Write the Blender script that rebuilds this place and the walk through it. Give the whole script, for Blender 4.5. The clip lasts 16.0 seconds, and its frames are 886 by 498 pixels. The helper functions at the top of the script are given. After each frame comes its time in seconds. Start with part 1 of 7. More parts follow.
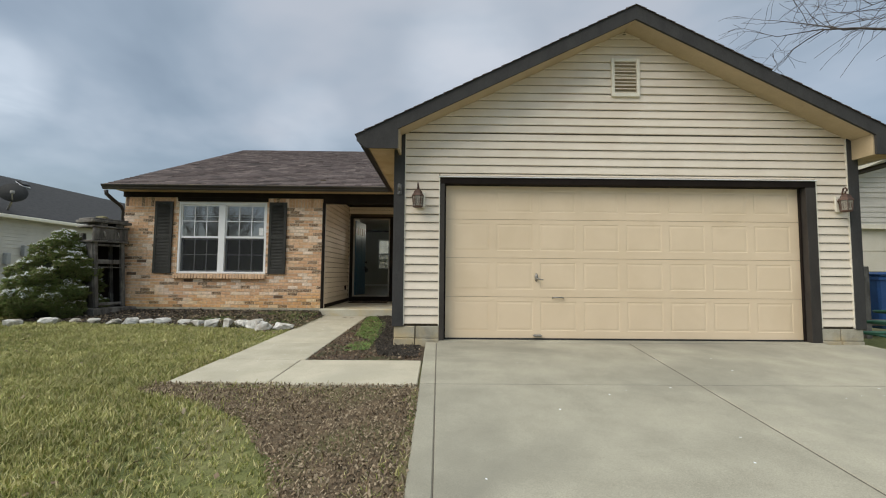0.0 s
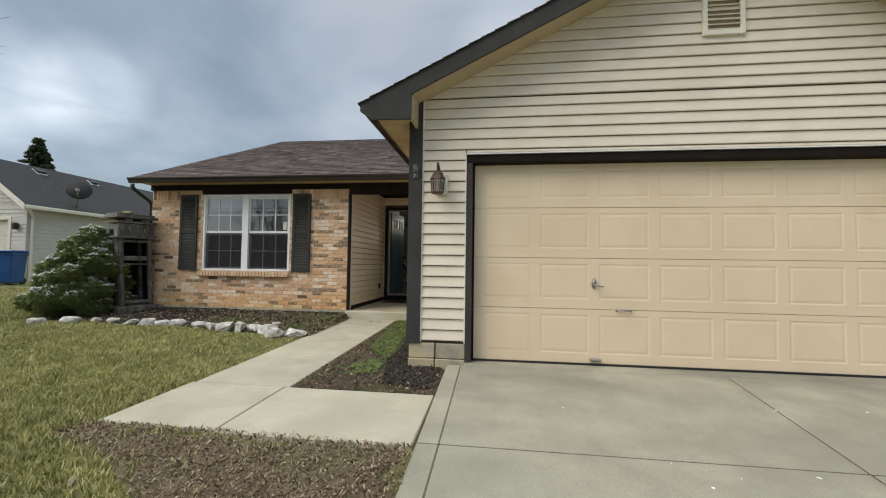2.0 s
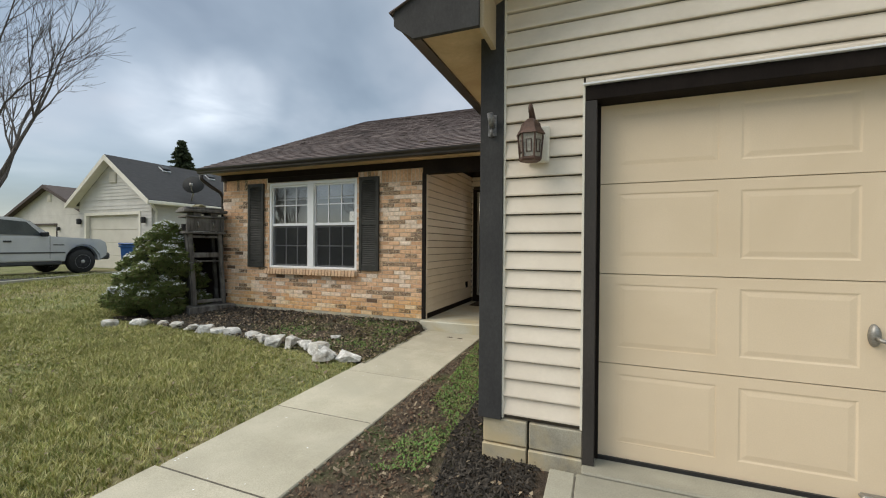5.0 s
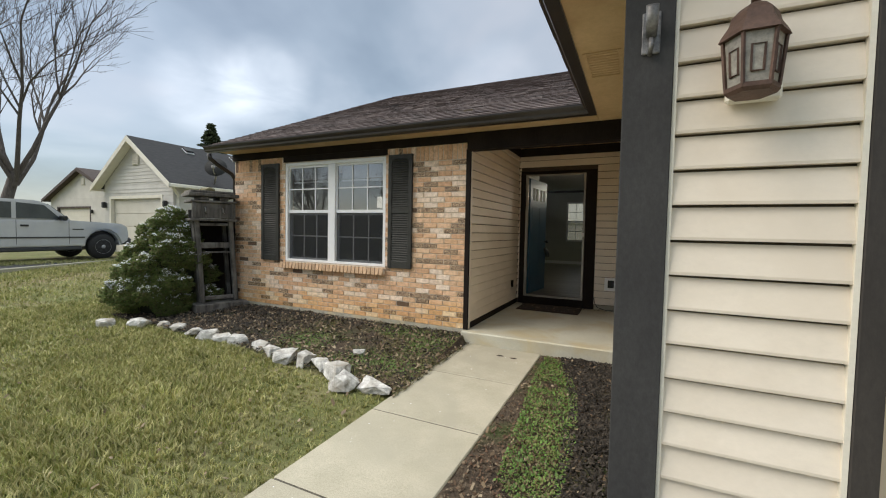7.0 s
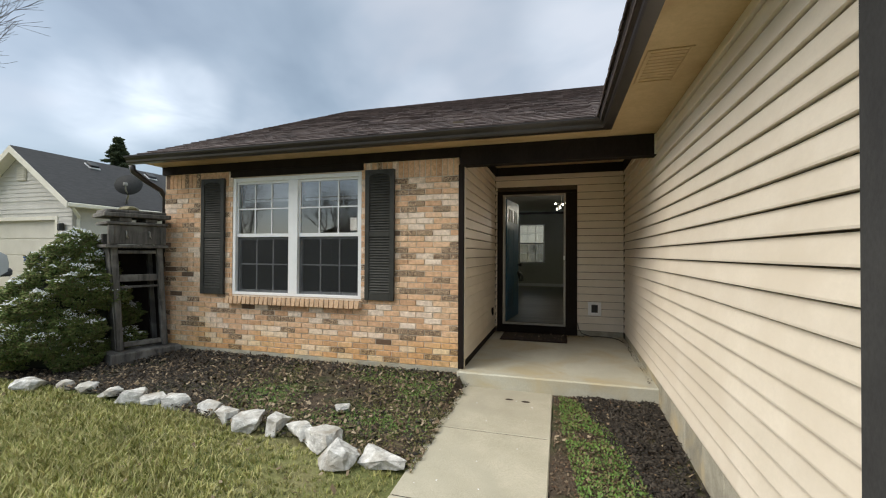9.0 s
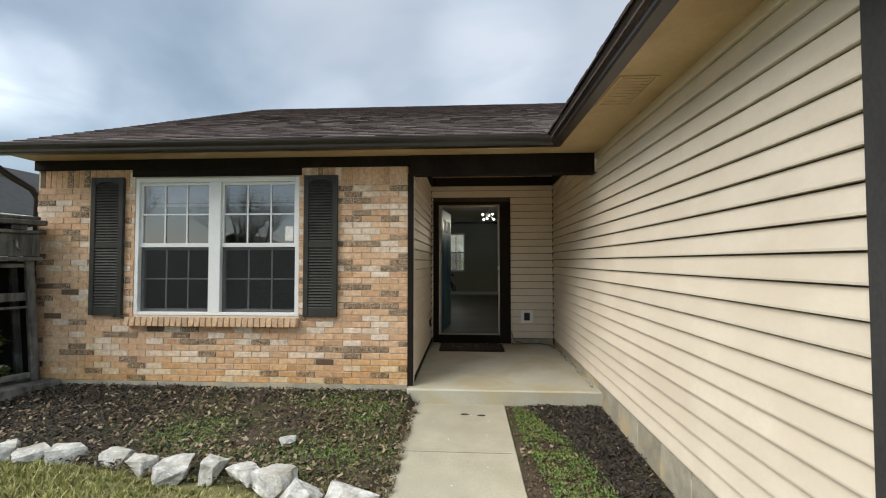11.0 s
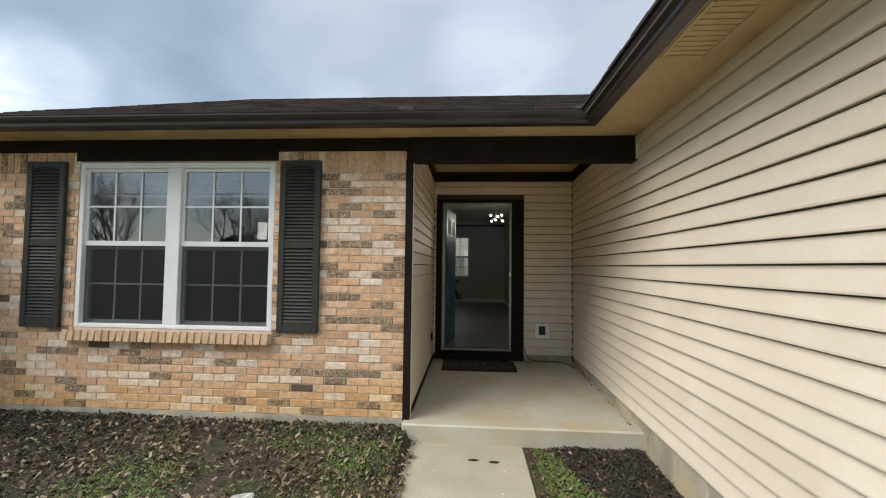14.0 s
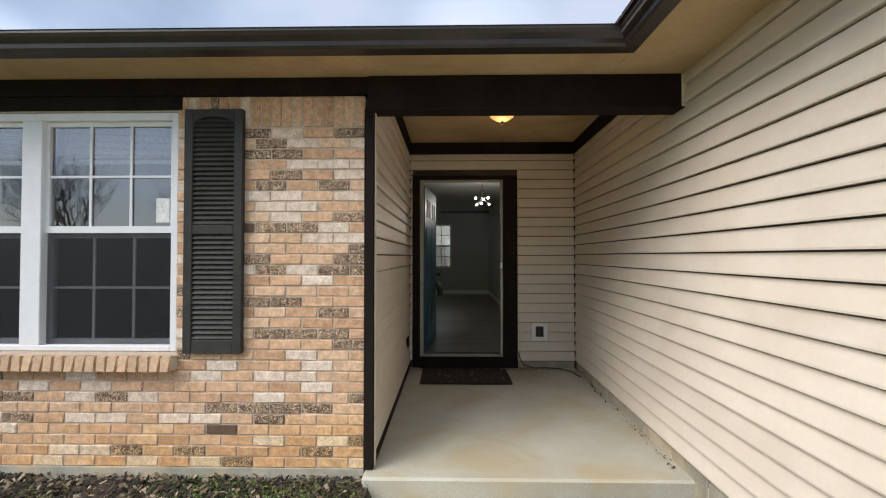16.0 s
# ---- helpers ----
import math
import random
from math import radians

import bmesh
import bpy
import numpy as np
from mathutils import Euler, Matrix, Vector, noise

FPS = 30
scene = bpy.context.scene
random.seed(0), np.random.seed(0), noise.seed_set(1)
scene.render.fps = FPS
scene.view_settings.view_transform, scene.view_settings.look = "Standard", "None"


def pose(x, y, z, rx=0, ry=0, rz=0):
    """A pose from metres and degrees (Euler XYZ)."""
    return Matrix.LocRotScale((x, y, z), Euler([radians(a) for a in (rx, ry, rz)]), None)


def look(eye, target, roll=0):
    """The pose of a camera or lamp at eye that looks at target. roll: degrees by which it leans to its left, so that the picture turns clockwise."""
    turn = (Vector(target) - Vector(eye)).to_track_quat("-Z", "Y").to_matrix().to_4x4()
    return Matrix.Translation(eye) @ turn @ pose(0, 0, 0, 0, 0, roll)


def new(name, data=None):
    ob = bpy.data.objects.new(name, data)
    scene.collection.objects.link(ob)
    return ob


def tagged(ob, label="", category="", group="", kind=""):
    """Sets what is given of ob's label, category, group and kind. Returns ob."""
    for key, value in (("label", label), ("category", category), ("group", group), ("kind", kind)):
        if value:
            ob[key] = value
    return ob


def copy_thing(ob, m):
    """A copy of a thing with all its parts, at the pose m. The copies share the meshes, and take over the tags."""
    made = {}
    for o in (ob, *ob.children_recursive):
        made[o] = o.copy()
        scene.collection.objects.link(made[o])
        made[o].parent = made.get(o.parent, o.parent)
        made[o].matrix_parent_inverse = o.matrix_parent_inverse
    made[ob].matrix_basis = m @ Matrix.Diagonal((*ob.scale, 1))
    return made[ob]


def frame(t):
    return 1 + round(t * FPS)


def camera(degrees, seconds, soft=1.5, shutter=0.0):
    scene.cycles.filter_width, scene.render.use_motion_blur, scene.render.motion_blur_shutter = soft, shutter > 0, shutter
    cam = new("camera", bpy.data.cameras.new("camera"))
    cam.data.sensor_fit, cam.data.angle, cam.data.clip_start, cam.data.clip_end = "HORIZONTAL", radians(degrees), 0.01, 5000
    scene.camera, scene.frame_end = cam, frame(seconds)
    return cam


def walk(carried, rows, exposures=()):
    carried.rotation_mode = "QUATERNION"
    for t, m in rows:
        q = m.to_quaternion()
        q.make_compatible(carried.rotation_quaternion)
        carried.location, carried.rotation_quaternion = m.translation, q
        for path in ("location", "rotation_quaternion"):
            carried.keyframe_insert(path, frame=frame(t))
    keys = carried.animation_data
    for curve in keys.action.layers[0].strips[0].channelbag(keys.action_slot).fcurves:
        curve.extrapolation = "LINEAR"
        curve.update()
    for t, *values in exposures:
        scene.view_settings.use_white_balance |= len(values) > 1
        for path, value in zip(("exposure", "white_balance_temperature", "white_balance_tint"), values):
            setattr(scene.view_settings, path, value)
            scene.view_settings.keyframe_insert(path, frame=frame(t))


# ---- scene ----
cam = camera(94.9, 16.0, soft=1.1)
PATH = [
    (0, (-0.009, 0.416, 0.899), (0.011, 2.413, 1.021), 0.5),
    (0.5, (0.119, 0.686, 0.934), (0.112, 2.682, 1.06), 0.6),
    (1, (0.211, 0.989, 0.961), (0.133, 2.985, 1.071), 1.0),
    (1.5, (0.281, 1.279, 0.987), (0.116, 3.269, 1.081), 1.0),
    (2, (0.319, 1.604, 1.029), (0.062, 3.586, 1.11), 0.8),
    (2.5, (0.268, 1.95, 1.091), (-0.075, 3.919, 1.164), 0.7),
    (3, (0.233, 2.276, 1.119), (-0.18, 4.232, 1.178), 0.5),
    (3.5, (0.199, 2.549, 1.172), (-0.271, 4.492, 1.218), 0.4),
    (4, (0.143, 2.821, 1.234), (-0.396, 4.747, 1.268), 0.4),
    (4.5, (0.158, 3.127, 1.245), (-0.473, 5.025, 1.253), 0.4),
    (5, (0.115, 3.44, 1.291), (-0.626, 5.298, 1.274), 0.4),
    (5.2, (0.06, 3.563, 1.297), (-0.726, 5.401, 1.266), 0.5),
    (7.3, (-0.712, 4.544, 1.416), (-1.569, 6.349, 1.325), 1.1),
    (7.5, (-0.804, 4.603, 1.432), (-1.625, 6.425, 1.351), 0.9),
    (8, (-0.986, 4.687, 1.452), (-1.728, 6.544, 1.404), 0.8),
    (8.5, (-1.199, 4.786, 1.448), (-1.857, 6.674, 1.434), 0.5),
    (9, (-1.453, 4.794, 1.422), (-2.005, 6.716, 1.445), 0.3),
    (11.5, (-1.961, 4.863, 1.477), (-2.019, 6.861, 1.545), 0.2),
    (12, (-1.999, 4.873, 1.483), (-2.04, 6.87, 1.566), 0.4),
    (12.5, (-1.945, 5.012, 1.471), (-2.01, 7.009, 1.57), 0.6),
    (13, (-1.893, 5.197, 1.474), (-1.994, 7.192, 1.579), 0.8),
    (13.5, (-1.933, 5.415, 1.472), (-2.056, 7.408, 1.569), 0.9),
    (14, (-1.978, 5.648, 1.473), (-2.106, 7.642, 1.558), 0.7),
    (14.5, (-1.946, 5.894, 1.468), (-2.061, 7.889, 1.53), 0.4),
    (15, (-1.944, 6.14, 1.491), (-2.04, 8.137, 1.532), 0.1),
    (15.5, (-2.023, 6.398, 1.494), (-2.083, 8.397, 1.532), -0.1),
    (16, (-1.999, 6.653, 1.479), (-2.035, 8.652, 1.514), -0.0),
]
walk(cam, [(t, look(eye, target, roll)) for t, eye, target, roll in PATH], exposures=[(0, 0.0, 6500, 10), (5.2, 0.08, 6500, 10), (7.3, 0.26, 6500, 11), (9, 0.27, 6450, 10), (12.5, 0.29, 6350, 9), (14.5, 0.34, 6250, 12), (16, 0.50, 6100, 14)])

# ---- light: an overcast sky, brighter overhead, and a veiled sun ----
world = bpy.data.worlds.new("overcast_sky")
scene.world = world
world.use_nodes = True
wt = world.node_tree
for n in list(wt.nodes):
    wt.nodes.remove(n)


def node(tree, kind, **values):
    n = tree.nodes.new(kind)
    for key, value in values.items():
        n.inputs[key.replace("_", " ")].default_value = value
    return n


def ramp(tree, stops, interpolation="LINEAR"):
    n = tree.nodes.new("ShaderNodeValToRGB")
    n.color_ramp.interpolation = interpolation
    e = n.color_ramp.elements
    while len(e) < len(stops):
        e.new(0.5)
    for el, (p, c) in zip(e, stops):
        el.position = p
        el.color = (*c, 1) if len(c) == 3 else c
    return n


def rgb_mix(tree, mode, fac, a, b):
    n = tree.nodes.new("ShaderNodeMix")
    n.data_type, n.blend_type = "RGBA", mode
    for slot, v in ((0, fac), (6, a), (7, b)):
        if isinstance(v, bpy.types.NodeSocket):
            tree.links.new(v, n.inputs[slot])
        else:
            n.inputs[slot].default_value = v if slot == 0 else (*v, 1)
    return n.outputs[2]


SUN_EL, SUN_AZ = 44, 239
sky = wt.nodes.new("ShaderNodeTexSky")
sky.sky_type = "NISHITA"
sky.sun_disc = False
sky.sun_elevation, sky.sun_rotation = radians(SUN_EL), radians(SUN_AZ)
tc = wt.nodes.new("ShaderNodeTexCoord")
sep = wt.nodes.new("ShaderNodeSeparateXYZ")
wt.links.new(tc.outputs["Generated"], sep.inputs[0])
# clouds lie on a flat deck: direction divided by its rise
up = wt.nodes.new("ShaderNodeMath"); up.operation = "MAXIMUM"; up.inputs[1].default_value = 0.0
wt.links.new(sep.outputs[2], up.inputs[0])
upo = wt.nodes.new("ShaderNodeMath"); upo.operation = "ADD"; upo.inputs[1].default_value = 0.22
wt.links.new(up.outputs[0], upo.inputs[0])
dv = wt.nodes.new("ShaderNodeVectorMath"); dv.operation = "DIVIDE"
cmb = wt.nodes.new("ShaderNodeCombineXYZ")
for i in range(3):
    wt.links.new(upo.outputs[0], cmb.inputs[i])
wt.links.new(tc.outputs["Generated"], dv.inputs[0])
wt.links.new(cmb.outputs[0], dv.inputs[1])
n1 = node(wt, "ShaderNodeTexNoise", Scale=0.85, Detail=5.0, Roughness=0.52, Distortion=0.25)
wt.links.new(dv.outputs[0], n1.inputs["Vector"])
r1 = ramp(wt, [(0.36, (0.29, 0.345, 0.385)), (0.49, (0.43, 0.505, 0.555)), (0.585, (0.60, 0.665, 0.715)), (0.66, (0.74, 0.77, 0.80))])
wt.links.new(n1.outputs[0], r1.inputs[0])
# overcast brightness climbs towards the zenith, raised above the view to light the scene
zr = ramp(wt, [(0.0, (0.38, 0.39, 0.40)), (0.22, (0.49, 0.49, 0.49)), (0.58, (0.58, 0.58, 0.58)), (0.76, (1.95, 1.85, 1.72)), (1.0, (2.95, 2.8, 2.55))])
wt.links.new(up.outputs[0], zr.inputs[0])
clouds = rgb_mix(wt, "MULTIPLY", 1.0, r1.outputs[0], zr.outputs[0])
# thin places in the deck, where the cloud lets more light through
n2 = node(wt, "ShaderNodeTexNoise", Scale=2.6, Detail=4.0, Roughness=0.55, Distortion=0.4)
wt.links.new(dv.outputs[0], n2.inputs["Vector"])
n2r = ramp(wt, [(0.30, (0.4, 0.4, 0.4)), (0.62, (1, 1, 1))])
wt.links.new(n2.outputs[0], n2r.inputs[0])
for way_, wide, strong in (((-0.79, 0.545, 0.280), 7.0, 0.24), ((-0.722, 0.622, 0.298), 6.5, 0.25), ((-0.76, 0.58, 0.31), 18.0, 0.05), ((-0.30, 0.896, 0.326), 7.0, 0.10), ((0.06, 0.884, 0.464), 11.0, 0.12)):
    dp = wt.nodes.new("ShaderNodeVectorMath"); dp.operation = "DOT_PRODUCT"
    dp.inputs[1].default_value = Vector(way_).normalized()
    wt.links.new(tc.outputs["Generated"], dp.inputs[0])
    mr = wt.nodes.new("ShaderNodeMapRange"); mr.interpolation_type = "SMOOTHERSTEP"
    mr.inputs["From Min"].default_value = math.cos(radians(wide)); mr.inputs["From Max"].default_value = 1.0; mr.inputs["To Max"].default_value = strong
    wt.links.new(dp.outputs["Value"], mr.inputs["Value"])
    thin_ = rgb_mix(wt, "MULTIPLY", 1.0, mr.outputs[0], n2r.outputs[0])
    clouds = rgb_mix(wt, "ADD", 1.0, clouds, thin_)
bgc = wt.nodes.new("ShaderNodeBackground"); bgc.inputs[1].default_value = 1.0
bgs = wt.nodes.new("ShaderNodeBackground"); bgs.inputs[1].default_value = 0.05
add = wt.nodes.new("ShaderNodeAddShader")
wo = wt.nodes.new("ShaderNodeOutputWorld")
wt.links.new(clouds, bgc.inputs[0]); wt.links.new(sky.outputs[0], bgs.inputs[0])
wt.links.new(bgc.outputs[0], add.inputs[0]); wt.links.new(bgs.outputs[0], add.inputs[1])
wt.links.new(add.outputs[0], wo.inputs[0])

sun = new("sun", bpy.data.lights.new("sun", "SUN"))
sun.data.energy, sun.data.angle, sun.data.color = 2.6, radians(45), (1.0, 0.92, 0.80)
sa, se = radians(SUN_AZ), radians(SUN_EL)
sun.matrix_world = look(Vector((math.sin(sa) * math.cos(se), math.cos(sa) * math.cos(se), math.sin(se))) * 30, (0, 0, 0))


# ---- materials ----
def material(name, a, b, scale=8.0, rough=0.7, bump=0.15, fine=60.0, metal=0.0, mid=None, contrast=(0.35, 0.65), stain=None, stain_scale=0.7,
             vary="", amount=0.25, dist=0.004, stretch=(1, 1, 1), grain=0.18):
    """Two colours mixed by a coarse noise, broken by a fine one, with stains at a larger scale and relief."""
    m = bpy.data.materials.new(name)
    m.use_nodes = True
    t = m.node_tree
    p = t.nodes["Principled BSDF"]
    g = t.nodes.new("ShaderNodeNewGeometry")
    mp = t.nodes.new("ShaderNodeMapping")
    mp.inputs["Scale"].default_value = stretch
    t.links.new(g.outputs["Position"], mp.inputs[0])
    n = node(t, "ShaderNodeTexNoise", Scale=scale, Detail=6.0, Roughness=0.6)
    t.links.new(mp.outputs[0], n.inputs["Vector"])
    r = ramp(t, [(contrast[0], a), (contrast[1], b)] if mid is None else [(contrast[0], a), (sum(contrast) / 2, mid), (contrast[1], b)])
    t.links.new(n.outputs[0], r.inputs[0])
    f = node(t, "ShaderNodeTexNoise", Scale=fine, Detail=4.0, Roughness=0.7)
    t.links.new(mp.outputs[0], f.inputs["Vector"])
    fr = ramp(t, [(0.3, (1 - grain,) * 3), (0.7, (1 + grain,) * 3)])
    t.links.new(f.outputs[0], fr.inputs[0])
    col = rgb_mix(t, "MULTIPLY", 1.0, r.outputs[0], fr.outputs[0])
    if stain:
        s = node(t, "ShaderNodeTexNoise", Scale=stain_scale, Detail=5.0, Roughness=0.55, Distortion=0.6)
        t.links.new(g.outputs["Position"], s.inputs["Vector"])
        sr = ramp(t, [(0.48, (0, 0, 0)), (0.68, (1, 1, 1))])
        t.links.new(s.outputs[0], sr.inputs[0])
        col = rgb_mix(t, "MIX", sr.outputs[0], col, stain)
    if vary:
        if vary == "object":
            v = t.nodes.new("ShaderNodeObjectInfo").outputs["Random"]
        else:
            v = g.outputs["Random Per Island"]
        vr = ramp(t, [(0, (1 - amount,) * 3), (1, (1 + amount,) * 3)])
        t.links.new(v, vr.inputs[0])
        col = rgb_mix(t, "MULTIPLY", 1.0, col, vr.outputs[0])
    t.links.new(col, p.inputs["Base Color"])
    p.inputs["Roughness"].default_value, p.inputs["Metallic"].default_value = rough, metal
    if bump:
        bp = node(t, "ShaderNodeBump", Strength=bump, Distance=dist)
        t.links.new(f.outputs[0], bp.inputs["Height"])
        t.links.new(bp.outputs[0], p.inputs["Normal"])
    return m


def random_material(name, source, colours, rough=0.8, fine=90.0, bump=0.3, worm=None, dist=0.004, patch=None):
    """A colour picked for each piece or island; worm: share of dark pieces with a wriggling pressed pattern."""
    m = bpy.data.materials.new(name)
    m.use_nodes = True
    t = m.node_tree
    p = t.nodes["Principled BSDF"]
    g = t.nodes.new("ShaderNodeNewGeometry")
    v = t.nodes.new("ShaderNodeObjectInfo").outputs["Random"] if source == "object" else g.outputs["Random Per Island"]
    k = len(colours)
    r = ramp(t, [((i + 0.0) / k, c) for i, c in enumerate(colours)], "CONSTANT" if worm else "LINEAR")
    t.links.new(v, r.inputs[0])
    f = node(t, "ShaderNodeTexNoise", Scale=fine, Detail=5.0, Roughness=0.7)
    t.links.new(g.outputs["Position"], f.inputs["Vector"])
    fr = ramp(t, [(0.3, (0.70,) * 3), (0.7, (1.24,) * 3)])
    t.links.new(f.outputs[0], fr.inputs[0])
    col = rgb_mix(t, "MULTIPLY", 1.0, r.outputs[0], fr.outputs[0])
    height = f.outputs[0]
    if patch:
        s = node(t, "ShaderNodeTexNoise", Scale=patch[0], Detail=4.0, Roughness=0.55)
        t.links.new(g.outputs["Position"], s.inputs["Vector"])
        sr = ramp(t, [(0.42, (0, 0, 0)), (0.62, (1, 1, 1))])
        t.links.new(s.outputs[0], sr.inputs[0])
        col = rgb_mix(t, "MULTIPLY", sr.outputs[0], col, patch[1])
    if worm:
        w = node(t, "ShaderNodeTexNoise", Scale=46.0, Detail=0.5, Roughness=0.4, Distortion=1.7)
        t.links.new(g.outputs["Position"], w.inputs["Vector"])
        wr = ramp(t, [(0.40, (0, 0, 0)), (0.44, (1, 1, 1)), (0.51, (1, 1, 1)), (0.55, (0, 0, 0))])
        t.links.new(w.outputs[0], wr.inputs[0])
        pick = t.nodes.new("ShaderNodeMath"); pick.operation = "LESS_THAN"; pick.inputs[1].default_value = worm
        t.links.new(v, pick.inputs[0])
        both = t.nodes.new("ShaderNodeMath"); both.operation = "MULTIPLY"
        t.links.new(wr.outputs[0], both.inputs[0]); t.links.new(pick.outputs[0], both.inputs[1])
        col = rgb_mix(t, "MIX", both.outputs[0], col, (0.68, 0.50, 0.32))
        bl = node(t, "ShaderNodeTexNoise", Scale=22.0, Detail=4.0, Roughness=0.65)
        t.links.new(g.outputs["Position"], bl.inputs["Vector"])
        br = ramp(t, [(0.32, (0.74, 0.72, 0.70)), (0.66, (1.16, 1.17, 1.2))])
        t.links.new(bl.outputs[0], br.inputs[0])
        col = rgb_mix(t, "MULTIPLY", 1.0, col, br.outputs[0])
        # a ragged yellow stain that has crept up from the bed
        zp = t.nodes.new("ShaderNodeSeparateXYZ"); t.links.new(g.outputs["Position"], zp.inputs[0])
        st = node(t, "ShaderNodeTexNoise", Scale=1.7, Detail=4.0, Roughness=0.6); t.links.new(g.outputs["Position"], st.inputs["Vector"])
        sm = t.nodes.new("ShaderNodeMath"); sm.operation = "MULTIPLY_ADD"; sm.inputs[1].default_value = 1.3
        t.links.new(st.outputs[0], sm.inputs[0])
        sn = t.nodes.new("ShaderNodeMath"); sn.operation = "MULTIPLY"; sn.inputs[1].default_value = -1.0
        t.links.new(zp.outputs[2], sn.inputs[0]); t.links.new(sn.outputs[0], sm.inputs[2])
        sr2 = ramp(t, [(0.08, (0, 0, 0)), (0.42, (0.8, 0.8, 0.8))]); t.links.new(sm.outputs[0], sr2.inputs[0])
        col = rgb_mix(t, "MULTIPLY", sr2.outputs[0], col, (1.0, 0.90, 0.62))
    t.links.new(col, p.inputs["Base Color"])
    p.inputs["Roughness"].default_value = rough
    bp = node(t, "ShaderNodeBump", Strength=bump, Distance=dist)
    t.links.new(height, bp.inputs["Height"])
    t.links.new(bp.outputs[0], p.inputs["Normal"])
    return m


def glass(name, tint=(1, 1, 1), ior=1.5):
    m = bpy.data.materials.new(name)
    m.use_nodes = True
    t = m.node_tree
    out = t.nodes["Material Output"]
    t.nodes.remove(t.nodes["Principled BSDF"])
    tr = node(t, "ShaderNodeBsdfTransparent", Color=(*tint, 1))
    gl = node(t, "ShaderNodeBsdfGlossy", Roughness=0.015)
    gl.inputs["Color"].default_value = (1, 1, 1, 1)
    fr = node(t, "ShaderNodeFresnel", IOR=ior)
    mx = t.nodes.new("ShaderNodeMixShader")
    t.links.new(fr.outputs[0], mx.inputs[0]); t.links.new(tr.outputs[0], mx.inputs[1]); t.links.new(gl.outputs[0], mx.inputs[2])
    t.links.new(mx.outputs[0], out.inputs[0])
    return m


def glow(name, colour, strength):
    m = bpy.data.materials.new(name)
    m.use_nodes = True
    p = m.node_tree.nodes["Principled BSDF"]
    p.inputs["Base Color"].default_value = (*colour, 1)
    p.inputs["Emission Color"].default_value = (*colour, 1)
    p.inputs["Emission Strength"].default_value = strength
    p.inputs["Roughness"].default_value = 0.3
    return m


CREAM = material("cream_vinyl", (0.71, 0.632, 0.522), (0.765, 0.688, 0.578), 3.0, 0.5, 0.06, 35, stain=(0.685, 0.603, 0.492), stain_scale=1.3, vary="object", amount=0.03, stretch=(1, 1, 1.6), grain=0.03)
CREAM_TRIM = material("cream_trim", (0.72, 0.68, 0.58), (0.78, 0.74, 0.63), 5.0, 0.5, 0.04, 50, grain=0.05)
DOOR_TAN = material("garage_door_paint", (0.74, 0.60, 0.425), (0.78, 0.635, 0.455), 1.6, 0.45, 0.05, 160, stain=(0.715, 0.575, 0.40), stain_scale=1.1, grain=0.04, dist=0.002)
DARK_TRIM = material("dark_brown_trim", (0.013, 0.0095, 0.008), (0.020, 0.015, 0.0125), 4.0, 0.75, 0.15, 70, stretch=(1, 1, 0.3))
GREY_TRIM = material("charcoal_trim", (0.045, 0.0445, 0.045), (0.059, 0.0585, 0.058), 5.0, 0.7, 0.35, 75, stretch=(1, 1, 0.55), grain=0.12)
JAMB_M = material("brown_jamb", (0.026, 0.022, 0.019), (0.042, 0.036, 0.031), 5.0, 0.7, 0.25, 70, stretch=(1, 1, 0.4))
GUTTER_M = material("brown_gutter", (0.030, 0.024, 0.021), (0.042, 0.034, 0.030), 3.0, 0.28, 0.03, 40)
SHUTTER_M = material("shutter_grey", (0.045, 0.045, 0.041), (0.06, 0.06, 0.055), 8.0, 0.45, 0.1, 80)
SOFFIT_M = material("tan_soffit", (0.50, 0.36, 0.19), (0.58, 0.43, 0.24), 2.0, 0.6, 0.1, 30, stain=(0.42, 0.28, 0.14), stain_scale=1.6, grain=0.08)
RAKE_M = material("tan_rake", (0.43, 0.34, 0.215), (0.50, 0.40, 0.26), 3.0, 0.6, 0.05, 50, grain=0.06)
CONCRETE = material("concrete", (0.29, 0.275, 0.216), (0.375, 0.355, 0.28), 2.2, 0.85, 0.3, 130, stain=(0.20, 0.192, 0.155), stain_scale=0.5, vary="object", amount=0.06, grain=0.22, dist=0.003)
WALK_C = material("walk_concrete", (0.385, 0.355, 0.27), (0.47, 0.435, 0.34), 3.0, 0.85, 0.25, 130, stain=(0.37, 0.345, 0.27), stain_scale=0.9, vary="object", amount=0.05, grain=0.2, dist=0.003)
PORCH_C = material("porch_concrete", (0.46, 0.445, 0.365), (0.56, 0.545, 0.455), 1.6, 0.6, 0.15, 110, stain=(0.47, 0.405, 0.265), stain_scale=2.1, grain=0.14, dist=0.003)
FOUND_M = material("foundation_block", (0.30, 0.28, 0.22), (0.44, 0.41, 0.33), 6.0, 0.9, 0.5, 120, stain=(0.5, 0.41, 0.25), stain_scale=2.2, vary="object", amount=0.12, grain=0.2)
MORTAR = material("mortar", (0.56, 0.48, 0.385), (0.68, 0.59, 0.48), 20, 0.95, 0.5, 200)
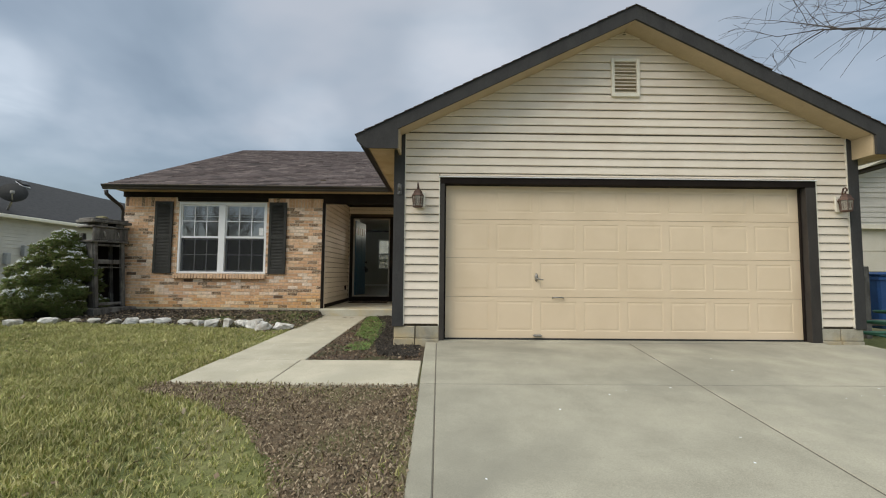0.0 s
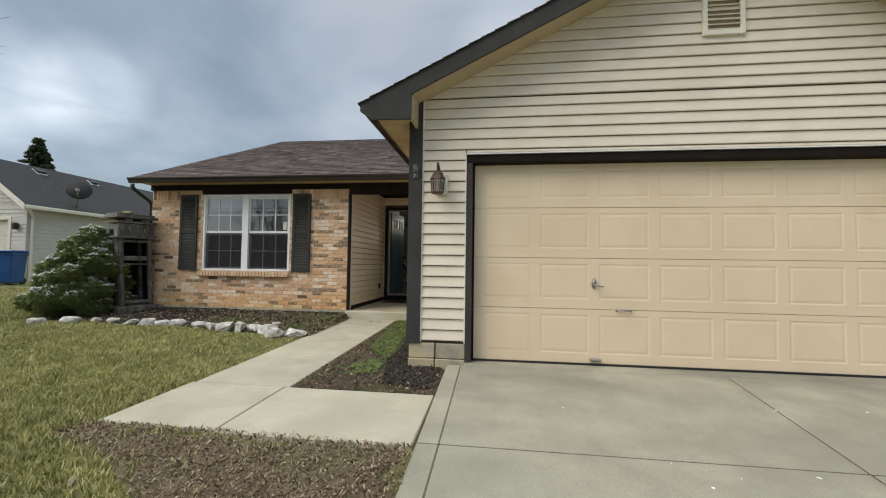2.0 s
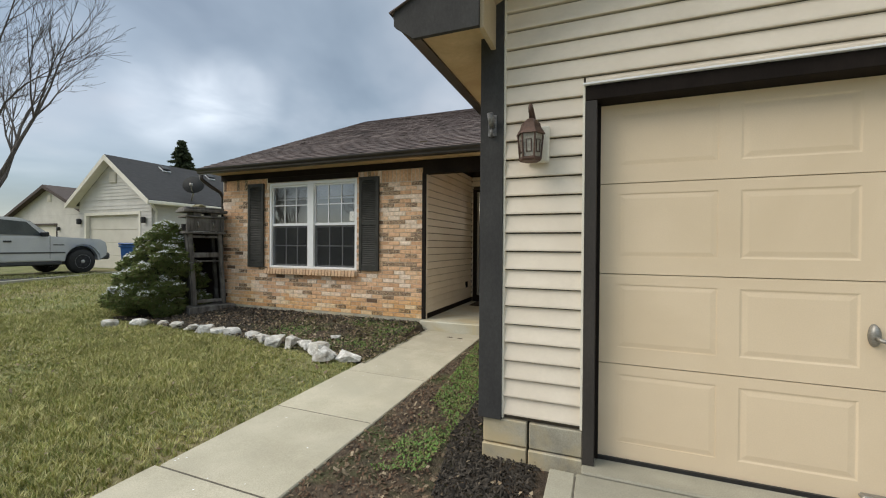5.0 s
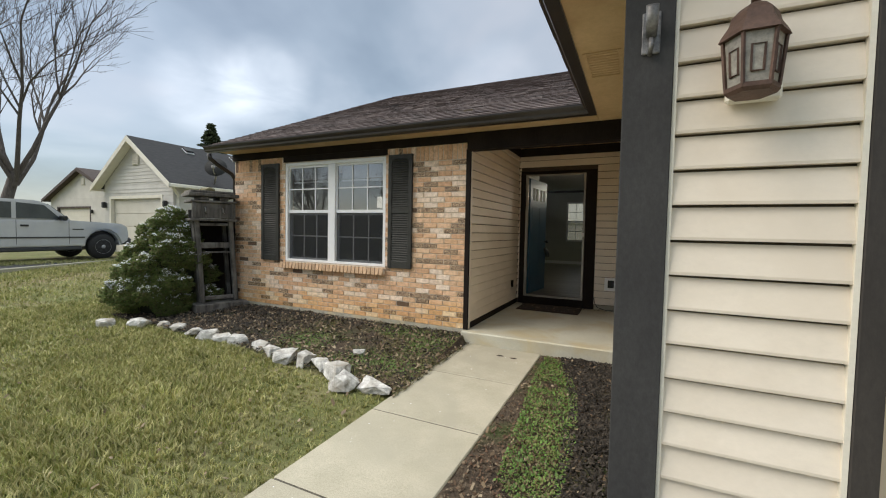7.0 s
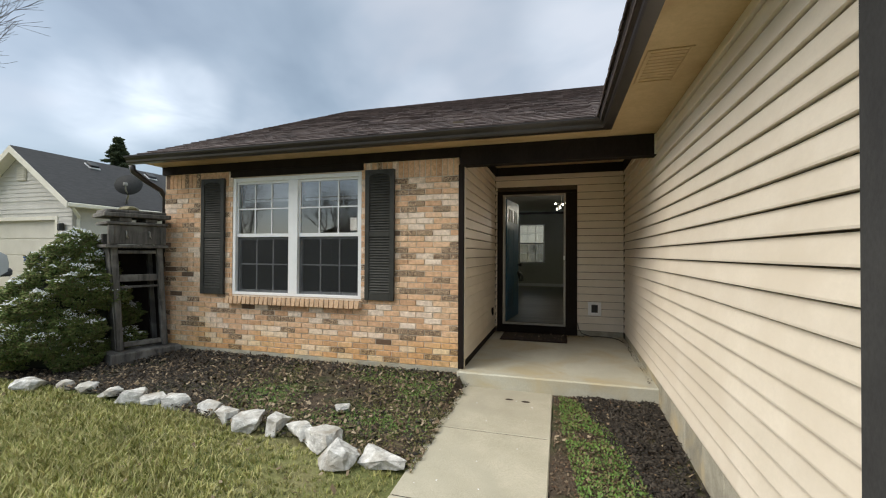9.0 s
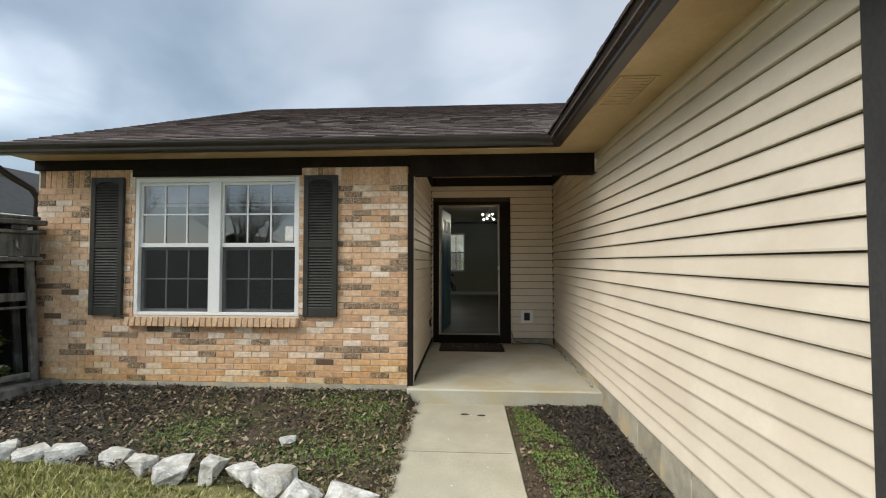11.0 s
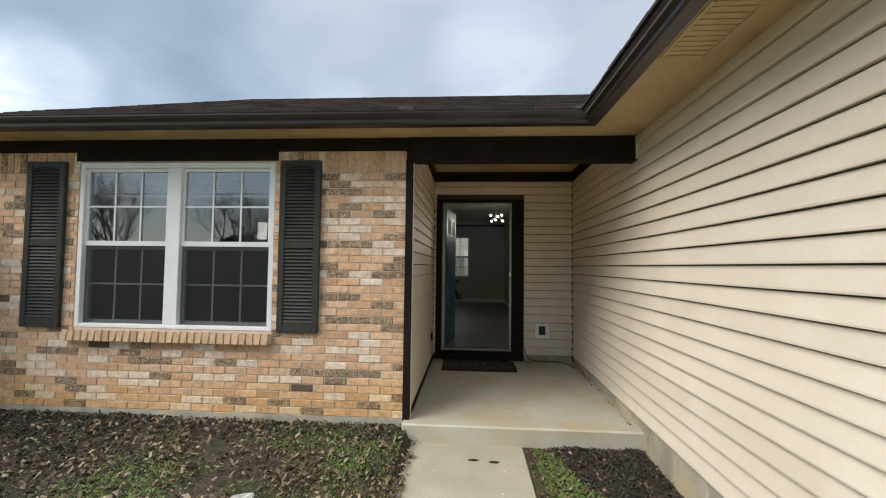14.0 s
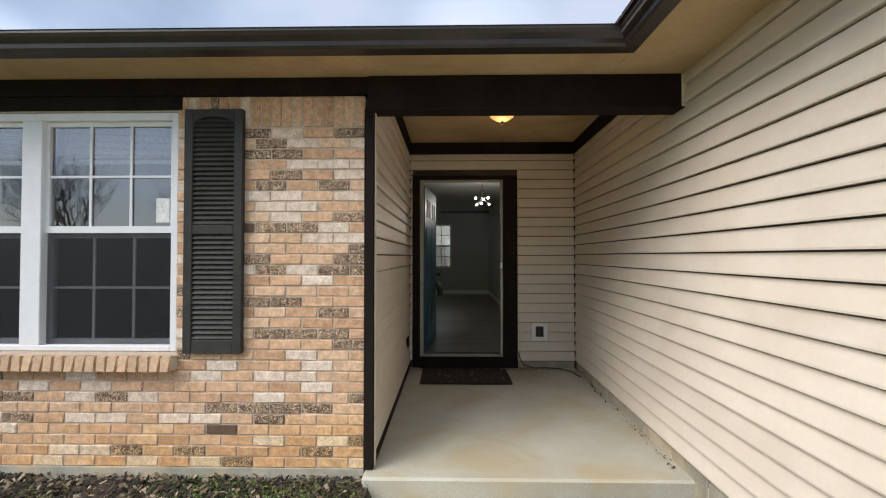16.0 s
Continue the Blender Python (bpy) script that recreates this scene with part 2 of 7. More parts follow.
BRICKS = [(0.135, 0.085, 0.055), (0.16, 0.10, 0.062), (0.63, 0.385, 0.225), (0.70, 0.445, 0.265), (0.75, 0.505, 0.32), (0.72, 0.46, 0.275), (0.82, 0.675, 0.535), (0.67, 0.415, 0.245), (0.76, 0.525, 0.335), (0.71, 0.465, 0.28), (0.81, 0.645, 0.495)]
SILL_BRICK = material("sill_brick", (0.44, 0.29, 0.175), (0.60, 0.41, 0.26), 24, 0.85, 0.35, 110, vary="object", amount=0.14)
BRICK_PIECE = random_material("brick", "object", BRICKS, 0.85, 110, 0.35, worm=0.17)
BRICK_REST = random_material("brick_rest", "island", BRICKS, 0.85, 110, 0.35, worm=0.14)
ROOFS = [(0.058, 0.042, 0.040), (0.105, 0.079, 0.074), (0.078, 0.058, 0.055), (0.175, 0.137, 0.128), (0.038, 0.028, 0.027), (0.10, 0.075, 0.07)]
SHINGLE = random_material("brown_shingle", "object", ROOFS, 0.95, 240, 0.5)
SHINGLE_REST = random_material("brown_shingle_rest", "island", ROOFS, 0.95, 240, 0.5)
ROOF_GREY = material("grey_shingle", (0.038, 0.037, 0.039), (0.056, 0.055, 0.057), 5, 0.95, 0.4, 50, stretch=(1, 1, 6))
ROOF_DECK = material("roof_deck", (0.06, 0.047, 0.043), (0.085, 0.065, 0.06), 6, 0.95, 0.4, 90)
WHITE = material("white_vinyl", (0.82, 0.83, 0.84), (0.87, 0.88, 0.89), 6, 0.35, 0.02, 60, grain=0.03)
MUNTIN = material("grey_muntin", (0.30, 0.31, 0.32), (0.36, 0.37, 0.38), 6, 0.5, 0.02, 60)
GLASS = glass("window_glass", ior=3.0)
LOW_GLASS = glass("screened_glass", ior=1.3)
DOOR_GLASS = glass("storm_glass", (0.88, 0.91, 0.89), 1.26)
SCREEN = bpy.data.materials.new("insect_screen")
SCREEN.use_nodes = True
_t = SCREEN.node_tree
_d = _t.nodes["Principled BSDF"]; _d.inputs["Base Color"].default_value = (0.014, 0.017, 0.02, 1); _d.inputs["Roughness"].default_value = 0.6
_tr = _t.nodes.new("ShaderNodeBsdfTransparent"); _mx = _t.nodes.new("ShaderNodeMixShader"); _mx.inputs[0].default_value = 0.42
_t.links.new(_tr.outputs[0], _mx.inputs[1]); _t.links.new(_d.outputs[0], _mx.inputs[2]); _t.links.new(_mx.outputs[0], _t.nodes["Material Output"].inputs[0])
BLIND = material("white_blind", (0.66, 0.68, 0.7), (0.72, 0.74, 0.76), 6, 0.6, 0.02, 60)
PAPER = material("paper", (0.8, 0.8, 0.78), (0.85, 0.85, 0.83), 6, 0.8, 0.0)
RUST = material("rust_metal", (0.075, 0.045, 0.034), (0.13, 0.078, 0.058), 14, 0.6, 0.3, 90, 0.4)
LAMP_GLASS = material("seeded_lamp_glass", (0.24, 0.22, 0.19), (0.36, 0.34, 0.29), 30, 0.2, 0.3, 90)
STEEL = material("dull_steel", (0.25, 0.24, 0.22), (0.36, 0.35, 0.32), 20, 0.45, 0.1, 90, 0.7)
ALU = material("storm_frame_aluminium", (0.30, 0.28, 0.25), (0.38, 0.36, 0.33), 6, 0.35, 0.02, 80, 0.3)
BLUE_DOOR = material("blue_door_paint", (0.010, 0.075, 0.15), (0.016, 0.10, 0.185), 4, 0.4, 0.03, 50)
BLACK = material("black_plastic", (0.012, 0.012, 0.013), (0.02, 0.02, 0.021), 12, 0.45, 0.05, 70)
MAT_M = material("coir_mat", (0.022, 0.014, 0.010), (0.05, 0.03, 0.02), 25, 0.95, 0.8, 220, dist=0.01)
INT_WALL = material("grey_green_wall", (0.40, 0.41, 0.36), (0.44, 0.45, 0.40), 1.5, 0.8, 0.02, 60, grain=0.03)
INT_CEIL = material("ceiling_paint", (0.6, 0.6, 0.57), (0.66, 0.66, 0.63), 2, 0.9, 0.1, 80, grain=0.04)
INT_FLOOR = material("grey_wood_floor", (0.085, 0.075, 0.066), (0.17, 0.152, 0.134), 6, 0.34, 0.05, 40, stretch=(0.5, 6, 1), vary="object", amount=0.25)
WOOD_GREY = material("weathered_wood", (0.06, 0.055, 0.05), (0.15, 0.138, 0.123), 9, 0.9, 0.5, 60, stretch=(3, 3, 0.35), stain=(0.21, 0.198, 0.18), stain_scale=4)
LIME = material("limestone", (0.36, 0.35, 0.33), (0.74, 0.73, 0.70), 13, 0.9, 0.8, 60, stain=(0.33, 0.30, 0.25), stain_scale=5, dist=0.012)
SOIL = material("soil_and_moss", (0.045, 0.032, 0.022), (0.11, 0.08, 0.052), 9, 0.95, 0.9, 60, stain=(0.055, 0.075, 0.018), stain_scale=1.9, dist=0.02)
MULCH = material("mulch_bed", (0.022, 0.015, 0.011), (0.055, 0.038, 0.028), 14, 0.95, 0.9, 70, dist=0.02)
DRYBED = material("dry_leaf_litter", (0.085, 0.06, 0.036), (0.19, 0.14, 0.085), 12, 0.95, 0.9, 70, stain=(0.13, 0.125, 0.05), stain_scale=1.3, dist=0.02)
LAWN = material("lawn_ground", (0.10, 0.115, 0.034), (0.20, 0.185, 0.08), 1.6, 0.95, 0.8, 55, mid=(0.14, 0.15, 0.046), stain=(0.21, 0.17, 0.09), stain_scale=0.7, dist=0.02, grain=0.4)
GRASS = random_material("grass_blades", "island", [(0.145, 0.185, 0.04), (0.34, 0.355, 0.095), (0.60, 0.54, 0.25), (0.215, 0.26, 0.055), (0.62, 0.56, 0.32), (0.36, 0.37, 0.12), (0.54, 0.48, 0.23)], 0.8, 3, 0.0, patch=(7.0, (0.72, 0.74, 0.62)))
CLOVER = random_material("clover_leaves", "island", [(0.055, 0.125, 0.018), (0.095, 0.20, 0.028), (0.13, 0.22, 0.04), (0.15, 0.13, 0.05)], 0.6, 6, 0.0)
MOSS = random_material("dull_moss", "island", [(0.09, 0.105, 0.026), (0.14, 0.152, 0.04), (0.18, 0.155, 0.066), (0.11, 0.085, 0.042)], 0.85, 6, 0.0)
CHIPS = random_material("bark_chips", "island", [(0.010, 0.008, 0.006), (0.022, 0.017, 0.012), (0.042, 0.033, 0.024), (0.015, 0.012, 0.009), (0.07, 0.058, 0.045)], 0.9, 80, 0.3)
RED_LITTER = random_material("red_brown_litter", "island", [(0.05, 0.03, 0.018), (0.115, 0.062, 0.036), (0.16, 0.10, 0.06), (0.075, 0.05, 0.03), (0.19, 0.145, 0.095)], 0.9, 60, 0.3)
LITTER = random_material("dead_leaves", "island", [(0.075, 0.05, 0.03), (0.16, 0.112, 0.066), (0.235, 0.175, 0.11), (0.11, 0.075, 0.045), (0.33, 0.265, 0.18)], 0.9, 60, 0.3)
NEEDLES = random_material("spruce_needles", "island", [(0.055, 0.098, 0.020), (0.105, 0.158, 0.032), (0.185, 0.215, 0.058), (0.075, 0.122, 0.025), (0.135, 0.125, 0.048)], 0.8, 30, 0.2)
SPRUCE_DARK = random_material("far_spruce_needles", "island", [(0.022, 0.036, 0.014), (0.045, 0.062, 0.022), (0.032, 0.048, 0.017)], 0.85, 30, 0.2)
SNOW = material("snow_dust", (0.72, 0.75, 0.78), (0.82, 0.84, 0.86), 30, 0.9, 0.3, 90)
BARK = material("grey_bark", (0.075, 0.062, 0.055), (0.14, 0.12, 0.105), 12, 0.95, 0.7, 60, stretch=(2, 2, 0.4), dist=0.02)
NB_SIDING = material("white_siding", (0.52, 0.50, 0.455), (0.59, 0.57, 0.52), 2, 0.6, 0.05, 30, vary="object", amount=0.03, grain=0.05)
NB_DOOR = material("neighbour_garage_paint", (0.62, 0.58, 0.49), (0.68, 0.64, 0.55), 2, 0.5, 0.04, 40, grain=0.04)
CAR_PAINT = material("silver_white_paint", (0.48, 0.50, 0.53), (0.54, 0.56, 0.59), 1.5, 0.22, 0.0, 60, 0.3, grain=0.03)
CAR_TRIM = material("grey_bumper", (0.035, 0.037, 0.04), (0.05, 0.052, 0.055), 8, 0.5, 0.05, 70)
CAR_GLASS = material("car_glass", (0.05, 0.06, 0.065), (0.07, 0.08, 0.085), 2, 0.06, 0.0)
TYRE = material("tyre_rubber", (0.016, 0.016, 0.016), (0.026, 0.026, 0.026), 20, 0.85, 0.2, 60)
RIM = material("wheel_rim", (0.34, 0.34, 0.34), (0.44, 0.44, 0.44), 10, 0.4, 0.03, 60, 0.3)
BIN_BLUE = material("blue_bin_plastic", (0.012, 0.065, 0.22), (0.018, 0.085, 0.27), 4, 0.45, 0.05, 60)
ASPHALT = material("asphalt", (0.035, 0.035, 0.036), (0.06, 0.059, 0.058), 4, 0.9, 0.5, 140)
HOSE = material("green_hose", (0.02, 0.09, 0.06), (0.03, 0.12, 0.08), 8, 0.5, 0.03, 60)
for _m in (DARK_TRIM, GREY_TRIM, SHUTTER_M):
    _m.node_tree.nodes["Principled BSDF"].inputs["Specular IOR Level"].default_value = 0.12
BULB = glow("warm_bulb", (1.0, 0.9, 0.75), 6.0)
DOME = glow("lit_dome", (1.0, 0.56, 0.18), 0.55)


# ---- building helpers ----
def box(bm, x0, x1, y0, y1, z0, z1, bevel=0.0, m=None):
    r = bmesh.ops.create_cube(bm, size=1)
    vs = r["verts"]
    for v in vs:
        v.co = Vector(((x0 + x1) / 2 + v.co.x * (x1 - x0), (y0 + y1) / 2 + v.co.y * (y1 - y0), (z0 + z1) / 2 + v.co.z * (z1 - z0)))
    made = vs
    if bevel:
        es = list({e for v in vs for e in v.link_edges})
        r = bmesh.ops.bevel(bm, geom=es, offset=bevel, segments=1, affect="EDGES", profile=0.5)
        made = list({v for f in r["faces"] for v in f.verts})
    if m is not None:
        bmesh.ops.transform(bm, matrix=m, verts=made)
    return made


def boxed(*args, **kw):
    bm = bmesh.new()
    box(bm, *args, **kw)
    return bm


def prism(bm, outline, lo, hi, axis):
    """Extrude a closed outline of 2D points along an axis (0 x: points are y, z; 1 y: x, z; 2 z: x, y)."""
    def at(p, d):
        q = list(p)
        q.insert(axis, d)
        return q
    a = [bm.verts.new(at(p, lo)) for p in outline]
    b = [bm.verts.new(at(p, hi)) for p in outline]
    n = len(outline)
    bm.faces.new(a)
    bm.faces.new(b[::-1])
    for i in range(n):
        bm.faces.new((a[i], b[i], b[(i + 1) % n], a[(i + 1) % n]))
    bmesh.ops.recalc_face_normals(bm, faces=bm.faces)
    return a + b


def tube(bm, points, radii, sides=8, cap=True):
    """A tube along points with a radius at each."""
    rings = []
    for i, p in enumerate(points):
        p = Vector(p)
        d = (Vector(points[min(i + 1, len(points) - 1)]) - Vector(points[max(i - 1, 0)])).normalized()
        a = d.orthogonal().normalized() if i == 0 else (last - last.dot(d) * d).normalized()
        last = a
        b = d.cross(a)
        rr = radii[i] if isinstance(radii, (list, tuple)) else radii
        rings.append([bm.verts.new(p + rr * (math.cos(k * math.tau / sides) * a + math.sin(k * math.tau / sides) * b)) for k in range(sides)])
    for r0, r1 in zip(rings, rings[1:]):
        for k in range(sides):
            bm.faces.new((r0[k], r0[(k + 1) % sides], r1[(k + 1) % sides], r1[k]))
    if cap:
        bm.faces.new(rings[0][::-1])
        bm.faces.new(rings[-1])
    return [v for r in rings for v in r]


def lathe(bm, profile, sides=20, centre=(0, 0, 0), axis=2):
    """Turn (radius, height) pairs round an axis."""
    c = Vector(centre)
    rings = []
    for r, h in profile:
        ring = []
        for k in range(sides):
            a = k * math.tau / sides
            q = [r * math.cos(a), r * math.sin(a)]
            q.insert(axis, h)
            ring.append(bm.verts.new(c + Vector(q)))
        rings.append(ring)
    for r0, r1 in zip(rings, rings[1:]):
        for k in range(sides):
            bm.faces.new((r0[k], r0[(k + 1) % sides], r1[(k + 1) % sides], r1[k]))
    bm.faces.new(rings[0][::-1])
    bm.faces.new(rings[-1])
    bmesh.ops.recalc_face_normals(bm, faces=bm.faces)


def origin(ob):
    v = Vector((0, 0, 0))
    while ob:
        v += ob.location
        ob = ob.parent
    return v


def thing(name, base=(0, 0, 0), label="", category="", group="", kind=""):
    ob = new(name)
    ob.empty_display_size = 0.1
    ob.location = base
    return tagged(ob, label, category, group, kind)


def part(name, bm, mat, parent, label="", kind="", smooth=False):
    me = bpy.data.meshes.new(name)
    if parent:
        bmesh.ops.translate(bm, verts=bm.verts, vec=-origin(parent))
    bm.to_mesh(me)
    bm.free()
    me.materials.append(mat)
    if smooth:
        me.polygons.foreach_set("use_smooth", [True] * len(me.polygons))
    ob = new(name, me)
    ob.parent = parent
    return tagged(ob, label, kind=kind)


def solid(name, bm, mat, label="", category="", group="", kind="", smooth=False):
    """A thing of one mesh."""
    return tagged(part(name, bm, mat, None, smooth=smooth), label, category, group, kind)


def piece(name, me, place, parent, turn=0.0):
    ob = new(name, me)
    ob.parent = parent
    ob.location = Vector(place) - origin(parent)
    ob.rotation_euler = (0, 0, turn)
    return ob


def mesh_of(name, bm, mat):
    me = bpy.data.meshes.new(name)
    bm.to_mesh(me)
    bm.free()
    me.materials.append(mat)
    return me


def stuff(name, verts, faces, mat, label, category, parent=None):
    me = bpy.data.meshes.new(name)
    verts = np.asarray(verts, dtype=np.float32)
    faces = np.asarray(faces, dtype=np.int32)
    k = faces.shape[1]
    me.vertices.add(len(verts)); me.vertices.foreach_set("co", verts.ravel())
    me.loops.add(faces.size); me.loops.foreach_set("vertex_index", faces.ravel())
    me.polygons.add(len(faces))
    me.polygons.foreach_set("loop_start", np.arange(0, faces.size, k, dtype=np.int32))
    me.update(calc_edges=True)
    me.materials.append(mat)
    ob = new(name, me)
    ob.parent = parent
    return tagged(ob, label, category, kind="stuff")


# ---- the plan ----
GX0, GX1, GY = -0.61, 5.82, 6.0            # garage front wall
OX0, OX1, OZ = 0.065, 5.10, 2.145          # garage door opening
YB = 9.235                                  # brick face
BX0, BX1 = -6.83, -2.545
YD = 11.60                                 # porch back wall
RIDGE_X, RIDGE_Z, EAVE_Z, RAKE_Y = 2.61, 4.53, 2.70, 5.66
SLOPE = (RIDGE_Z - EAVE_Z) / (RIDGE_X + 1.10)
MAIN_RY, MAIN_RZ, MAIN_EY, MAIN_BY = 13.9, 4.97, 8.84, 20.2
MSLOPE = (MAIN_RZ - EAVE_Z) / (MAIN_RY - MAIN_EY)
BACK_Y = 19.75
LAP = 0.1155                               # exposure of one course of siding


def drive_z(y):
    return -0.0615 * (5.95 - y)


def ground_z(x, y):
    z = -0.135 + 0.019 * (y - 4.2) if y > 4.2 else -0.135 - 0.0615 * (4.2 - y)
    if y > 9.2:
        z = -0.04
    if y < -7:
        z = ground_z(0, -7.0)
    if -7.2 < x < -2.5 and y > 8.2:
        z += 0.08 * min((y - 8.2) / 0.9, 1.0)
    left = min(max(-8.0 - x, 0), 7.0) * 0.045
    return z * (1.0 if x > -8 else max(0.0, 1 + (x + 8) / 8)) + left


def np_ground(x, y):
    z = np.where(y > 4.2, -0.135 + 0.019 * (y - 4.2), -0.135 - 0.0615 * (4.2 - y))
    z = np.where(y > 9.2, -0.04, z)
    z = np.where(y < -7, -0.135 - 0.0615 * 11.2, z)
    z = z + np.where((x > -7.2) & (x < -2.5) & (y > 8.2), 0.08 * np.clip((y - 8.2) / 0.9, 0, 1), 0)
    return z * np.where(x > -8, 1.0, np.maximum(0, 1 + (x + 8) / 8)) + np.clip(-8.0 - x, 0, 7) * 0.045


# ---- ground ----
def spaced(lo, hi, step):
    near = list(np.arange(lo, hi + 1e-6, step))
    far = [4, 9, 16, 28, 50, 90, 170, 340, 700, 1500]
    return [lo - d for d in far[::-1]] + near + [hi + d for d in far]


gx, gy = spaced(-24, 14, 0.5), spaced(-9, 24, 0.5)
gv, gf = [], []
for yy in gy:
    for xx in gx:
        bumpy = 0.005 * noise.noise((xx * 0.6, yy * 0.6, 0)) if abs(xx) < 24 and abs(yy) < 24 else 0
        gv.append((xx, yy, ground_z(xx, yy) + bumpy - (0.1 if -6.8 < xx < 5.8 and yy > 9.3 else 0)))
w = len(gx)
for j in range(len(gy) - 1):
    for i in range(w - 1):
        gf.append((j * w + i, j * w + i + 1, (j + 1) * w + i + 1, (j + 1) * w + i))
me = bpy.data.meshes.new("ground")
me.from_pydata(gv, [], gf)
me.materials.append(LAWN)
me.polygons.foreach_set("use_smooth", [True] * len(me.polygons))
tagged(new("ground", me), "winter lawn, yellow-green and patchy, sloping gently", "ground", kind="structure")


def slab(name, x0, x1, y0, y1, zf, mat, parent, thick=0.12, bevel=0.008, label=""):
    """A slab whose top follows zf(y)."""
    bm = boxed(x0, x1, y0, y1, -thick, 0, bevel=bevel)
    for v in bm.verts:
        if abs(v.co.x - 2.54) < 0.04:
            v.co.x += 0.075 * (v.co.y - 5.88)      # the long joint is slanted to line up in the camera's view
        v.co.z += zf(v.co.y)
    return part(name, bm, mat, parent, label)


drive = thing("driveway", (2.5, 3, -0.2), "broad pale concrete driveway with sawn joints and white specks", "driveway", kind="structure")
J = 0.005
for name, x0, x1 in (("edge_slab", -0.18, -0.03), ("drive_slab", -0.03, 2.54), ("drive_slab", 2.54, 5.75)):
    for y0, y1 in ((4.22, 5.88), (0.6, 4.22), (-2.9, 0.6), (-6.5, -2.9)):
        slab(name, x0 + (0.001 if x0 == -0.03 else J), x1 - (0.001 if x1 == -0.03 else J), y0 + J, y1 - J, drive_z, CONCRETE, drive)
slab("apron", -0.004, 5.244, 5.892, 6.25, lambda y: 0.0, CONCRETE, drive, bevel=0.01, label="worn concrete garage sill")
JOINT = material("joint_dirt", (0.07, 0.062, 0.048), (0.12, 0.105, 0.082), 30, 0.95)
bm = boxed(-0.17, 5.7, -6.4, 5.85, -0.3, -0.005)
for v in bm.verts:
    v.co.z += drive_z(v.co.y)
part("joint_bed", bm, JOINT, drive, "dirt-filled joints")


def walk_z(y):
    return -0.105 + 0.0187 * (y - 4.2)


def walk_bed():
    b = boxed(-2.44, -1.55, 4.23, 9.12, -0.12, -0.006)
    for v in b.verts:
        v.co.z += walk_z(v.co.y)
    return b


walkway = thing("front_walk", (-2, 7, -0.1), "pale concrete front walk of square slabs leading to the porch", "walkway", kind="structure")
for y0, y1 in ((4.2, 5.13), (5.13, 6.12), (6.12, 7.12), (7.12, 8.11), (8.11, 9.14)):
    slab("walk_slab", -2.455 - 0.03 * (y0 < 5), -1.52 - 0.045 * (y0 < 5), y0 + J, y1 - J, walk_z, WALK_C, walkway, thick=0.09, bevel=0.008)
slab("walk_slab", -1.56, -0.196, 4.165, 5.12, walk_z, WALK_C, walkway, thick=0.09, bevel=0.008)
part("joint_bed", walk_bed(), JOINT, walkway)


def patch(name, outline, lift, mat, label, category, step=0.06, rough=0.02, seed=3.0):
    """An uneven sheet of soil laid on the ground within an outline."""
    bm = bmesh.new()
    xs = [p[0] for p in outline]; ys = [p[1] for p in outline]
    nx, ny = int((max(xs) - min(xs)) / step) + 1, int((max(ys) - min(ys)) / step) + 1

    def inside(x, y):
        c = False
        for (xa, ya), (xb, yb) in zip(outline, outline[1:] + outline[:1]):
            if (ya > y) != (yb > y) and x < (xb - xa) * (y - ya) / (yb - ya) + xa:
                c = not c
        return c
    grid = {}
    for i in range(nx + 1):
        for j in range(ny + 1):
            x, y = min(xs) + i * step, min(ys) + j * step
            if inside(x + 0.07 * noise.noise((x * 3, y * 3, seed)), y + 0.07 * noise.noise((x * 3, y * 3, seed + 9))):
                z = ground_z(x, y) + lift + rough * noise.noise((x * 4, y * 4, seed)) + 0.5 * rough * noise.noise((x * 11, y * 11, seed))
                grid[i, j] = bm.verts.new((x, y, z))
    for (i, j), v in grid.items():
        if any((i + a, j + b) not in grid for a, b in ((1, 0), (-1, 0), (0, 1), (0, -1))):
            v.co.z -= lift + rough + 0.01
    for i, j in grid:
        q = [(i, j), (i + 1, j), (i + 1, j + 1), (i, j + 1)]
        if all(k in grid for k in q):
            bm.faces.new([grid[k] for k in q])
    return solid(name, bm, mat, label, category, kind="structure", smooth=True)


BED = [(-7.9, 7.9), (-6.4, 7.85), (-5.2, 7.8), (-4.2, 7.65), (-3.2, 7.5), (-2.40, 7.35), (-2.40, 9.3), (-7.9, 9.3)]
STRIP = [(-1.62, 5.02), (-0.08, 5.02), (-0.08, 6.15), (-0.5, 6.15), (-0.45, 9.25), (-1.62, 9.25)]
DRY = [(-2.6, 3.98), (-2.0, 3.8), (-1.45, 3.45), (-0.95, 2.75), (-0.62, 1.9), (-0.42, 0.4), (-0.17, 0.4), (-0.17, 4.18), (-2.6, 4.22)]
patch("planting_bed", BED, 0.028, SOIL, "bare planting bed of soil and moss before the brick wall", "flower bed")
patch("mulch_strip", STRIP, 0.018, SOIL, "narrow bed of dark mulch and moss beside the walk", "flower bed", rough=0.012, seed=5.0)
patch("bare_patch", DRY, 0.02, DRYBED, "bare patch of dead grass and leaf litter at the walk", "ground", seed=7.0)


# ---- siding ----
# sheathing is coloured dark to paint the shadow line under each course
LAPSHADE = material("lap_shade_sheathing", (0.075, 0.059, 0.041), (0.112, 0.089, 0.063), 9, 0.9)

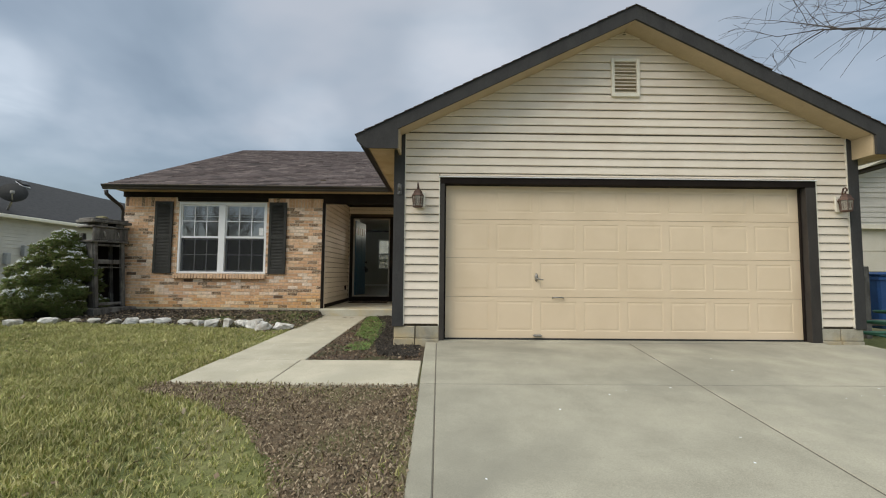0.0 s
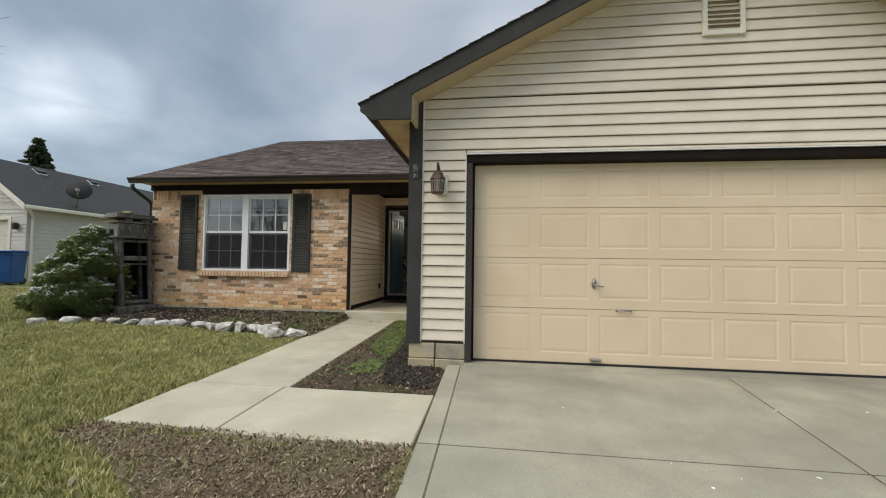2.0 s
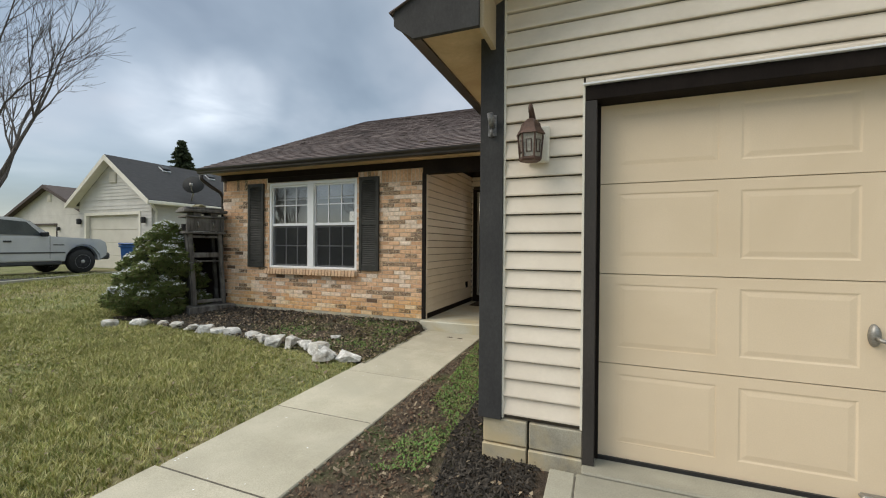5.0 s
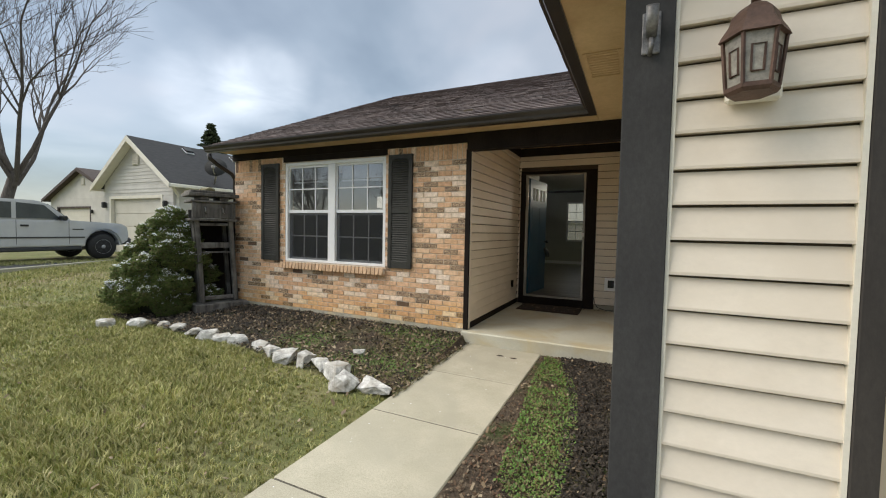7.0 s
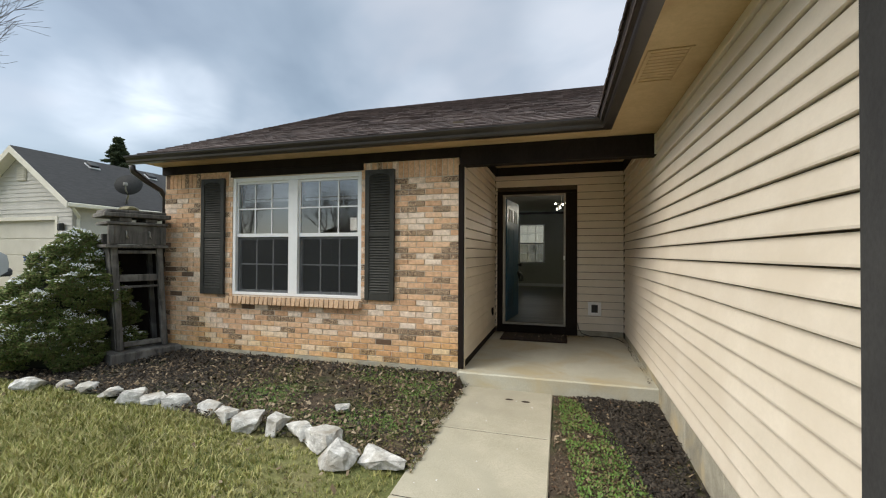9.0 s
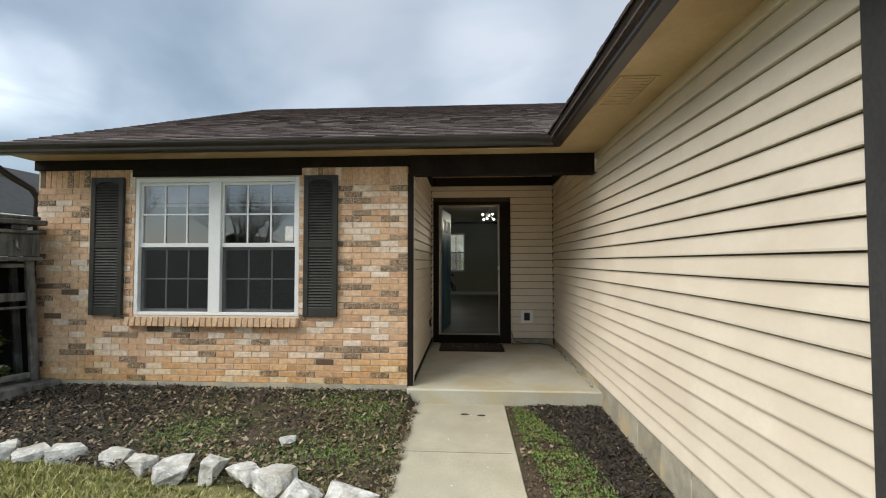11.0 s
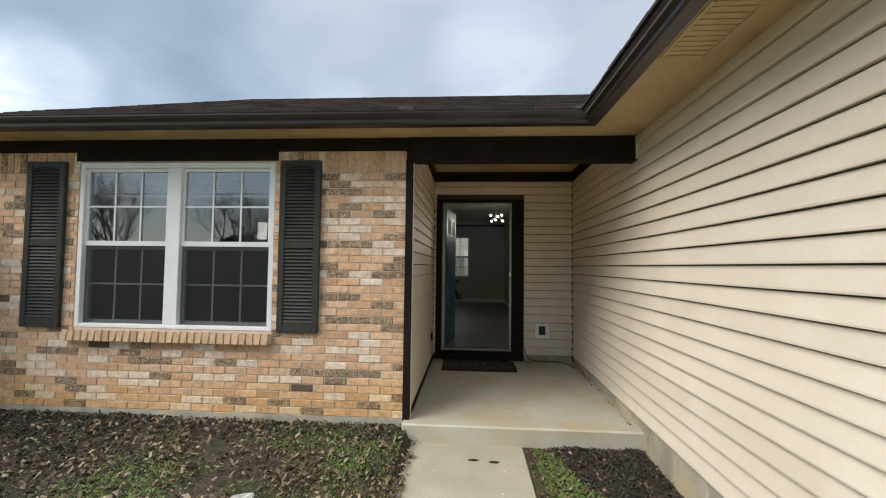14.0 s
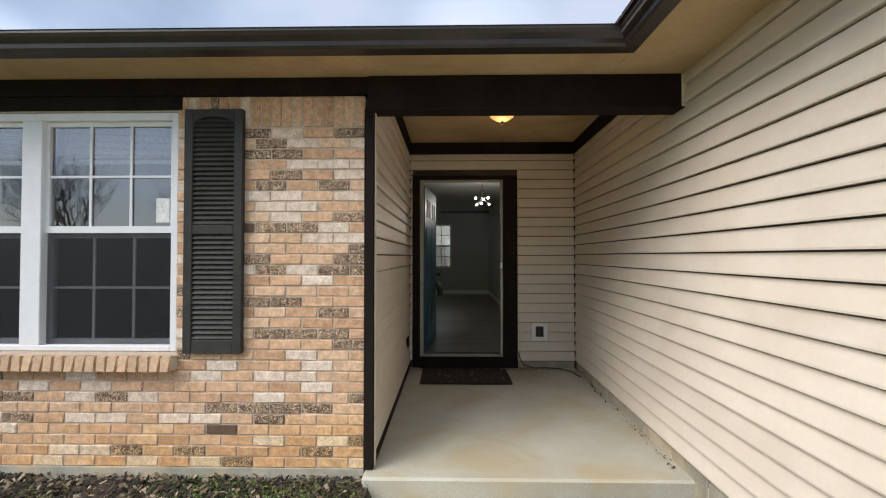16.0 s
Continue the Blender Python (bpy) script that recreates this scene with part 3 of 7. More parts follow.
def board(x0, x1, z0, z1, tx0=None, tx1=None, lip=0.019):
    """One course of lapped siding facing -y with its back at y = 0; the top ends may be cut on a slope."""
    bm = bmesh.new()
    tx0, tx1 = x0 if tx0 is None else tx0, x1 if tx1 is None else tx1
    h = z1 - z0
    # the slot below each board shows the dark sheathing as a shadow line
    z0 += 0.009
    prof = [(0.012, z0), (-lip, z0), (-lip - 0.001, z0 + 0.010), (-lip * 0.55, z0 + h * 0.5), (-0.001, z1), (0.012, z1)]
    rows = []
    for d, z in prof:
        u = (z - z0) / h
        rows.append((bm.verts.new((x0 + (tx0 - x0) * u, d, z)), bm.verts.new((x1 + (tx1 - x1) * u, d, z))))
    for (a, b), (c, d) in zip(rows, rows[1:]):
        bm.faces.new((a, b, d, c))
    bm.faces.new([r[0] for r in rows][::-1])
    bm.faces.new([r[1] for r in rows])
    bmesh.ops.recalc_face_normals(bm, faces=bm.faces)
    return bm


def sided(name, parent, mat, m, x0, x1, z0, z1, lap=LAP, holes=(), slope=None):
    """Courses of siding over a wall strip in a local frame, moved by m. holes: (x0, x1, z0, z1). slope: (left x, right x, z) at each height."""
    n = int(math.ceil((z1 - z0) / lap - 0.02))
    for i in range(n):
        a, b = z0 + i * lap, min(z0 + (i + 1) * lap, z1)
        spans = [(x0, x1)]
        for hx0, hx1, hz0, hz1 in holes:
            if a < hz1 - 0.02 and b > hz0 + 0.02:
                spans = [s for u, v in spans for s in ((u, min(v, hx0)), (max(u, hx1), v)) if s[1] - s[0] > 0.01]
        for u, v in spans:
            tu, tv = u, v
            if slope:
                (u, v), (tu, tv) = slope(a), slope(b)
                u, v, tu, tv = max(u, x0), min(v, x1), max(tu, x0), min(tv, x1)
                if tv - tu < 0.02:
                    continue
            bm = board(u, v, a, b, tu, tv)
            bmesh.ops.transform(bm, matrix=m, verts=bm.verts)
            part(name, bm, mat, parent)


def sheet(x0, x1, y, z0, z1):
    """A glass sheet facing -y."""
    bm = bmesh.new()
    bm.faces.new([bm.verts.new(p) for p in ((x0, y, z0), (x1, y, z0), (x1, y, z1), (x0, y, z1))])
    return bm


def wall_box(name, x0, x1, y0, y1, z0, z1, mat, label):
    return solid(name, boxed(x0, x1, y0, y1, z0, z1), mat, label, "wall", kind="structure")


FRONT = Matrix.Translation((0, GY, 0))
SKEW = Matrix.Translation((-0.60, 6.2, 0)) @ pose(0, 0, 0, 0, 0, -1.2) @ Matrix.Translation((0.60, -6.2, 0))      # side wall turned 1.2 degrees so its lines fit the camera's view
TO_LEFT = SKEW @ Matrix.Translation((-0.60, 0, 0)) @ pose(0, 0, 0, 0, 0, -90)      # faces -x; local x runs along -y
TO_RIGHT = Matrix.Translation((-2.50, 0, 0)) @ pose(0, 0, 0, 0, 0, 90)      # faces +x; local x runs along +y

# garage front: sheathing with the opening and the gable
wall_garage = thing("wall_garage_front", (2.6, 6.05, 0.2), "cream lapped vinyl siding on the garage gable", "wall", kind="structure")
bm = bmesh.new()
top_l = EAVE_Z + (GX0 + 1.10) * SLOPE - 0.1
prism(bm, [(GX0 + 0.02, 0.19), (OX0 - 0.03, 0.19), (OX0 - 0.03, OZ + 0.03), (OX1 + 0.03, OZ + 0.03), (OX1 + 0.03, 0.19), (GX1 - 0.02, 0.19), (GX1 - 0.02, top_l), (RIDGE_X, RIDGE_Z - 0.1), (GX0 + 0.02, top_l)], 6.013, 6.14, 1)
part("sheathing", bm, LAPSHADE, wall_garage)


def gable_span(z):
    d = max(0.0, (RIDGE_Z - 0.16 - z) / SLOPE)
    return RIDGE_X - d, RIDGE_X + d


sided("siding_board", wall_garage, CREAM, FRONT, -0.485, GX1 - 0.125, 0.213, 2.86, holes=[(-0.012, 5.252, -1, 2.235)])
sided("siding_board", wall_garage, CREAM, FRONT, -0.485, GX1 - 0.125, 0.213 + 23 * LAP, 4.36, slope=gable_span)
bm = board(0.0, 5.24, 2.250, 0.213 + 18 * LAP, lip=0.014)
bmesh.ops.transform(bm, matrix=FRONT, verts=bm.verts)
part("siding_board", bm, CREAM, wall_garage)
# pale channels round the opening and along the corner boards
for x0, x1, z0, z1 in ((-0.490, -0.476, 0.2, 2.84), (GX1 - 0.128, GX1 - 0.114, 0.2, 2.84), (-0.016, -0.002, 0.2, 2.245), (5.242, 5.256, 0.2, 2.245), (-0.002, 5.242, 2.234, 2.250)):
    part("channel", boxed(x0, x1, 5.976, 6.002, z0, z1), CREAM_TRIM, wall_garage, "pale vinyl edge strip")
# blocks under the siding
foundation = thing("foundation_garage", (0, 6.1, 0), "weathered concrete block foundation with pale joints", "foundation", kind="structure")
for x0, x1 in ((GX0, -0.33), (-0.315, 0.0), (5.24, 5.5), (5.515, GX1)):
    part("block", boxed(x0, x1, 5.985, 6.2, 0.03, 0.188, bevel=0.006), FOUND_M, foundation)
    part("footing", boxed(x0 - 0.004 * (x0 < 0), x1, 5.972, 6.2, -0.25, 0.022, bevel=0.006), FOUND_M, foundation)
y = 6.21
while y < 11.5:
    part("block", boxed(-0.60, -0.42, y + 0.006, min(y + 0.394, YD - 0.01), -0.2, 0.209, bevel=0.006, m=SKEW), FOUND_M, foundation)
    y += 0.4
part("mortar", boxed(-0.594, -0.43, 6.01, YD - 0.02, -0.2, 0.16, m=SKEW), MORTAR, foundation)

# corner boards
for x0, x1, y1 in ((-0.638, -0.488, 6.225), (GX1 - 0.116, GX1 + 0.03, 6.225)):
    cb = thing("corner_board", (x0, 6, 0.2), "rough-sawn charcoal corner board on the garage", "trim", kind="structure")
    part("front_board", boxed(x0, x1, 5.965, 6.0, 0.188, 2.86, bevel=0.003), GREY_TRIM, cb)
    part("side_board", boxed(x0 if x0 < 0 else x1 - 0.03, x0 + 0.03 if x0 < 0 else x1, 6.0015, y1, 0.188, 2.6, bevel=0.003), GREY_TRIM, cb)

# garage side wall
wall_side = thing("wall_garage_side", (-0.6, 8.8, 0.2), "long cream lapped siding wall beside the walk", "wall", kind="structure")
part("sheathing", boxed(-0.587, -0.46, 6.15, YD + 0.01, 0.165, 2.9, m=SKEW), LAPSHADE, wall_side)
sided("siding_board", wall_side, CREAM, TO_LEFT, -YD + 0.01, -6.235, 0.224, 2.86)
part("channel", boxed(-0.616, -0.6, 6.226, 6.24, 0.17, 2.6), CREAM_TRIM, wall_side)
wall_box("wall_garage_right", GX1 - 0.14, GX1, 6.15, BACK_Y, -0.2, 2.75, CREAM, "cream side wall of the garage")

# garage door trim
trim = thing("garage_door_trim", (2.6, 6, 0), "dark brown painted boards framing the garage door", "door trim", kind="structure")
part("jamb_board", boxed(0.0, OX0, 5.972, 6.19, 0.001, OZ, bevel=0.003), JAMB_M, trim)
part("jamb_board", boxed(OX1, 5.24, 5.972, 6.19, 0.001, OZ, bevel=0.003), JAMB_M, trim)
# the head board's darker brown carries the shade that lies on it
part("head_board", boxed(0.0, 5.24, 5.972, 6.19, OZ + 0.002, 2.232, bevel=0.003), DARK_TRIM, trim)
part("drip_strip", boxed(-0.014, 5.254, 5.952, 5.985, 2.234, 2.246, bevel=0.002), WHITE, trim, "white vinyl drip strip")
part("stop_strip", boxed(OX0 + 0.001, OX0 + 0.02, 6.06, 6.09, 0.01, OZ - 0.001), DARK_TRIM, trim)
part("stop_strip", boxed(OX1 - 0.02, OX1 - 0.001, 6.06, 6.09, 0.01, OZ - 0.001), DARK_TRIM, trim)


def door_section(x0, x1, z0, z1, y, cols, first, pitch, width, mz=0.10):
    """A pressed steel section: flat face with raised panels set in shallow grooves."""
    bm = bmesh.new()
    cuts = [x0]
    for c in range(cols):
        cuts += [first + c * pitch, first + c * pitch + width]
    cuts.append(x1)
    zs = [z0, z0 + mz, z1 - mz * 0.6, z1]
    grid = [[bm.verts.new((x, y, z)) for x in cuts] for z in zs]
    panels = []
    for j in range(3):
        for i in range(len(cuts) - 1):
            f = bm.faces.new((grid[j][i], grid[j][i + 1], grid[j + 1][i + 1], grid[j + 1][i]))
            if j == 1 and i % 2 == 1:
                panels.append(f)
    for f in panels:
        for inset, depth in ((0.014, 0.0032), (0.010, 0.0), (0.034, -0.0028)):
            bmesh.ops.inset_region(bm, faces=[f], thickness=inset, depth=0.0)
            for v in f.verts:
                v.co.y += depth
    # rolled lips to the joints and a back
    back = [bm.verts.new((x, y + 0.04, z)) for x, z in ((x0, z0 + 0.004), (x1, z0 + 0.004), (x1, z1 - 0.004), (x0, z1 - 0.004))]
    bm.faces.new(back[::-1])
    bottom, top = grid[0], grid[3]
    bm.faces.new(bottom[::-1] + [back[0], back[1]])
    bm.faces.new(top + [back[2], back[3]])
    bmesh.ops.recalc_face_normals(bm, faces=bm.faces)
    return bm


gdoor = thing("garage_door", (2.6, 6.1, 0), "closed tan sectional double garage door with raised panels", "garage door", kind="structure")
for z0, z1 in ((0.02, 0.585), (0.590, 1.125), (1.130, 1.667), (1.672, OZ - 0.002)):
    part("door_section", door_section(OX0 + 0.012, OX1 - 0.012, z0, z1, 6.1, 8, 0.19, 0.609, 0.505), DOOR_TAN, gdoor)
part("joint_backing", boxed(OX0 + 0.02, OX1 - 0.02, 6.115, 6.15, 0.03, 2.12), material("door_joint", (0.42, 0.33, 0.22), (0.5, 0.4, 0.27), 5), gdoor)
part("rubber_seal", boxed(OX0 + 0.005, OX1 - 0.005, 6.085, 6.14, 0.0, 0.022), BLACK, gdoor, "black rubber bottom seal")
bm = bmesh.new()
lathe(bm, [(0.012, -0.03), (0.03, -0.02), (0.034, -0.004), (0.034, 0.0)], 16, (1.355, 6.1, 0.86), axis=1)
for v in bm.verts:
    v.co.z = 0.86 + (v.co.z - 0.86) * 1.7
    v.co.x = 1.355 + (v.co.x - 1.355) * 0.72
gh = part("lock_handle", bm, STEEL, gdoor, "worn steel lock handle", smooth=True)
bm = bmesh.new()
tube(bm, [(1.355, 6.075, 0.85), (1.357, 6.04, 0.845), (1.44, 6.035, 0.828)], [0.012, 0.011, 0.006], 8)
part("lever", bm, STEEL, gh, smooth=True)
bm = bmesh.new()
tube(bm, [(1.58, 6.1, 0.575), (1.59, 6.07, 0.585), (1.72, 6.07, 0.585), (1.73, 6.1, 0.575)], 0.009, 8)
part("pull_bar", bm, STEEL, gdoor, "tan-painted steel pull bar", smooth=True)
part("step_plate", boxed(1.30, 1.42, 6.045, 6.1, 0.05, 0.075, bevel=0.01), STEEL, gdoor, "grey step plate")

# gable louvre
gv_ = thing("gable_vent", (2.6, 6, 3.68), "cream louvred vent high in the gable", "vent")
for x0, x1, z0, z1 in ((2.40, 2.445, 3.41, 3.96), (2.755, 2.80, 3.41, 3.96), (2.4455, 2.7545, 3.41, 3.46), (2.4455, 2.7545, 3.915, 3.96)):
    part("frame", boxed(x0, x1, 5.955, 6.0, z0, z1, bevel=0.004), CREAM_TRIM, gv_)
part("backing", boxed(2.44, 2.76, 5.983, 5.995, 3.45, 3.92), material("vent_shade", (0.3, 0.25, 0.17), (0.35, 0.29, 0.2), 9), gv_)
for i in range(9):
    z = 3.468 + i * 0.05
    part("slat", boxed(2.447, 2.753, 5.958, 5.985, z, z + 0.008, m=Matrix.Translation((2.6, 5.97, z)) @ pose(0, 0, 0, 38) @ Matrix.Translation((-2.6, -5.97, -z))), CREAM, gv_)


# ---- roofs ----
def shingled(name, a, b, c, d, parent, rest, course=0.143, limit=0, mean=0.18, stretch=None, seed=1):
    """Courses of uneven tabs on the slope with eave a-b and ridge d-c; the first `limit` tabs are pieces, the rest one mesh."""
    rnd = random.Random(seed)
    a, b, c, d = (Vector(p) for p in (a, b, c, d))
    rise = ((d - a) + (c - b)) / 2
    up_ = rise.normalized()
    nrm = (b - a).cross(rise).normalized()
    if nrm.z < 0:
        nrm = -nrm
    rows = int(rise.length / course)
    V, F, made = [], [], 0
    for r in range(rows):
        u0, u1 = r / rows, (r + 1) / rows
        l0, r0 = a.lerp(d, u0), b.lerp(c, u0)
        l1 = (l0 - l0) + a.lerp(d, u1)
        along = (r0 - l0)
        length = along.length
        along.normalize()
        s = -rnd.random() * mean
        while s < length:
            wd = mean * (0.55 + 0.9 * rnd.random())
            s0, s1 = max(s, 0), min(s + wd - 0.006, length)
            s += wd
            if s1 - s0 < 0.02:
                continue
            th = 0.007 + 0.006 * rnd.random()
            drop = 0.006 * rnd.random()
            p0, p1 = l0 + along * s0 - up_ * drop, l0 + along * s1 - up_ * drop
            q0, q1 = p0 + up_ * (course * 1.12), p1 + up_ * (course * 1.12)
            pts = [p0 + nrm * 0.002, p1 + nrm * 0.002, p1 + nrm * (0.004 + th), p0 + nrm * (0.004 + th), q1 + nrm * 0.003, q0 + nrm * 0.003]
            faces = [(0, 1, 2, 3), (3, 2, 4, 5), (1, 4, 2), (0, 3, 5)]
            if made < limit and (stretch is None or stretch(p0)):
                me_ = bpy.data.meshes.new("shingle")
                o = pts[0]
                me_.from_pydata([p - o for p in pts], [], faces)
                me_.materials.append(SHINGLE)
                piece("shingle", me_, o, parent)
                made += 1
            else:
                k0 = len(V)
                V += pts
                F += [tuple(k0 + i for i in f) for f in faces]
    me_ = bpy.data.meshes.new(name)
    me_.from_pydata([v - origin(parent) for v in V], [], F)
    me_.materials.append(rest)
    ob = new("shingles", me_)
    ob.parent = parent
    tagged(ob, kind="stuff")


# main roof with its ridge along x
roof = thing("roof_main", (-3, 12, 2.7), "dark brown shingled roof above the brick front", "roof", kind="structure")
LX, RX = -6.98, 6.3
bm = bmesh.new()
prism(bm, [(MAIN_EY, EAVE_Z), (MAIN_RY, MAIN_RZ), (MAIN_BY, EAVE_Z), (MAIN_BY, EAVE_Z - 0.06), (MAIN_RY, MAIN_RZ - 0.09), (MAIN_EY, EAVE_Z - 0.06)], LX, RX, 0)
for v in bm.verts:
    if v.co.z > EAVE_Z + 1 and v.co.x < 0:
        v.co.x += 0.40
part("deck", bm, ROOF_DECK, roof)
groof = thing("roof_garage", (2.6, 10, 2.7), "dark brown shingled gable roof above the garage", "roof", kind="structure")
bm = bmesh.new()
prism(bm, [(-1.10, EAVE_Z), (RIDGE_X, RIDGE_Z), (2 * RIDGE_X + 1.10, EAVE_Z), (2 * RIDGE_X + 1.10, EAVE_Z - 0.05), (RIDGE_X, RIDGE_Z - 0.06), (-1.10, EAVE_Z - 0.05)], RAKE_Y + 0.02, 8.95, 1)
part("deck", bm, ROOF_DECK, groof)
bm = bmesh.new()
BX_ = -0.45
BZ_ = EAVE_Z + (BX_ + 1.10) * SLOPE
prism(bm, [(BX_, BZ_), (RIDGE_X, RIDGE_Z), (2 * RIDGE_X + 1.10, EAVE_Z), (2 * RIDGE_X + 1.10, EAVE_Z - 0.05), (RIDGE_X, RIDGE_Z - 0.06), (BX_, BZ_ - 0.05)], 8.951, 13.2, 1)
part("deck", bm, ROOF_DECK, groof)
for sx in (-1, 1):
    bm = bmesh.new()
    e = RIDGE_X + sx * (RIDGE_X + 1.10)
    f0 = RIDGE_X + sx * 0.0
    # dark rake board and the tan sloping soffit behind it
    prism(bm, [(f0, RIDGE_Z + 0.012), (e, EAVE_Z + 0.012), (e, EAVE_Z - 0.07), (e - sx * 0.13, EAVE_Z - 0.165), (e - sx * 0.54, EAVE_Z - 0.165), (e - sx * 0.54, EAVE_Z + 0.54 * SLOPE - 0.17), (f0, RIDGE_Z - 0.19)], RAKE_Y - 0.012, RAKE_Y + 0.018, 1)
    part("rake_board", bm, GREY_TRIM, groof, "charcoal rake board")
    bm = bmesh.new()
    prism(bm, [(f0, RIDGE_Z - 0.10), (e - sx * 0.545, EAVE_Z + 0.545 * SLOPE - 0.10), (e - sx * 0.545, EAVE_Z + 0.545 * SLOPE - 0.16), (f0, RIDGE_Z - 0.16)], RAKE_Y + 0.0195, 5.999, 1)
    part("rake_soffit", bm, RAKE_M, groof, "tan sloping soffit")
    bm = bmesh.new()
    prism(bm, [(e - sx * 0.56, EAVE_Z + 0.56 * SLOPE - 0.165), (e - sx * 0.56, EAVE_Z - 0.165), (e - sx * 0.53, EAVE_Z - 0.165), (e - sx * 0.53, EAVE_Z + 0.53 * SLOPE - 0.165)], RAKE_Y + 0.0195, 5.962, 1)
    part("return_end", bm, RAKE_M, groof, "tan end of the boxed eave")
part("ridge_hole", boxed(2.585, 2.625, 5.99, 5.996, 4.30, 4.33), BLACK, groof)

# soffits
bm = boxed(-0.99, -0.571, RAKE_Y + 0.019, 6.02, 2.618, 2.635)
box(bm, -0.99, -0.51, 6.021, 9.259, 2.618, 2.635)
solid("soffit_garage_side", bm, SOFFIT_M, "tan painted plywood soffit with peeling stains", "soffit", kind="structure")
solid("soffit_front", boxed(LX + 0.12, -0.992, 8.885, YB - 0.001, 2.618, 2.635), SOFFIT_M, "tan painted plywood soffit over the brick wall", "soffit", kind="structure")
solid("soffit_garage_right", boxed(GX1 + 0.031, 2 * RIDGE_X + 1.0, RAKE_Y + 0.019, 12, 2.56, 2.585), SOFFIT_M, "tan painted soffit", "soffit", kind="structure")
sv = thing("soffit_vent", (-0.83, 7.6, 2.55), "tan painted louvred vent set in the soffit", "vent")
for i in range(9):
    part("slat", boxed(-0.935, -0.735, 7.44 + i * 0.046, 7.468 + i * 0.046, 2.6135, 2.6165), SOFFIT_M, sv)
for a_ in ((-0.96, -0.937, 7.40, 7.88), (-0.733, -0.71, 7.40, 7.88), (-0.936, -0.734, 7.40, 7.425), (-0.936, -0.734, 7.855, 7.88)):
    part("frame", boxed(*a_, 2.611, 2.6175, bevel=0.002), SOFFIT_M, sv)


# gutters: an ogee profile along the eaves, mitred at the inside corner
def gutter_profile():
    return [(0.0, 0.0), (0.0, -0.125), (-0.075, -0.125), (-0.085, -0.105), (-0.088, -0.075), (-0.112, -0.045), (-0.122, -0.02), (-0.122, -0.004), (-0.128, 0.0), (-0.114, 0.0), (-0.112, -0.02), (-0.012, -0.03), (-0.012, 0.0)]


gutter = thing("gutter", (-1, 8.9, 2.7), "glossy dark brown metal gutter along the eaves", "gutter", kind="structure")
GZ = 2.695
prof = [(d, z * 0.76) for d, z in gutter_profile()]
bm = bmesh.new()
CY, CX = 8.90, -0.985      # fascia lines
a1 = [bm.verts.new((LX - 0.02, CY + d, GZ + z)) for d, z in prof]
b1 = [bm.verts.new((CX + d, CY + d, GZ + z)) for d, z in prof]
c1 = [bm.verts.new((CX + d, RAKE_Y - 0.01, GZ + z)) for d, z in prof]
n_ = len(prof)
for r0, r1 in ((a1, b1), (b1, c1)):
    for i in range(n_):
        bm.faces.new((r0[i], r1[i], r1[(i + 1) % n_], r0[(i + 1) % n_]))
bm.faces.new(a1); bm.faces.new(c1[::-1])
bmesh.ops.recalc_face_normals(bm, faces=bm.faces)
part("trough", bm, GUTTER_M, gutter)
part("drip_edge", boxed(LX, -1.0, 8.815, 8.87, GZ + 0.004, GZ + 0.012), RAKE_M, gutter, "pale metal drip edge")
bm = bmesh.new()
tube(bm, [(-6.93, 8.84, 2.58), (-6.93, 8.86, 2.50), (-6.9, 9.0, 2.40), (-6.89, 9.22, 2.30), (-6.89, 9.29, 2.2), (-6.89, 9.29, 0.1)], 0.038, 8)
part("downspout", bm, GUTTER_M, gutter, smooth=True)
bm = bmesh.new()
tube(bm, [(6.33, 5.80, 2.60), (6.32, 5.9, 2.50), (6.0, 6.28, 2.40), (5.87, 6.36, 2.3), (5.87, 6.36, 0.1)], 0.04, 8)
part("downspout", bm, GUTTER_M, gutter, smooth=True)
bm = bmesh.new()
prism(bm, [(6.325 - d, GZ + z) for d, z in prof], RAKE_Y, 12.5, 1)
part("trough", bm, GUTTER_M, gutter)
solid("fascia", boxed(LX + 0.05, -1.0, 8.9015, 8.92, 2.62, 2.70), DARK_TRIM, "dark brown fascia behind the gutter", "trim", kind="structure")

# ---- brick front ----
wall_brick = thing("wall_brick", (-4.7, 9.4, 0.1), "tan and brown mottled brick wall with grey mortar joints", "wall", kind="structure")
WX0, WX1, WZ0, WZ1 = -5.655, -3.757, 0.868, 2.41
bm = bmesh.new()
for x0, x1, z0, z1 in ((BX0 + 0.004, WX0, 0.14, 2.52), (WX1, BX1 - 0.004, 0.14, 2.52), (WX0, WX1, 0.14, WZ0 - 0.003), (WX0, WX1, WZ1 + 0.003, 2.6)):
    box(bm, x0, x1, YB + 0.0055, YB + 0.18, z0, z1)
part("mortar", bm, MORTAR, wall_brick)
found = thing("foundation_brick", (-4.7, 9.3, 0), "pale concrete footing below the brick", "foundation", kind="structure")
bm = boxed(BX0 + 0.01, BX1, YB - 0.012, YB + 0.2, -0.2, 0.138)
bmesh.ops.subdivide_edges(bm, edges=[e for e in bm.edges if abs((e.verts[0].co - e.verts[1].co).x) > 1], cuts=40)
for v in bm.verts:
    if v.co.z > 0 and v.co.y < YB:
        v.co.y += 0.006 * noise.noise((v.co.x * 3, 0, 0))
part("footing", bm, FOUND_M, found)

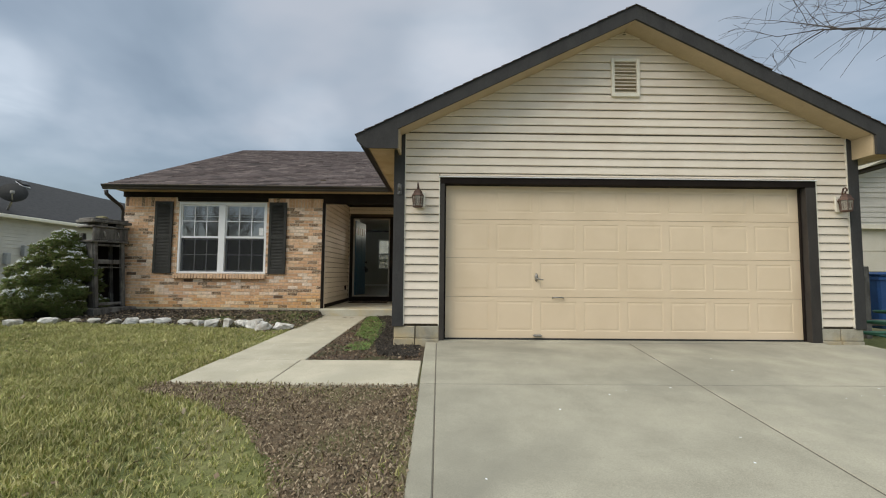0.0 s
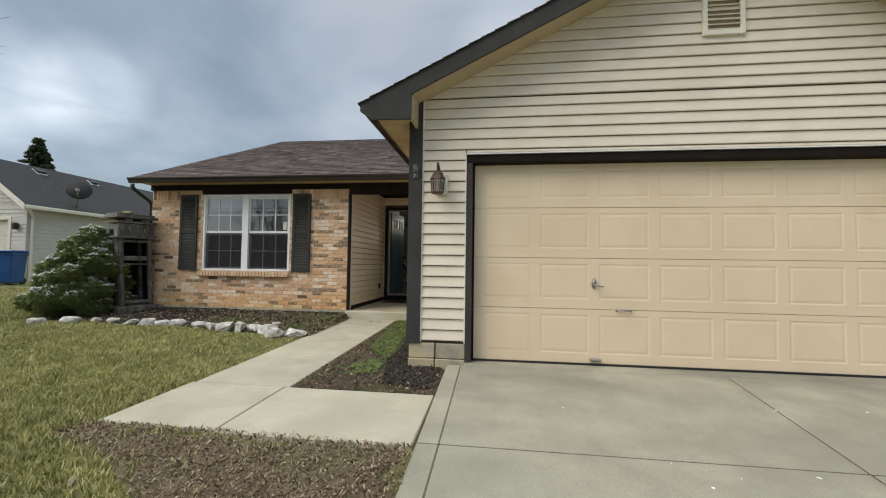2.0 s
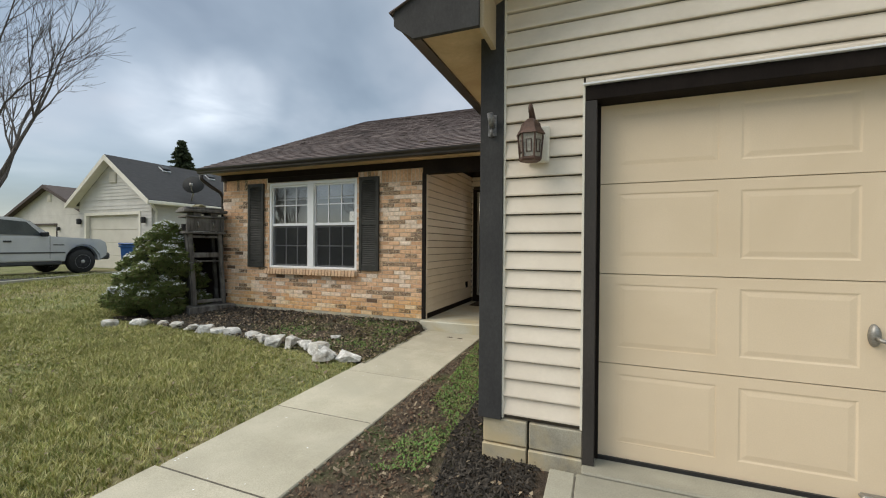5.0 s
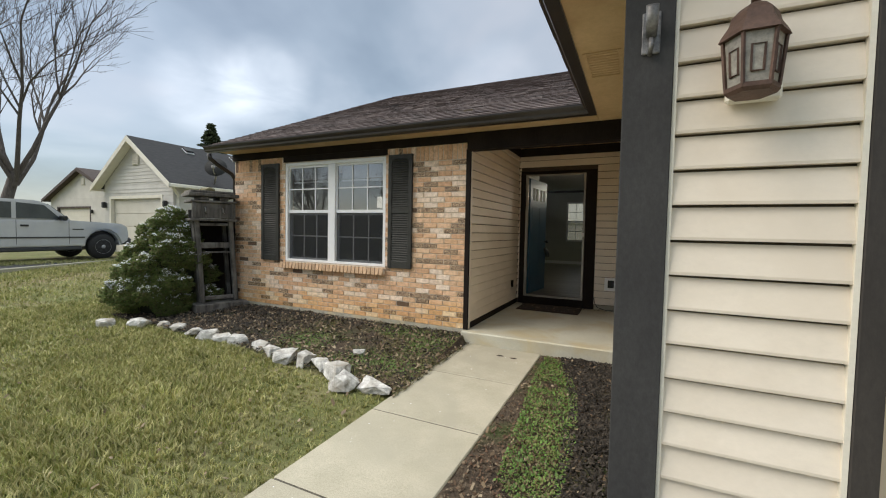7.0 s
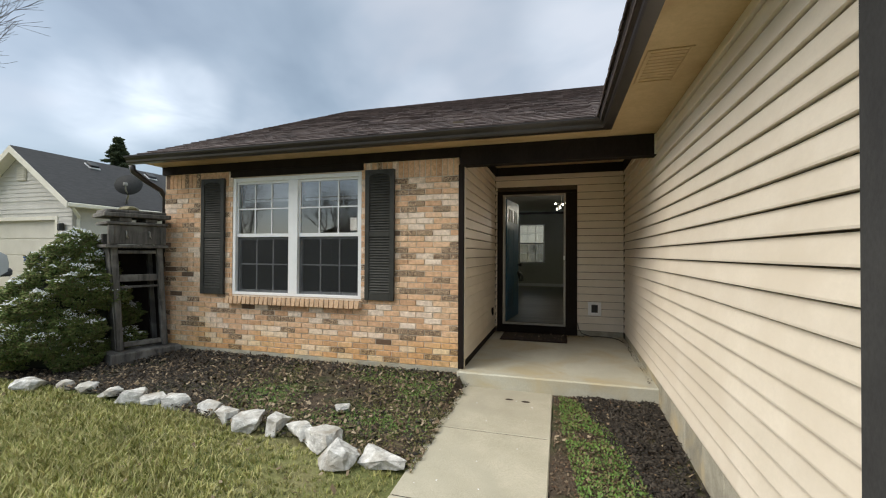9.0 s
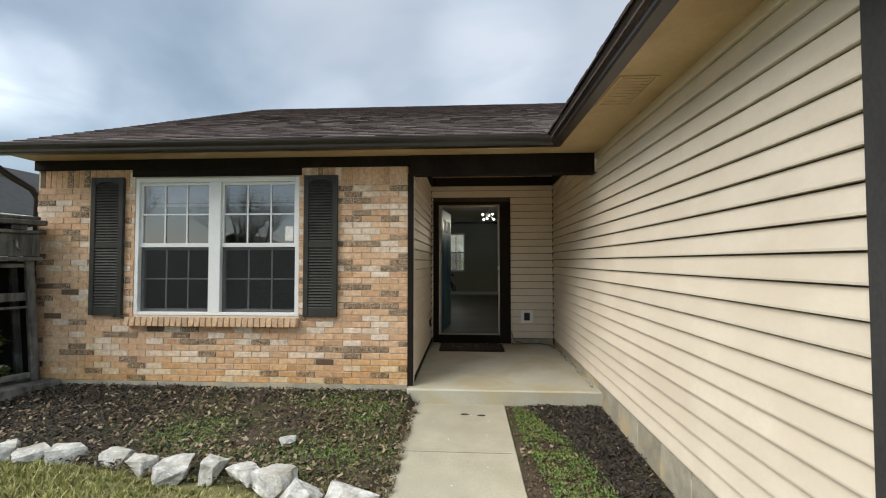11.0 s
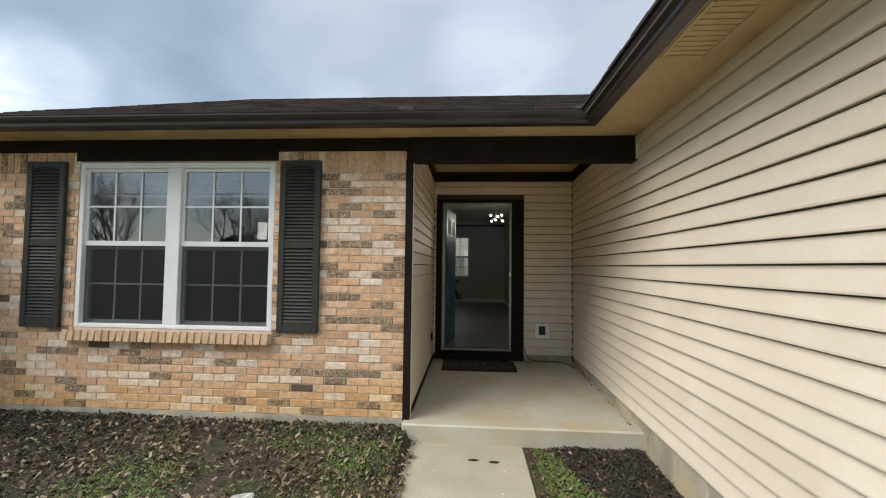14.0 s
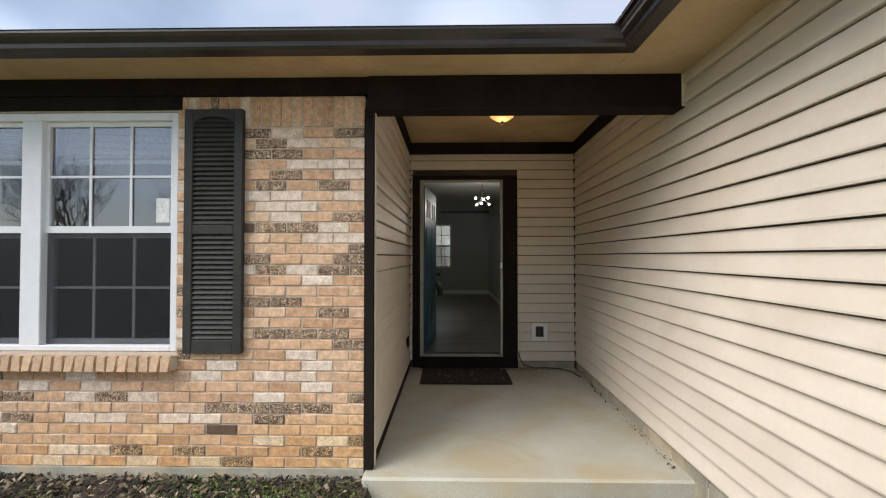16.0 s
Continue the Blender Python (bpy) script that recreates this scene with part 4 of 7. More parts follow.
BL, BH = 0.2035, 0.0677
brick_slots = []
for r in range(32):
    z = 0.142 + r * BH
    x = BX1 - (0.0 if r % 2 else 0.1015)
    if r % 2 == 0:
        brick_slots.append((BX1 - 0.0955, BX1, z, z + BH - 0.009))
    while x > BX0 + 0.03:
        x0 = max(x - BL + 0.009, BX0)
        brick_slots.append((x0, x, z, z + BH - 0.009))
        x -= BL
x = BX1
while x > BX0 + 0.05:
    brick_slots.append((x - BH + 0.009, x, 2.3112, 2.505))
    x -= BH
cut = []
for x0, x1, z0, z1 in brick_slots:
    if z1 > WZ0 - 0.005 and z0 < WZ1 and x1 > WX0 and x0 < WX1:
        if x0 < WX0 - 0.02:
            cut.append((x0, WX0 - 0.003, z0, z1))
        elif x1 > WX1 + 0.02:
            cut.append((WX1 + 0.003, x1, z0, z1))
        continue
    cut.append((x0, x1, z0, z1))
cut.sort(key=lambda s: -s[1])
brick_meshes = {}


def brick_mesh(w_, h_, v_):
    key = (round(w_, 3), round(h_, 3), v_)
    if key not in brick_meshes:
        bm = bmesh.new()
        rnd = random.Random(v_)
        box(bm, 0, w_, 0, 0.05, 0, h_, bevel=0.0035)
        for v in bm.verts:
            if v.co.y < 0.02:
                v.co += Vector((rnd.uniform(-1, 1) * 0.0015, rnd.uniform(-1, 1) * 0.0025, rnd.uniform(-1, 1) * 0.0015))
        brick_meshes[key] = mesh_of("brick", bm, BRICK_PIECE)
    return brick_meshes[key]


rb = random.Random(4)
rest = bmesh.new()
for i, (x0, x1, z0, z1) in enumerate(cut):
    off = rb.uniform(-0.004, 0.001)
    if i < 300:
        piece("brick", brick_mesh(x1 - x0, z1 - z0, i % 4), (x0, YB + off, z0), wall_brick)
    else:
        box(rest, x0, x1, YB + off, YB + 0.05, z0, z1)
part("bricks", rest, BRICK_REST, wall_brick, kind="stuff")
# rowlock sill
sill = thing("brick_sill", (-4.72, 9.2, 0.8), "sloping rowlock brick sill under the window", "window sill", kind="structure")
for i in range(29):
    x0 = -5.70 + i * 0.0676
    me_ = brick_mesh(0.059, 0.098, i % 4)
    if me_.materials[0] != SILL_BRICK:
        me_.materials[0] = SILL_BRICK
    ob = piece("brick", me_, (x0, 9.155, 0.757), sill)
    ob.rotation_euler = (radians(-9), 0, 0)
    ob.scale = (1, 2.3, 1)
part("mortar", boxed(-5.70, -3.745, 9.175, 9.27, 0.765, 0.84), MORTAR, sill)

# frieze boards over the brick and the window
frieze = thing("frieze_board", (-4.7, 9.25, 2.5), "dark brown frieze board under the soffit", "trim", kind="structure")
part("board", boxed(BX0 - 0.02, BX1 + 0.02, YB - 0.03, YB + 0.05, 2.508, 2.617, bevel=0.003), DARK_TRIM, frieze)
part("head_strip", boxed(WX0 - 0.03, WX1 + 0.03, YB - 0.012, YB + 0.05, 2.423, 2.5065), DARK_TRIM, frieze)
ct = thing("corner_trim", (-2.5, 9.25, 1), "dark brown corner trim between brick and porch", "trim", kind="structure")
part("board", boxed(-2.544, -2.485, YB - 0.022, YB + 0.06, 0.14, 2.42, bevel=0.003), DARK_TRIM, ct)
part("strip", boxed(-2.4835, -2.477, YB + 0.01, YB + 0.05, 0.14, 2.40), CREAM, ct, "pale vinyl strip")

# ---- front window ----
win = thing("window_1", (-4.72, 9.3, 0.88), "white vinyl twin double-hung window with grilles", "window", kind="structure")
WY = YB + 0.035
for x0, x1, z0, z1 in ((WX0, WX0 + 0.045, WZ0, WZ1), (WX1 - 0.045, WX1, WZ0, WZ1), (WX0 + 0.0455, WX1 - 0.0455, WZ1 - 0.05, WZ1), (WX0 + 0.0455, WX1 - 0.0455, WZ0, WZ0 + 0.035), (-4.79, -4.655, WZ0 + 0.0355, WZ1 - 0.0505)):
    part("window_frame", boxed(x0, x1, WY - 0.03, WY + 0.08, z0, z1, bevel=0.004), WHITE, win)
for x0, x1 in ((WX0 + 0.046, -4.791), (-4.654, WX1 - 0.046)):
    z0, zm, z1 = WZ0 + 0.036, 1.63, WZ1 - 0.051
    for nm, a, b, y, mun in (("upper_sash", zm, z1, WY + 0.0, WHITE), ("lower_sash", z0, zm - 0.002, WY + 0.035, WHITE)):
        bm = bmesh.new()
        fw = 0.022
        box(bm, x0, x0 + fw, y, y + 0.035, a, b); box(bm, x1 - fw, x1, y, y + 0.035, a, b)
        box(bm, x0 + fw, x1 - fw, y + 0.0005, y + 0.0345, b - 0.03, b); box(bm, x0 + fw, x1 - fw, y + 0.0005, y + 0.0345, a, a + (0.045 if nm == "upper_sash" else 0.03))
        sash = part(nm, bm, WHITE, win)
        part("pane", sheet(x0 + fw - 0.004, x1 - fw + 0.004, y + 0.017, a + 0.02, b - 0.02), GLASS if nm == "upper_sash" else LOW_GLASS, sash).visible_shadow = False
        bm = bmesh.new()
        for i in (1, 2):
            xm = x0 + fw + (x1 - x0 - 2 * fw) * i / 3
            box(bm, xm - 0.008, xm + 0.008, y + 0.006, y + 0.0145, a + 0.03, b - 0.03)
        zc = (a + b) / 2 + 0.005
        box(bm, x0 + fw, x1 - fw, y + 0.0055, y + 0.014, zc - 0.008, zc + 0.008)
        part("grille", bm, mun, sash, "window grille bars")
    part("screen", boxed(x0 + 0.004, x1 - 0.004, WY + 0.012, WY + 0.0135, z0, zm), SCREEN, win, "dark insect screen")
    bl = thing("blind", ((x0 + x1) / 2, WY + 0.12, 2.1), "raised white mini blind bunched at the window head", "blind", group="window blinds")
    for i in range(14):
        zb = 2.36 - i * 0.016
        part("slat", boxed(x0 + 0.02, x1 - 0.02, WY + 0.105, WY + 0.13, zb, zb + 0.011), BLIND, bl)
    part("bottom_rail", boxed(x0 + 0.02, x1 - 0.02, WY + 0.10, WY + 0.135, 2.105, 2.13), BLIND, bl)
solid("window_notice", boxed(-3.935, -3.845, WY + 0.0195, WY + 0.0215, 1.70, 1.86), PAPER, "small white paper notice taped inside the window", "paper")


# ---- shutters ----
def shutter(x0, x1, z0, z1):
    sh = thing("shutter", ((x0 + x1) / 2, YB, z0), "charcoal louvred window shutter with an arched top", "shutter", group="window shutters")
    st = 0.056
    zm = z0 + (z1 - z0) * 0.505
    for a, b in ((x0, x0 + st), (x1 - st, x1)):
        part("stile", boxed(a, b, YB - 0.042, YB - 0.004, z0, z1, bevel=0.004), SHUTTER_M, sh)
    for a, b in ((z0, z0 + 0.085), (zm - 0.03, zm + 0.03)):
        part("rail", boxed(x0 + st + 0.0005, x1 - st - 0.0005, YB - 0.039, YB - 0.006, a, b, bevel=0.003), SHUTTER_M, sh)
    bm = bmesh.new()
    xm, hw = (x0 + x1) / 2, (x1 - x0) / 2 - st - 0.0005
    arch = [(xm + hw * math.cos(math.pi * k / 12), z1 - 0.088 + 0.04 * math.sin(math.pi * k / 12) ** 1.5) for k in range(13)]
    prism(bm, [(xm - hw, z1 - 0.001), (xm + hw, z1 - 0.001)] + arch, YB - 0.039, YB - 0.006, 1)
    part("top_rail", bm, SHUTTER_M, sh)
    part("backing", boxed(x0 + st, x1 - st, YB - 0.012, YB - 0.005, z0 + 0.08, z1 - 0.04), BLACK, sh)
    for a, b in ((z0 + 0.088, zm - 0.032), (zm + 0.032, z1 - 0.052)):
        k = int((b - a) / 0.0305)
        bm = boxed(x0 + st + 0.001, x1 - st - 0.001, -0.005, 0.005, -0.017, 0.017)
        bmesh.ops.rotate(bm, verts=bm.verts, cent=(0, 0, 0), matrix=Matrix.Rotation(radians(-35), 3, "X"))
        bmesh.ops.translate(bm, verts=bm.verts, vec=(-xm, 0, 0))
        me_ = mesh_of("louvre", bm, SHUTTER_M)
        for i in range(k):
            piece("louvre", me_, (xm, YB - 0.024, a + (i + 0.5) * (b - a) / k), sh)
    return sh


shutter(-3.69, -3.315, 0.865, 2.415)
shutter(-6.15, -5.765, 0.865, 2.415)

# ---- porch ----
bm = boxed(-2.54, -0.492, 9.13, 11.67, -0.15, 0.135, bevel=0.014)
solid("porch_slab", bm, PORCH_C, "smooth pale concrete porch slab with a low step", "porch", kind="structure")
wall_pl = thing("wall_porch_left", (-2.5, 10.4, 0.2), "cream lapped siding on the inner porch wall", "wall", kind="structure")
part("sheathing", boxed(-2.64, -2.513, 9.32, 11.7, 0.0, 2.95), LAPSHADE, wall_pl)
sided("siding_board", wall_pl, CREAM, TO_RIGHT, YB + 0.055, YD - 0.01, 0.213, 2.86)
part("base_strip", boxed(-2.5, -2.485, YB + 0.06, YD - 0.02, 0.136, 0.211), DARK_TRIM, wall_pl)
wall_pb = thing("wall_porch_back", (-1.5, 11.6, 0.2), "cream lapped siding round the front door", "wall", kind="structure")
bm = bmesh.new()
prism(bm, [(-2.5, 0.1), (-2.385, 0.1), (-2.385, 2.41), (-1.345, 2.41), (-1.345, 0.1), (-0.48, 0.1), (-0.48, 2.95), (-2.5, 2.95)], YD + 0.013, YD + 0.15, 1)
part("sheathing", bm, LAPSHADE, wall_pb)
sided("siding_board", wall_pb, CREAM, Matrix.Translation((0, YD, 0)), -2.485, -0.507, 0.213, 2.72, holes=[(-2.46, -1.185, -1, 2.46)])
part("base_course", boxed(-1.18, -0.51, YD - 0.004, YD + 0.05, 0.13, 0.211), FOUND_M, wall_pb, "grey block course")
solid("ceiling_porch", boxed(-2.6, -0.45, 9.37, 11.7, 2.86, 2.9), SOFFIT_M, "tan painted porch ceiling", "ceiling", kind="structure")
band = thing("porch_frieze", (-1.5, 10.4, 2.8), "dark brown band under the porch ceiling", "trim", kind="structure")
part("board", boxed(-2.498, -0.505, YD - 0.03, YD + 0.002, 2.72, 2.858), DARK_TRIM, band)
part("board", boxed(-2.4995, -2.47, 9.37, YD - 0.0305, 2.72, 2.858), DARK_TRIM, band)
part("board", boxed(-0.63, -0.60, 9.37, YD + 0.02, 2.72, 2.858, m=SKEW), DARK_TRIM, band)
bm = boxed(-2.5245, -0.530, YB - 0.045, YB + 0.1, 2.405, 2.617, bevel=0.005)
solid("porch_beam", bm, DARK_TRIM, "dark brown boxed beam across the porch opening", "beam", kind="structure")
part("end_cap", boxed(-0.562, -0.535, YB - 0.05, YB - 0.046, 2.41, 2.61), CREAM_TRIM, bpy.data.objects["porch_beam"], "pale strip at the beam end")
solid("porch_beam_back", boxed(-2.498, -0.54, YB + 0.101, YB + 0.108, 2.42, 2.86), SOFFIT_M, "tan inner face above the beam", "trim", kind="structure")

# porch light
pl = thing("porch_light", (-1.52, 10.4, 2.86), "lit amber glass dome lamp on the porch ceiling", "ceiling lamp")
bm = bmesh.new(); lathe(bm, [(0.135, 2.83), (0.14, 2.845), (0.14, 2.859)], 24, (-1.52, 10.4, 0))
part("base", bm, RUST, pl, "brown metal base", smooth=True)
bm = bmesh.new(); lathe(bm, [(0.006, 2.722), (0.06, 2.735), (0.105, 2.765), (0.128, 2.80), (0.132, 2.829)], 24, (-1.52, 10.4, 0))
part("shade", bm, DOME, pl, smooth=True)
bm = bmesh.new(); lathe(bm, [(0.004, 2.69), (0.012, 2.70), (0.008, 2.712), (0.014, 2.7215)], 12, (-1.52, 10.4, 0))
part("finial", bm, RUST, pl, smooth=True)
lamp = new("porch_bulb", bpy.data.lights.new("porch_bulb", "POINT"))
lamp.data.energy, lamp.data.color, lamp.data.shadow_soft_size = 0.8, (1.0, 0.66, 0.34), 0.06
lamp.location = (-1.52, 10.4, 2.66)

# ---- front door ----
dt = thing("door_trim", (-1.8, 11.55, 0.2), "dark brown boards round the front door", "door trim", kind="structure")
part("jamb_board", boxed(-2.455, -2.372, YD - 0.03, YD + 0.16, 0.136, 2.408, bevel=0.003), DARK_TRIM, dt)
part("jamb_board", boxed(-1.36, -1.19, YD - 0.03, YD + 0.16, 0.136, 2.408, bevel=0.003), DARK_TRIM, dt)
part("head_board", boxed(-2.455, -1.19, YD - 0.03, YD + 0.16, 2.41, 2.455, bevel=0.003), DARK_TRIM, dt)
part("sill", boxed(-2.371, -1.361, YD - 0.05, YD + 0.16, 0.136, 0.262, bevel=0.004), DARK_TRIM, dt)
storm = thing("door_1", (-1.87, 11.54, 0.27), "closed full-glass storm door in a thin pale frame", "storm door", kind="structure")
SX0, SX1, SZ0, SZ1 = -2.368, -1.364, 0.266, 2.404
for x0, x1, z0, z1 in ((SX0, SX0 + 0.045, SZ0, SZ1), (SX1 - 0.032, SX1, SZ0, SZ1), (SX0 + 0.0455, SX1 - 0.0325, SZ1 - 0.028, SZ1), (SX0 + 0.0455, SX1 - 0.0325, SZ0, SZ0 + 0.03)):
    part("frame", boxed(x0, x1, YD - 0.022, YD + 0.012, z0, z1, bevel=0.004), ALU, storm)
part("pane", sheet(SX0 + 0.04, SX1 - 0.03, YD - 0.005, SZ0 + 0.025, SZ1 - 0.025), DOOR_GLASS, storm).visible_shadow = False
hd = part("handle", boxed(-1.40, -1.372, YD - 0.045, YD - 0.0225, 1.33, 1.40, bevel=0.005), WHITE, storm, "white pull latch")
entry = thing("door_2", (-2.3, 11.75, 0.28), "dark blue entry door standing open inwards", "door", kind="structure")
bm = boxed(-2.36, -2.315, 11.72, 12.62, 0.29, 2.36, bevel=0.003)
leaf = part("leaf", bm, BLUE_DOOR, entry)
for z0, z1, y0, y1 in ((0.5, 1.05, 11.83, 12.12), (0.5, 1.05, 12.22, 12.51), (1.2, 1.85, 11.83, 12.12), (1.2, 1.85, 12.22, 12.51)):
    part("panel", boxed(-2.3145, -2.309, y0, y1, z0, z1, bevel=0.002), BLUE_DOOR, leaf)
# plain white colour stands in for the brightness of the lites
for y0 in (11.86, 12.02, 12.25, 12.41):
    part("lite", boxed(-2.3145, -2.311, y0, y0 + 0.10, 1.98, 2.2), PAPER, leaf, "small pane painted white to look bright")
bm = bmesh.new(); lathe(bm, [(0.012, 0), (0.012, 0.04), (0.03, 0.05), (0.03, 0.075), (0.012, 0.085)], 14, (-2.315, 12.52, 1.22), axis=0)
part("knob", bm, BLACK, leaf, smooth=True)
bm = bmesh.new(); tube(bm, [(-2.29, 12.5, 1.1), (-2.24, 12.5, 1.0), (-2.23, 12.5, 0.92)], [0.03, 0.05, 0.045], 8)
part("lockbox", bm, BLACK, leaf, smooth=True)

entry.matrix_basis = Matrix.Translation((-2.34, 11.73, 0)) @ pose(0, 0, 0, 0, 0, -7) @ Matrix.Translation((2.34, -11.73, 0)) @ Matrix.Translation((-2.3, 11.75, 0.28))

# mat, vent plate, cables
bm = boxed(-2.32, -1.345, 10.93, 11.49, 0.136, 0.152, bevel=0.005)
bmesh.ops.subdivide_edges(bm, edges=bm.edges, cuts=8)
for v in bm.verts:
    v.co.z += 0.004 * noise.noise((v.co.x * 9, v.co.y * 9, 2)) if v.co.z > 0.145 else 0
    v.co.x += 0.012 * noise.noise((v.co.y * 6, 3, 1)); v.co.y += 0.01 * noise.noise((v.co.x * 6, 1, 5))
solid("door_mat", bm, MAT_M, "worn dark brown doormat littered with leaf crumbs", "doormat")
vp = thing("wall_vent", (-0.93, 11.54, 0.57), "white square vent plate with a grey centre on the siding", "vent")
for a_ in ((-1.025, -0.975, 0.465, 0.675), (-0.88, -0.83, 0.465, 0.675), (-0.9745, -0.8805, 0.465, 0.51), (-0.9745, -0.8805, 0.635, 0.675)):
    part("frame", boxed(a_[0], a_[1], YD - 0.035, YD - 0.005, a_[2], a_[3], bevel=0.003), WHITE, vp)
part("flap", boxed(-0.974, -0.881, YD - 0.022, YD - 0.006, 0.511, 0.634), GREY_TRIM, vp, "grey flap")
bm = bmesh.new()
tube(bm, [(-1.18, YD - 0.035, 0.33), (-1.165, YD - 0.05, 0.25), (-1.12, YD - 0.05, 0.18), (-1.0, YD - 0.06, 0.148), (-0.85, YD - 0.04, 0.144), (-0.70, YD - 0.08, 0.148), (-0.60, YD - 0.2, 0.145), (-0.565, YD - 0.4, 0.144)], 0.006, 6)
solid("cable", bm, BLACK, "black cable lying along the porch wall", "cable", smooth=True)
bm = bmesh.new()
tube(bm, [(-2.48, YD - 0.02, 2.46), (-2.3, YD - 0.035, 2.50), (-2.1, YD - 0.035, 2.48), (-1.95, YD - 0.035, 2.47), (-1.8, YD - 0.035, 2.468)], 0.006, 6)
solid("cable", bm, BLACK, "thin black cable over the front door", "cable", smooth=True)
ou = thing("porch_outlet", (-2.49, 11.2, 0.5), "dark outlet cover on the porch side wall", "outlet")
part("cover", boxed(-2.49, -2.468, 11.2, 11.29, 0.45, 0.57, bevel=0.004), DARK_TRIM, ou)

# ---- interior ----
FZ = 0.28
solid("floor_inside", boxed(-6.7, 5.7, YD + 0.165, BACK_Y - 0.1, 0.1, FZ - 0.012), INT_FLOOR, "dark grey-brown wood floor inside", "floor", kind="structure")
plank_floor = thing("floor_planks", (-1.5, 14, FZ), "grey-brown wood plank floor in the hall", "floor", kind="structure")
rp = random.Random(8)
for i in range(44):
    y = YD + 0.17 + i * 0.18
    x = -2.55 - rp.random() * 1.2
    while x < -0.7:
        a_, b_ = max(x, -2.55), min(x + 1.2, 0.6 if y < 13.5 else -0.79)
        if b_ > a_ + 0.05 and y < BACK_Y - 0.3:
            part("plank", boxed(a_, b_ - 0.002, y + 0.001, y + 0.179, FZ - 0.011, FZ), INT_FLOOR, plank_floor)
        x += 1.2
solid("ceiling_inside", boxed(-6.7, 5.7, YB + 0.19, BACK_Y - 0.1, 2.905, 2.94), INT_CEIL, "off-white ceiling inside", "ceiling", kind="structure")
bm = bmesh.new()
IX0, IX1, IZ0, IZ1 = -2.88, -1.96, 1.1, 2.5
for a_ in ((-6.83, IX0, -0.2, 2.95), (IX1, 5.8, -0.2, 2.95), (IX0, IX1, -0.2, IZ0), (IX0, IX1, IZ1, 2.95)):
    box(bm, a_[0], a_[1], BACK_Y - 0.12, BACK_Y, a_[2], a_[3])
solid("wall_back", bm, INT_WALL, "grey-green painted far wall", "wall", kind="structure")
wall_box("wall_left", BX0 + 0.02, BX0 + 0.14, YB + 0.181, BACK_Y - 0.121, -0.2, 2.95, INT_WALL, "painted end wall")
bm = bmesh.new()
prism(bm, [(MAIN_EY + 0.5, 2.62), (MAIN_RY, MAIN_RZ - 0.25), (MAIN_BY - 0.5, 2.62)], BX0 + 0.33, BX0 + 0.43, 0)
solid("wall_gable_left", bm, CREAM, "cream gable end wall", "wall", kind="structure")
wall_box("wall_bedroom_back", -6.69, -2.66, 13.4, 13.5, 0.0, 2.9, INT_WALL, "painted partition behind the front room")
wall_box("wall_hall_left", -2.66, -2.56, 11.71, 13.5, FZ, 2.9, INT_WALL, "painted partition beside the entry door")
wall_box("wall_hall_right", -0.78, -0.68, 13.7, BACK_Y - 0.125, FZ, 2.9, INT_WALL, "painted partition in the hall")
wall_box("wall_hall_stub", -1.15, -0.70, 11.72, 11.85, FZ, 2.9, INT_WALL, "short painted wall by the entry")
wall_box("floor_front_room", -6.69, -2.66, YB + 0.185, 13.4, 0.1, 0.27, INT_FLOOR, "dark floor of the front room")
for a_ in ((-6.6, -0.79, BACK_Y - 0.135, BACK_Y - 0.1205), (-0.795, -0.781, 13.7, BACK_Y - 0.14)):
    solid("baseboard", boxed(*a_, FZ + 0.001, FZ + 0.11, bevel=0.003), WHITE, "white painted baseboard", "baseboard", kind="structure")
iw = thing("window_2", (-2.42, BACK_Y - 0.06, 1.1), "white sash window in the far wall", "window", kind="structure")
for a_ in ((IX0, IX0 + 0.05, IZ0, IZ1), (IX1 - 0.05, IX1, IZ0, IZ1), (IX0 + 0.05, IX1 - 0.05, IZ0, IZ0 + 0.05), (IX0 + 0.05, IX1 - 0.05, IZ1 - 0.05, IZ1), (IX0 + 0.05, IX1 - 0.05, 1.78, 1.83)):
    part("window_frame", boxed(a_[0], a_[1], BACK_Y - 0.1, BACK_Y - 0.04, a_[2], a_[3]), WHITE, iw)
for i in (1, 2):
    xm = IX0 + 0.05 + (IX1 - IX0 - 0.1) * i / 3
    part("grille", boxed(xm - 0.008, xm + 0.008, BACK_Y - 0.08, BACK_Y - 0.07, IZ0 + 0.05, IZ1 - 0.05), WHITE, iw)
for zc in (1.46, 2.14):
    part("grille", boxed(IX0 + 0.05, IX1 - 0.05, BACK_Y - 0.0815, BACK_Y - 0.0705, zc - 0.008, zc + 0.008), WHITE, iw)
part("screen", boxed(IX0 + 0.05, IX1 - 0.05, BACK_Y - 0.055, BACK_Y - 0.053, IZ0 + 0.05, 1.78), SCREEN, iw, "grey insect screen")
part("pane", sheet(IX0 + 0.04, IX1 - 0.04, BACK_Y - 0.064, IZ0 + 0.04, IZ1 - 0.04), GLASS, iw).visible_shadow = False
ch = thing("chandelier", (-1.42, 14.0, 2.9), "small metal ceiling lamp with several lit bulbs", "ceiling lamp")
bm = bmesh.new(); lathe(bm, [(0.07, 2.86), (0.075, 2.9)], 16, (-1.42, 14.0, 0)); part("canopy", bm, STEEL, ch, smooth=True)
bm = bmesh.new(); tube(bm, [(-1.42, 14, 2.87), (-1.42, 14, 2.52)], 0.008, 6); part("stem", bm, STEEL, ch)
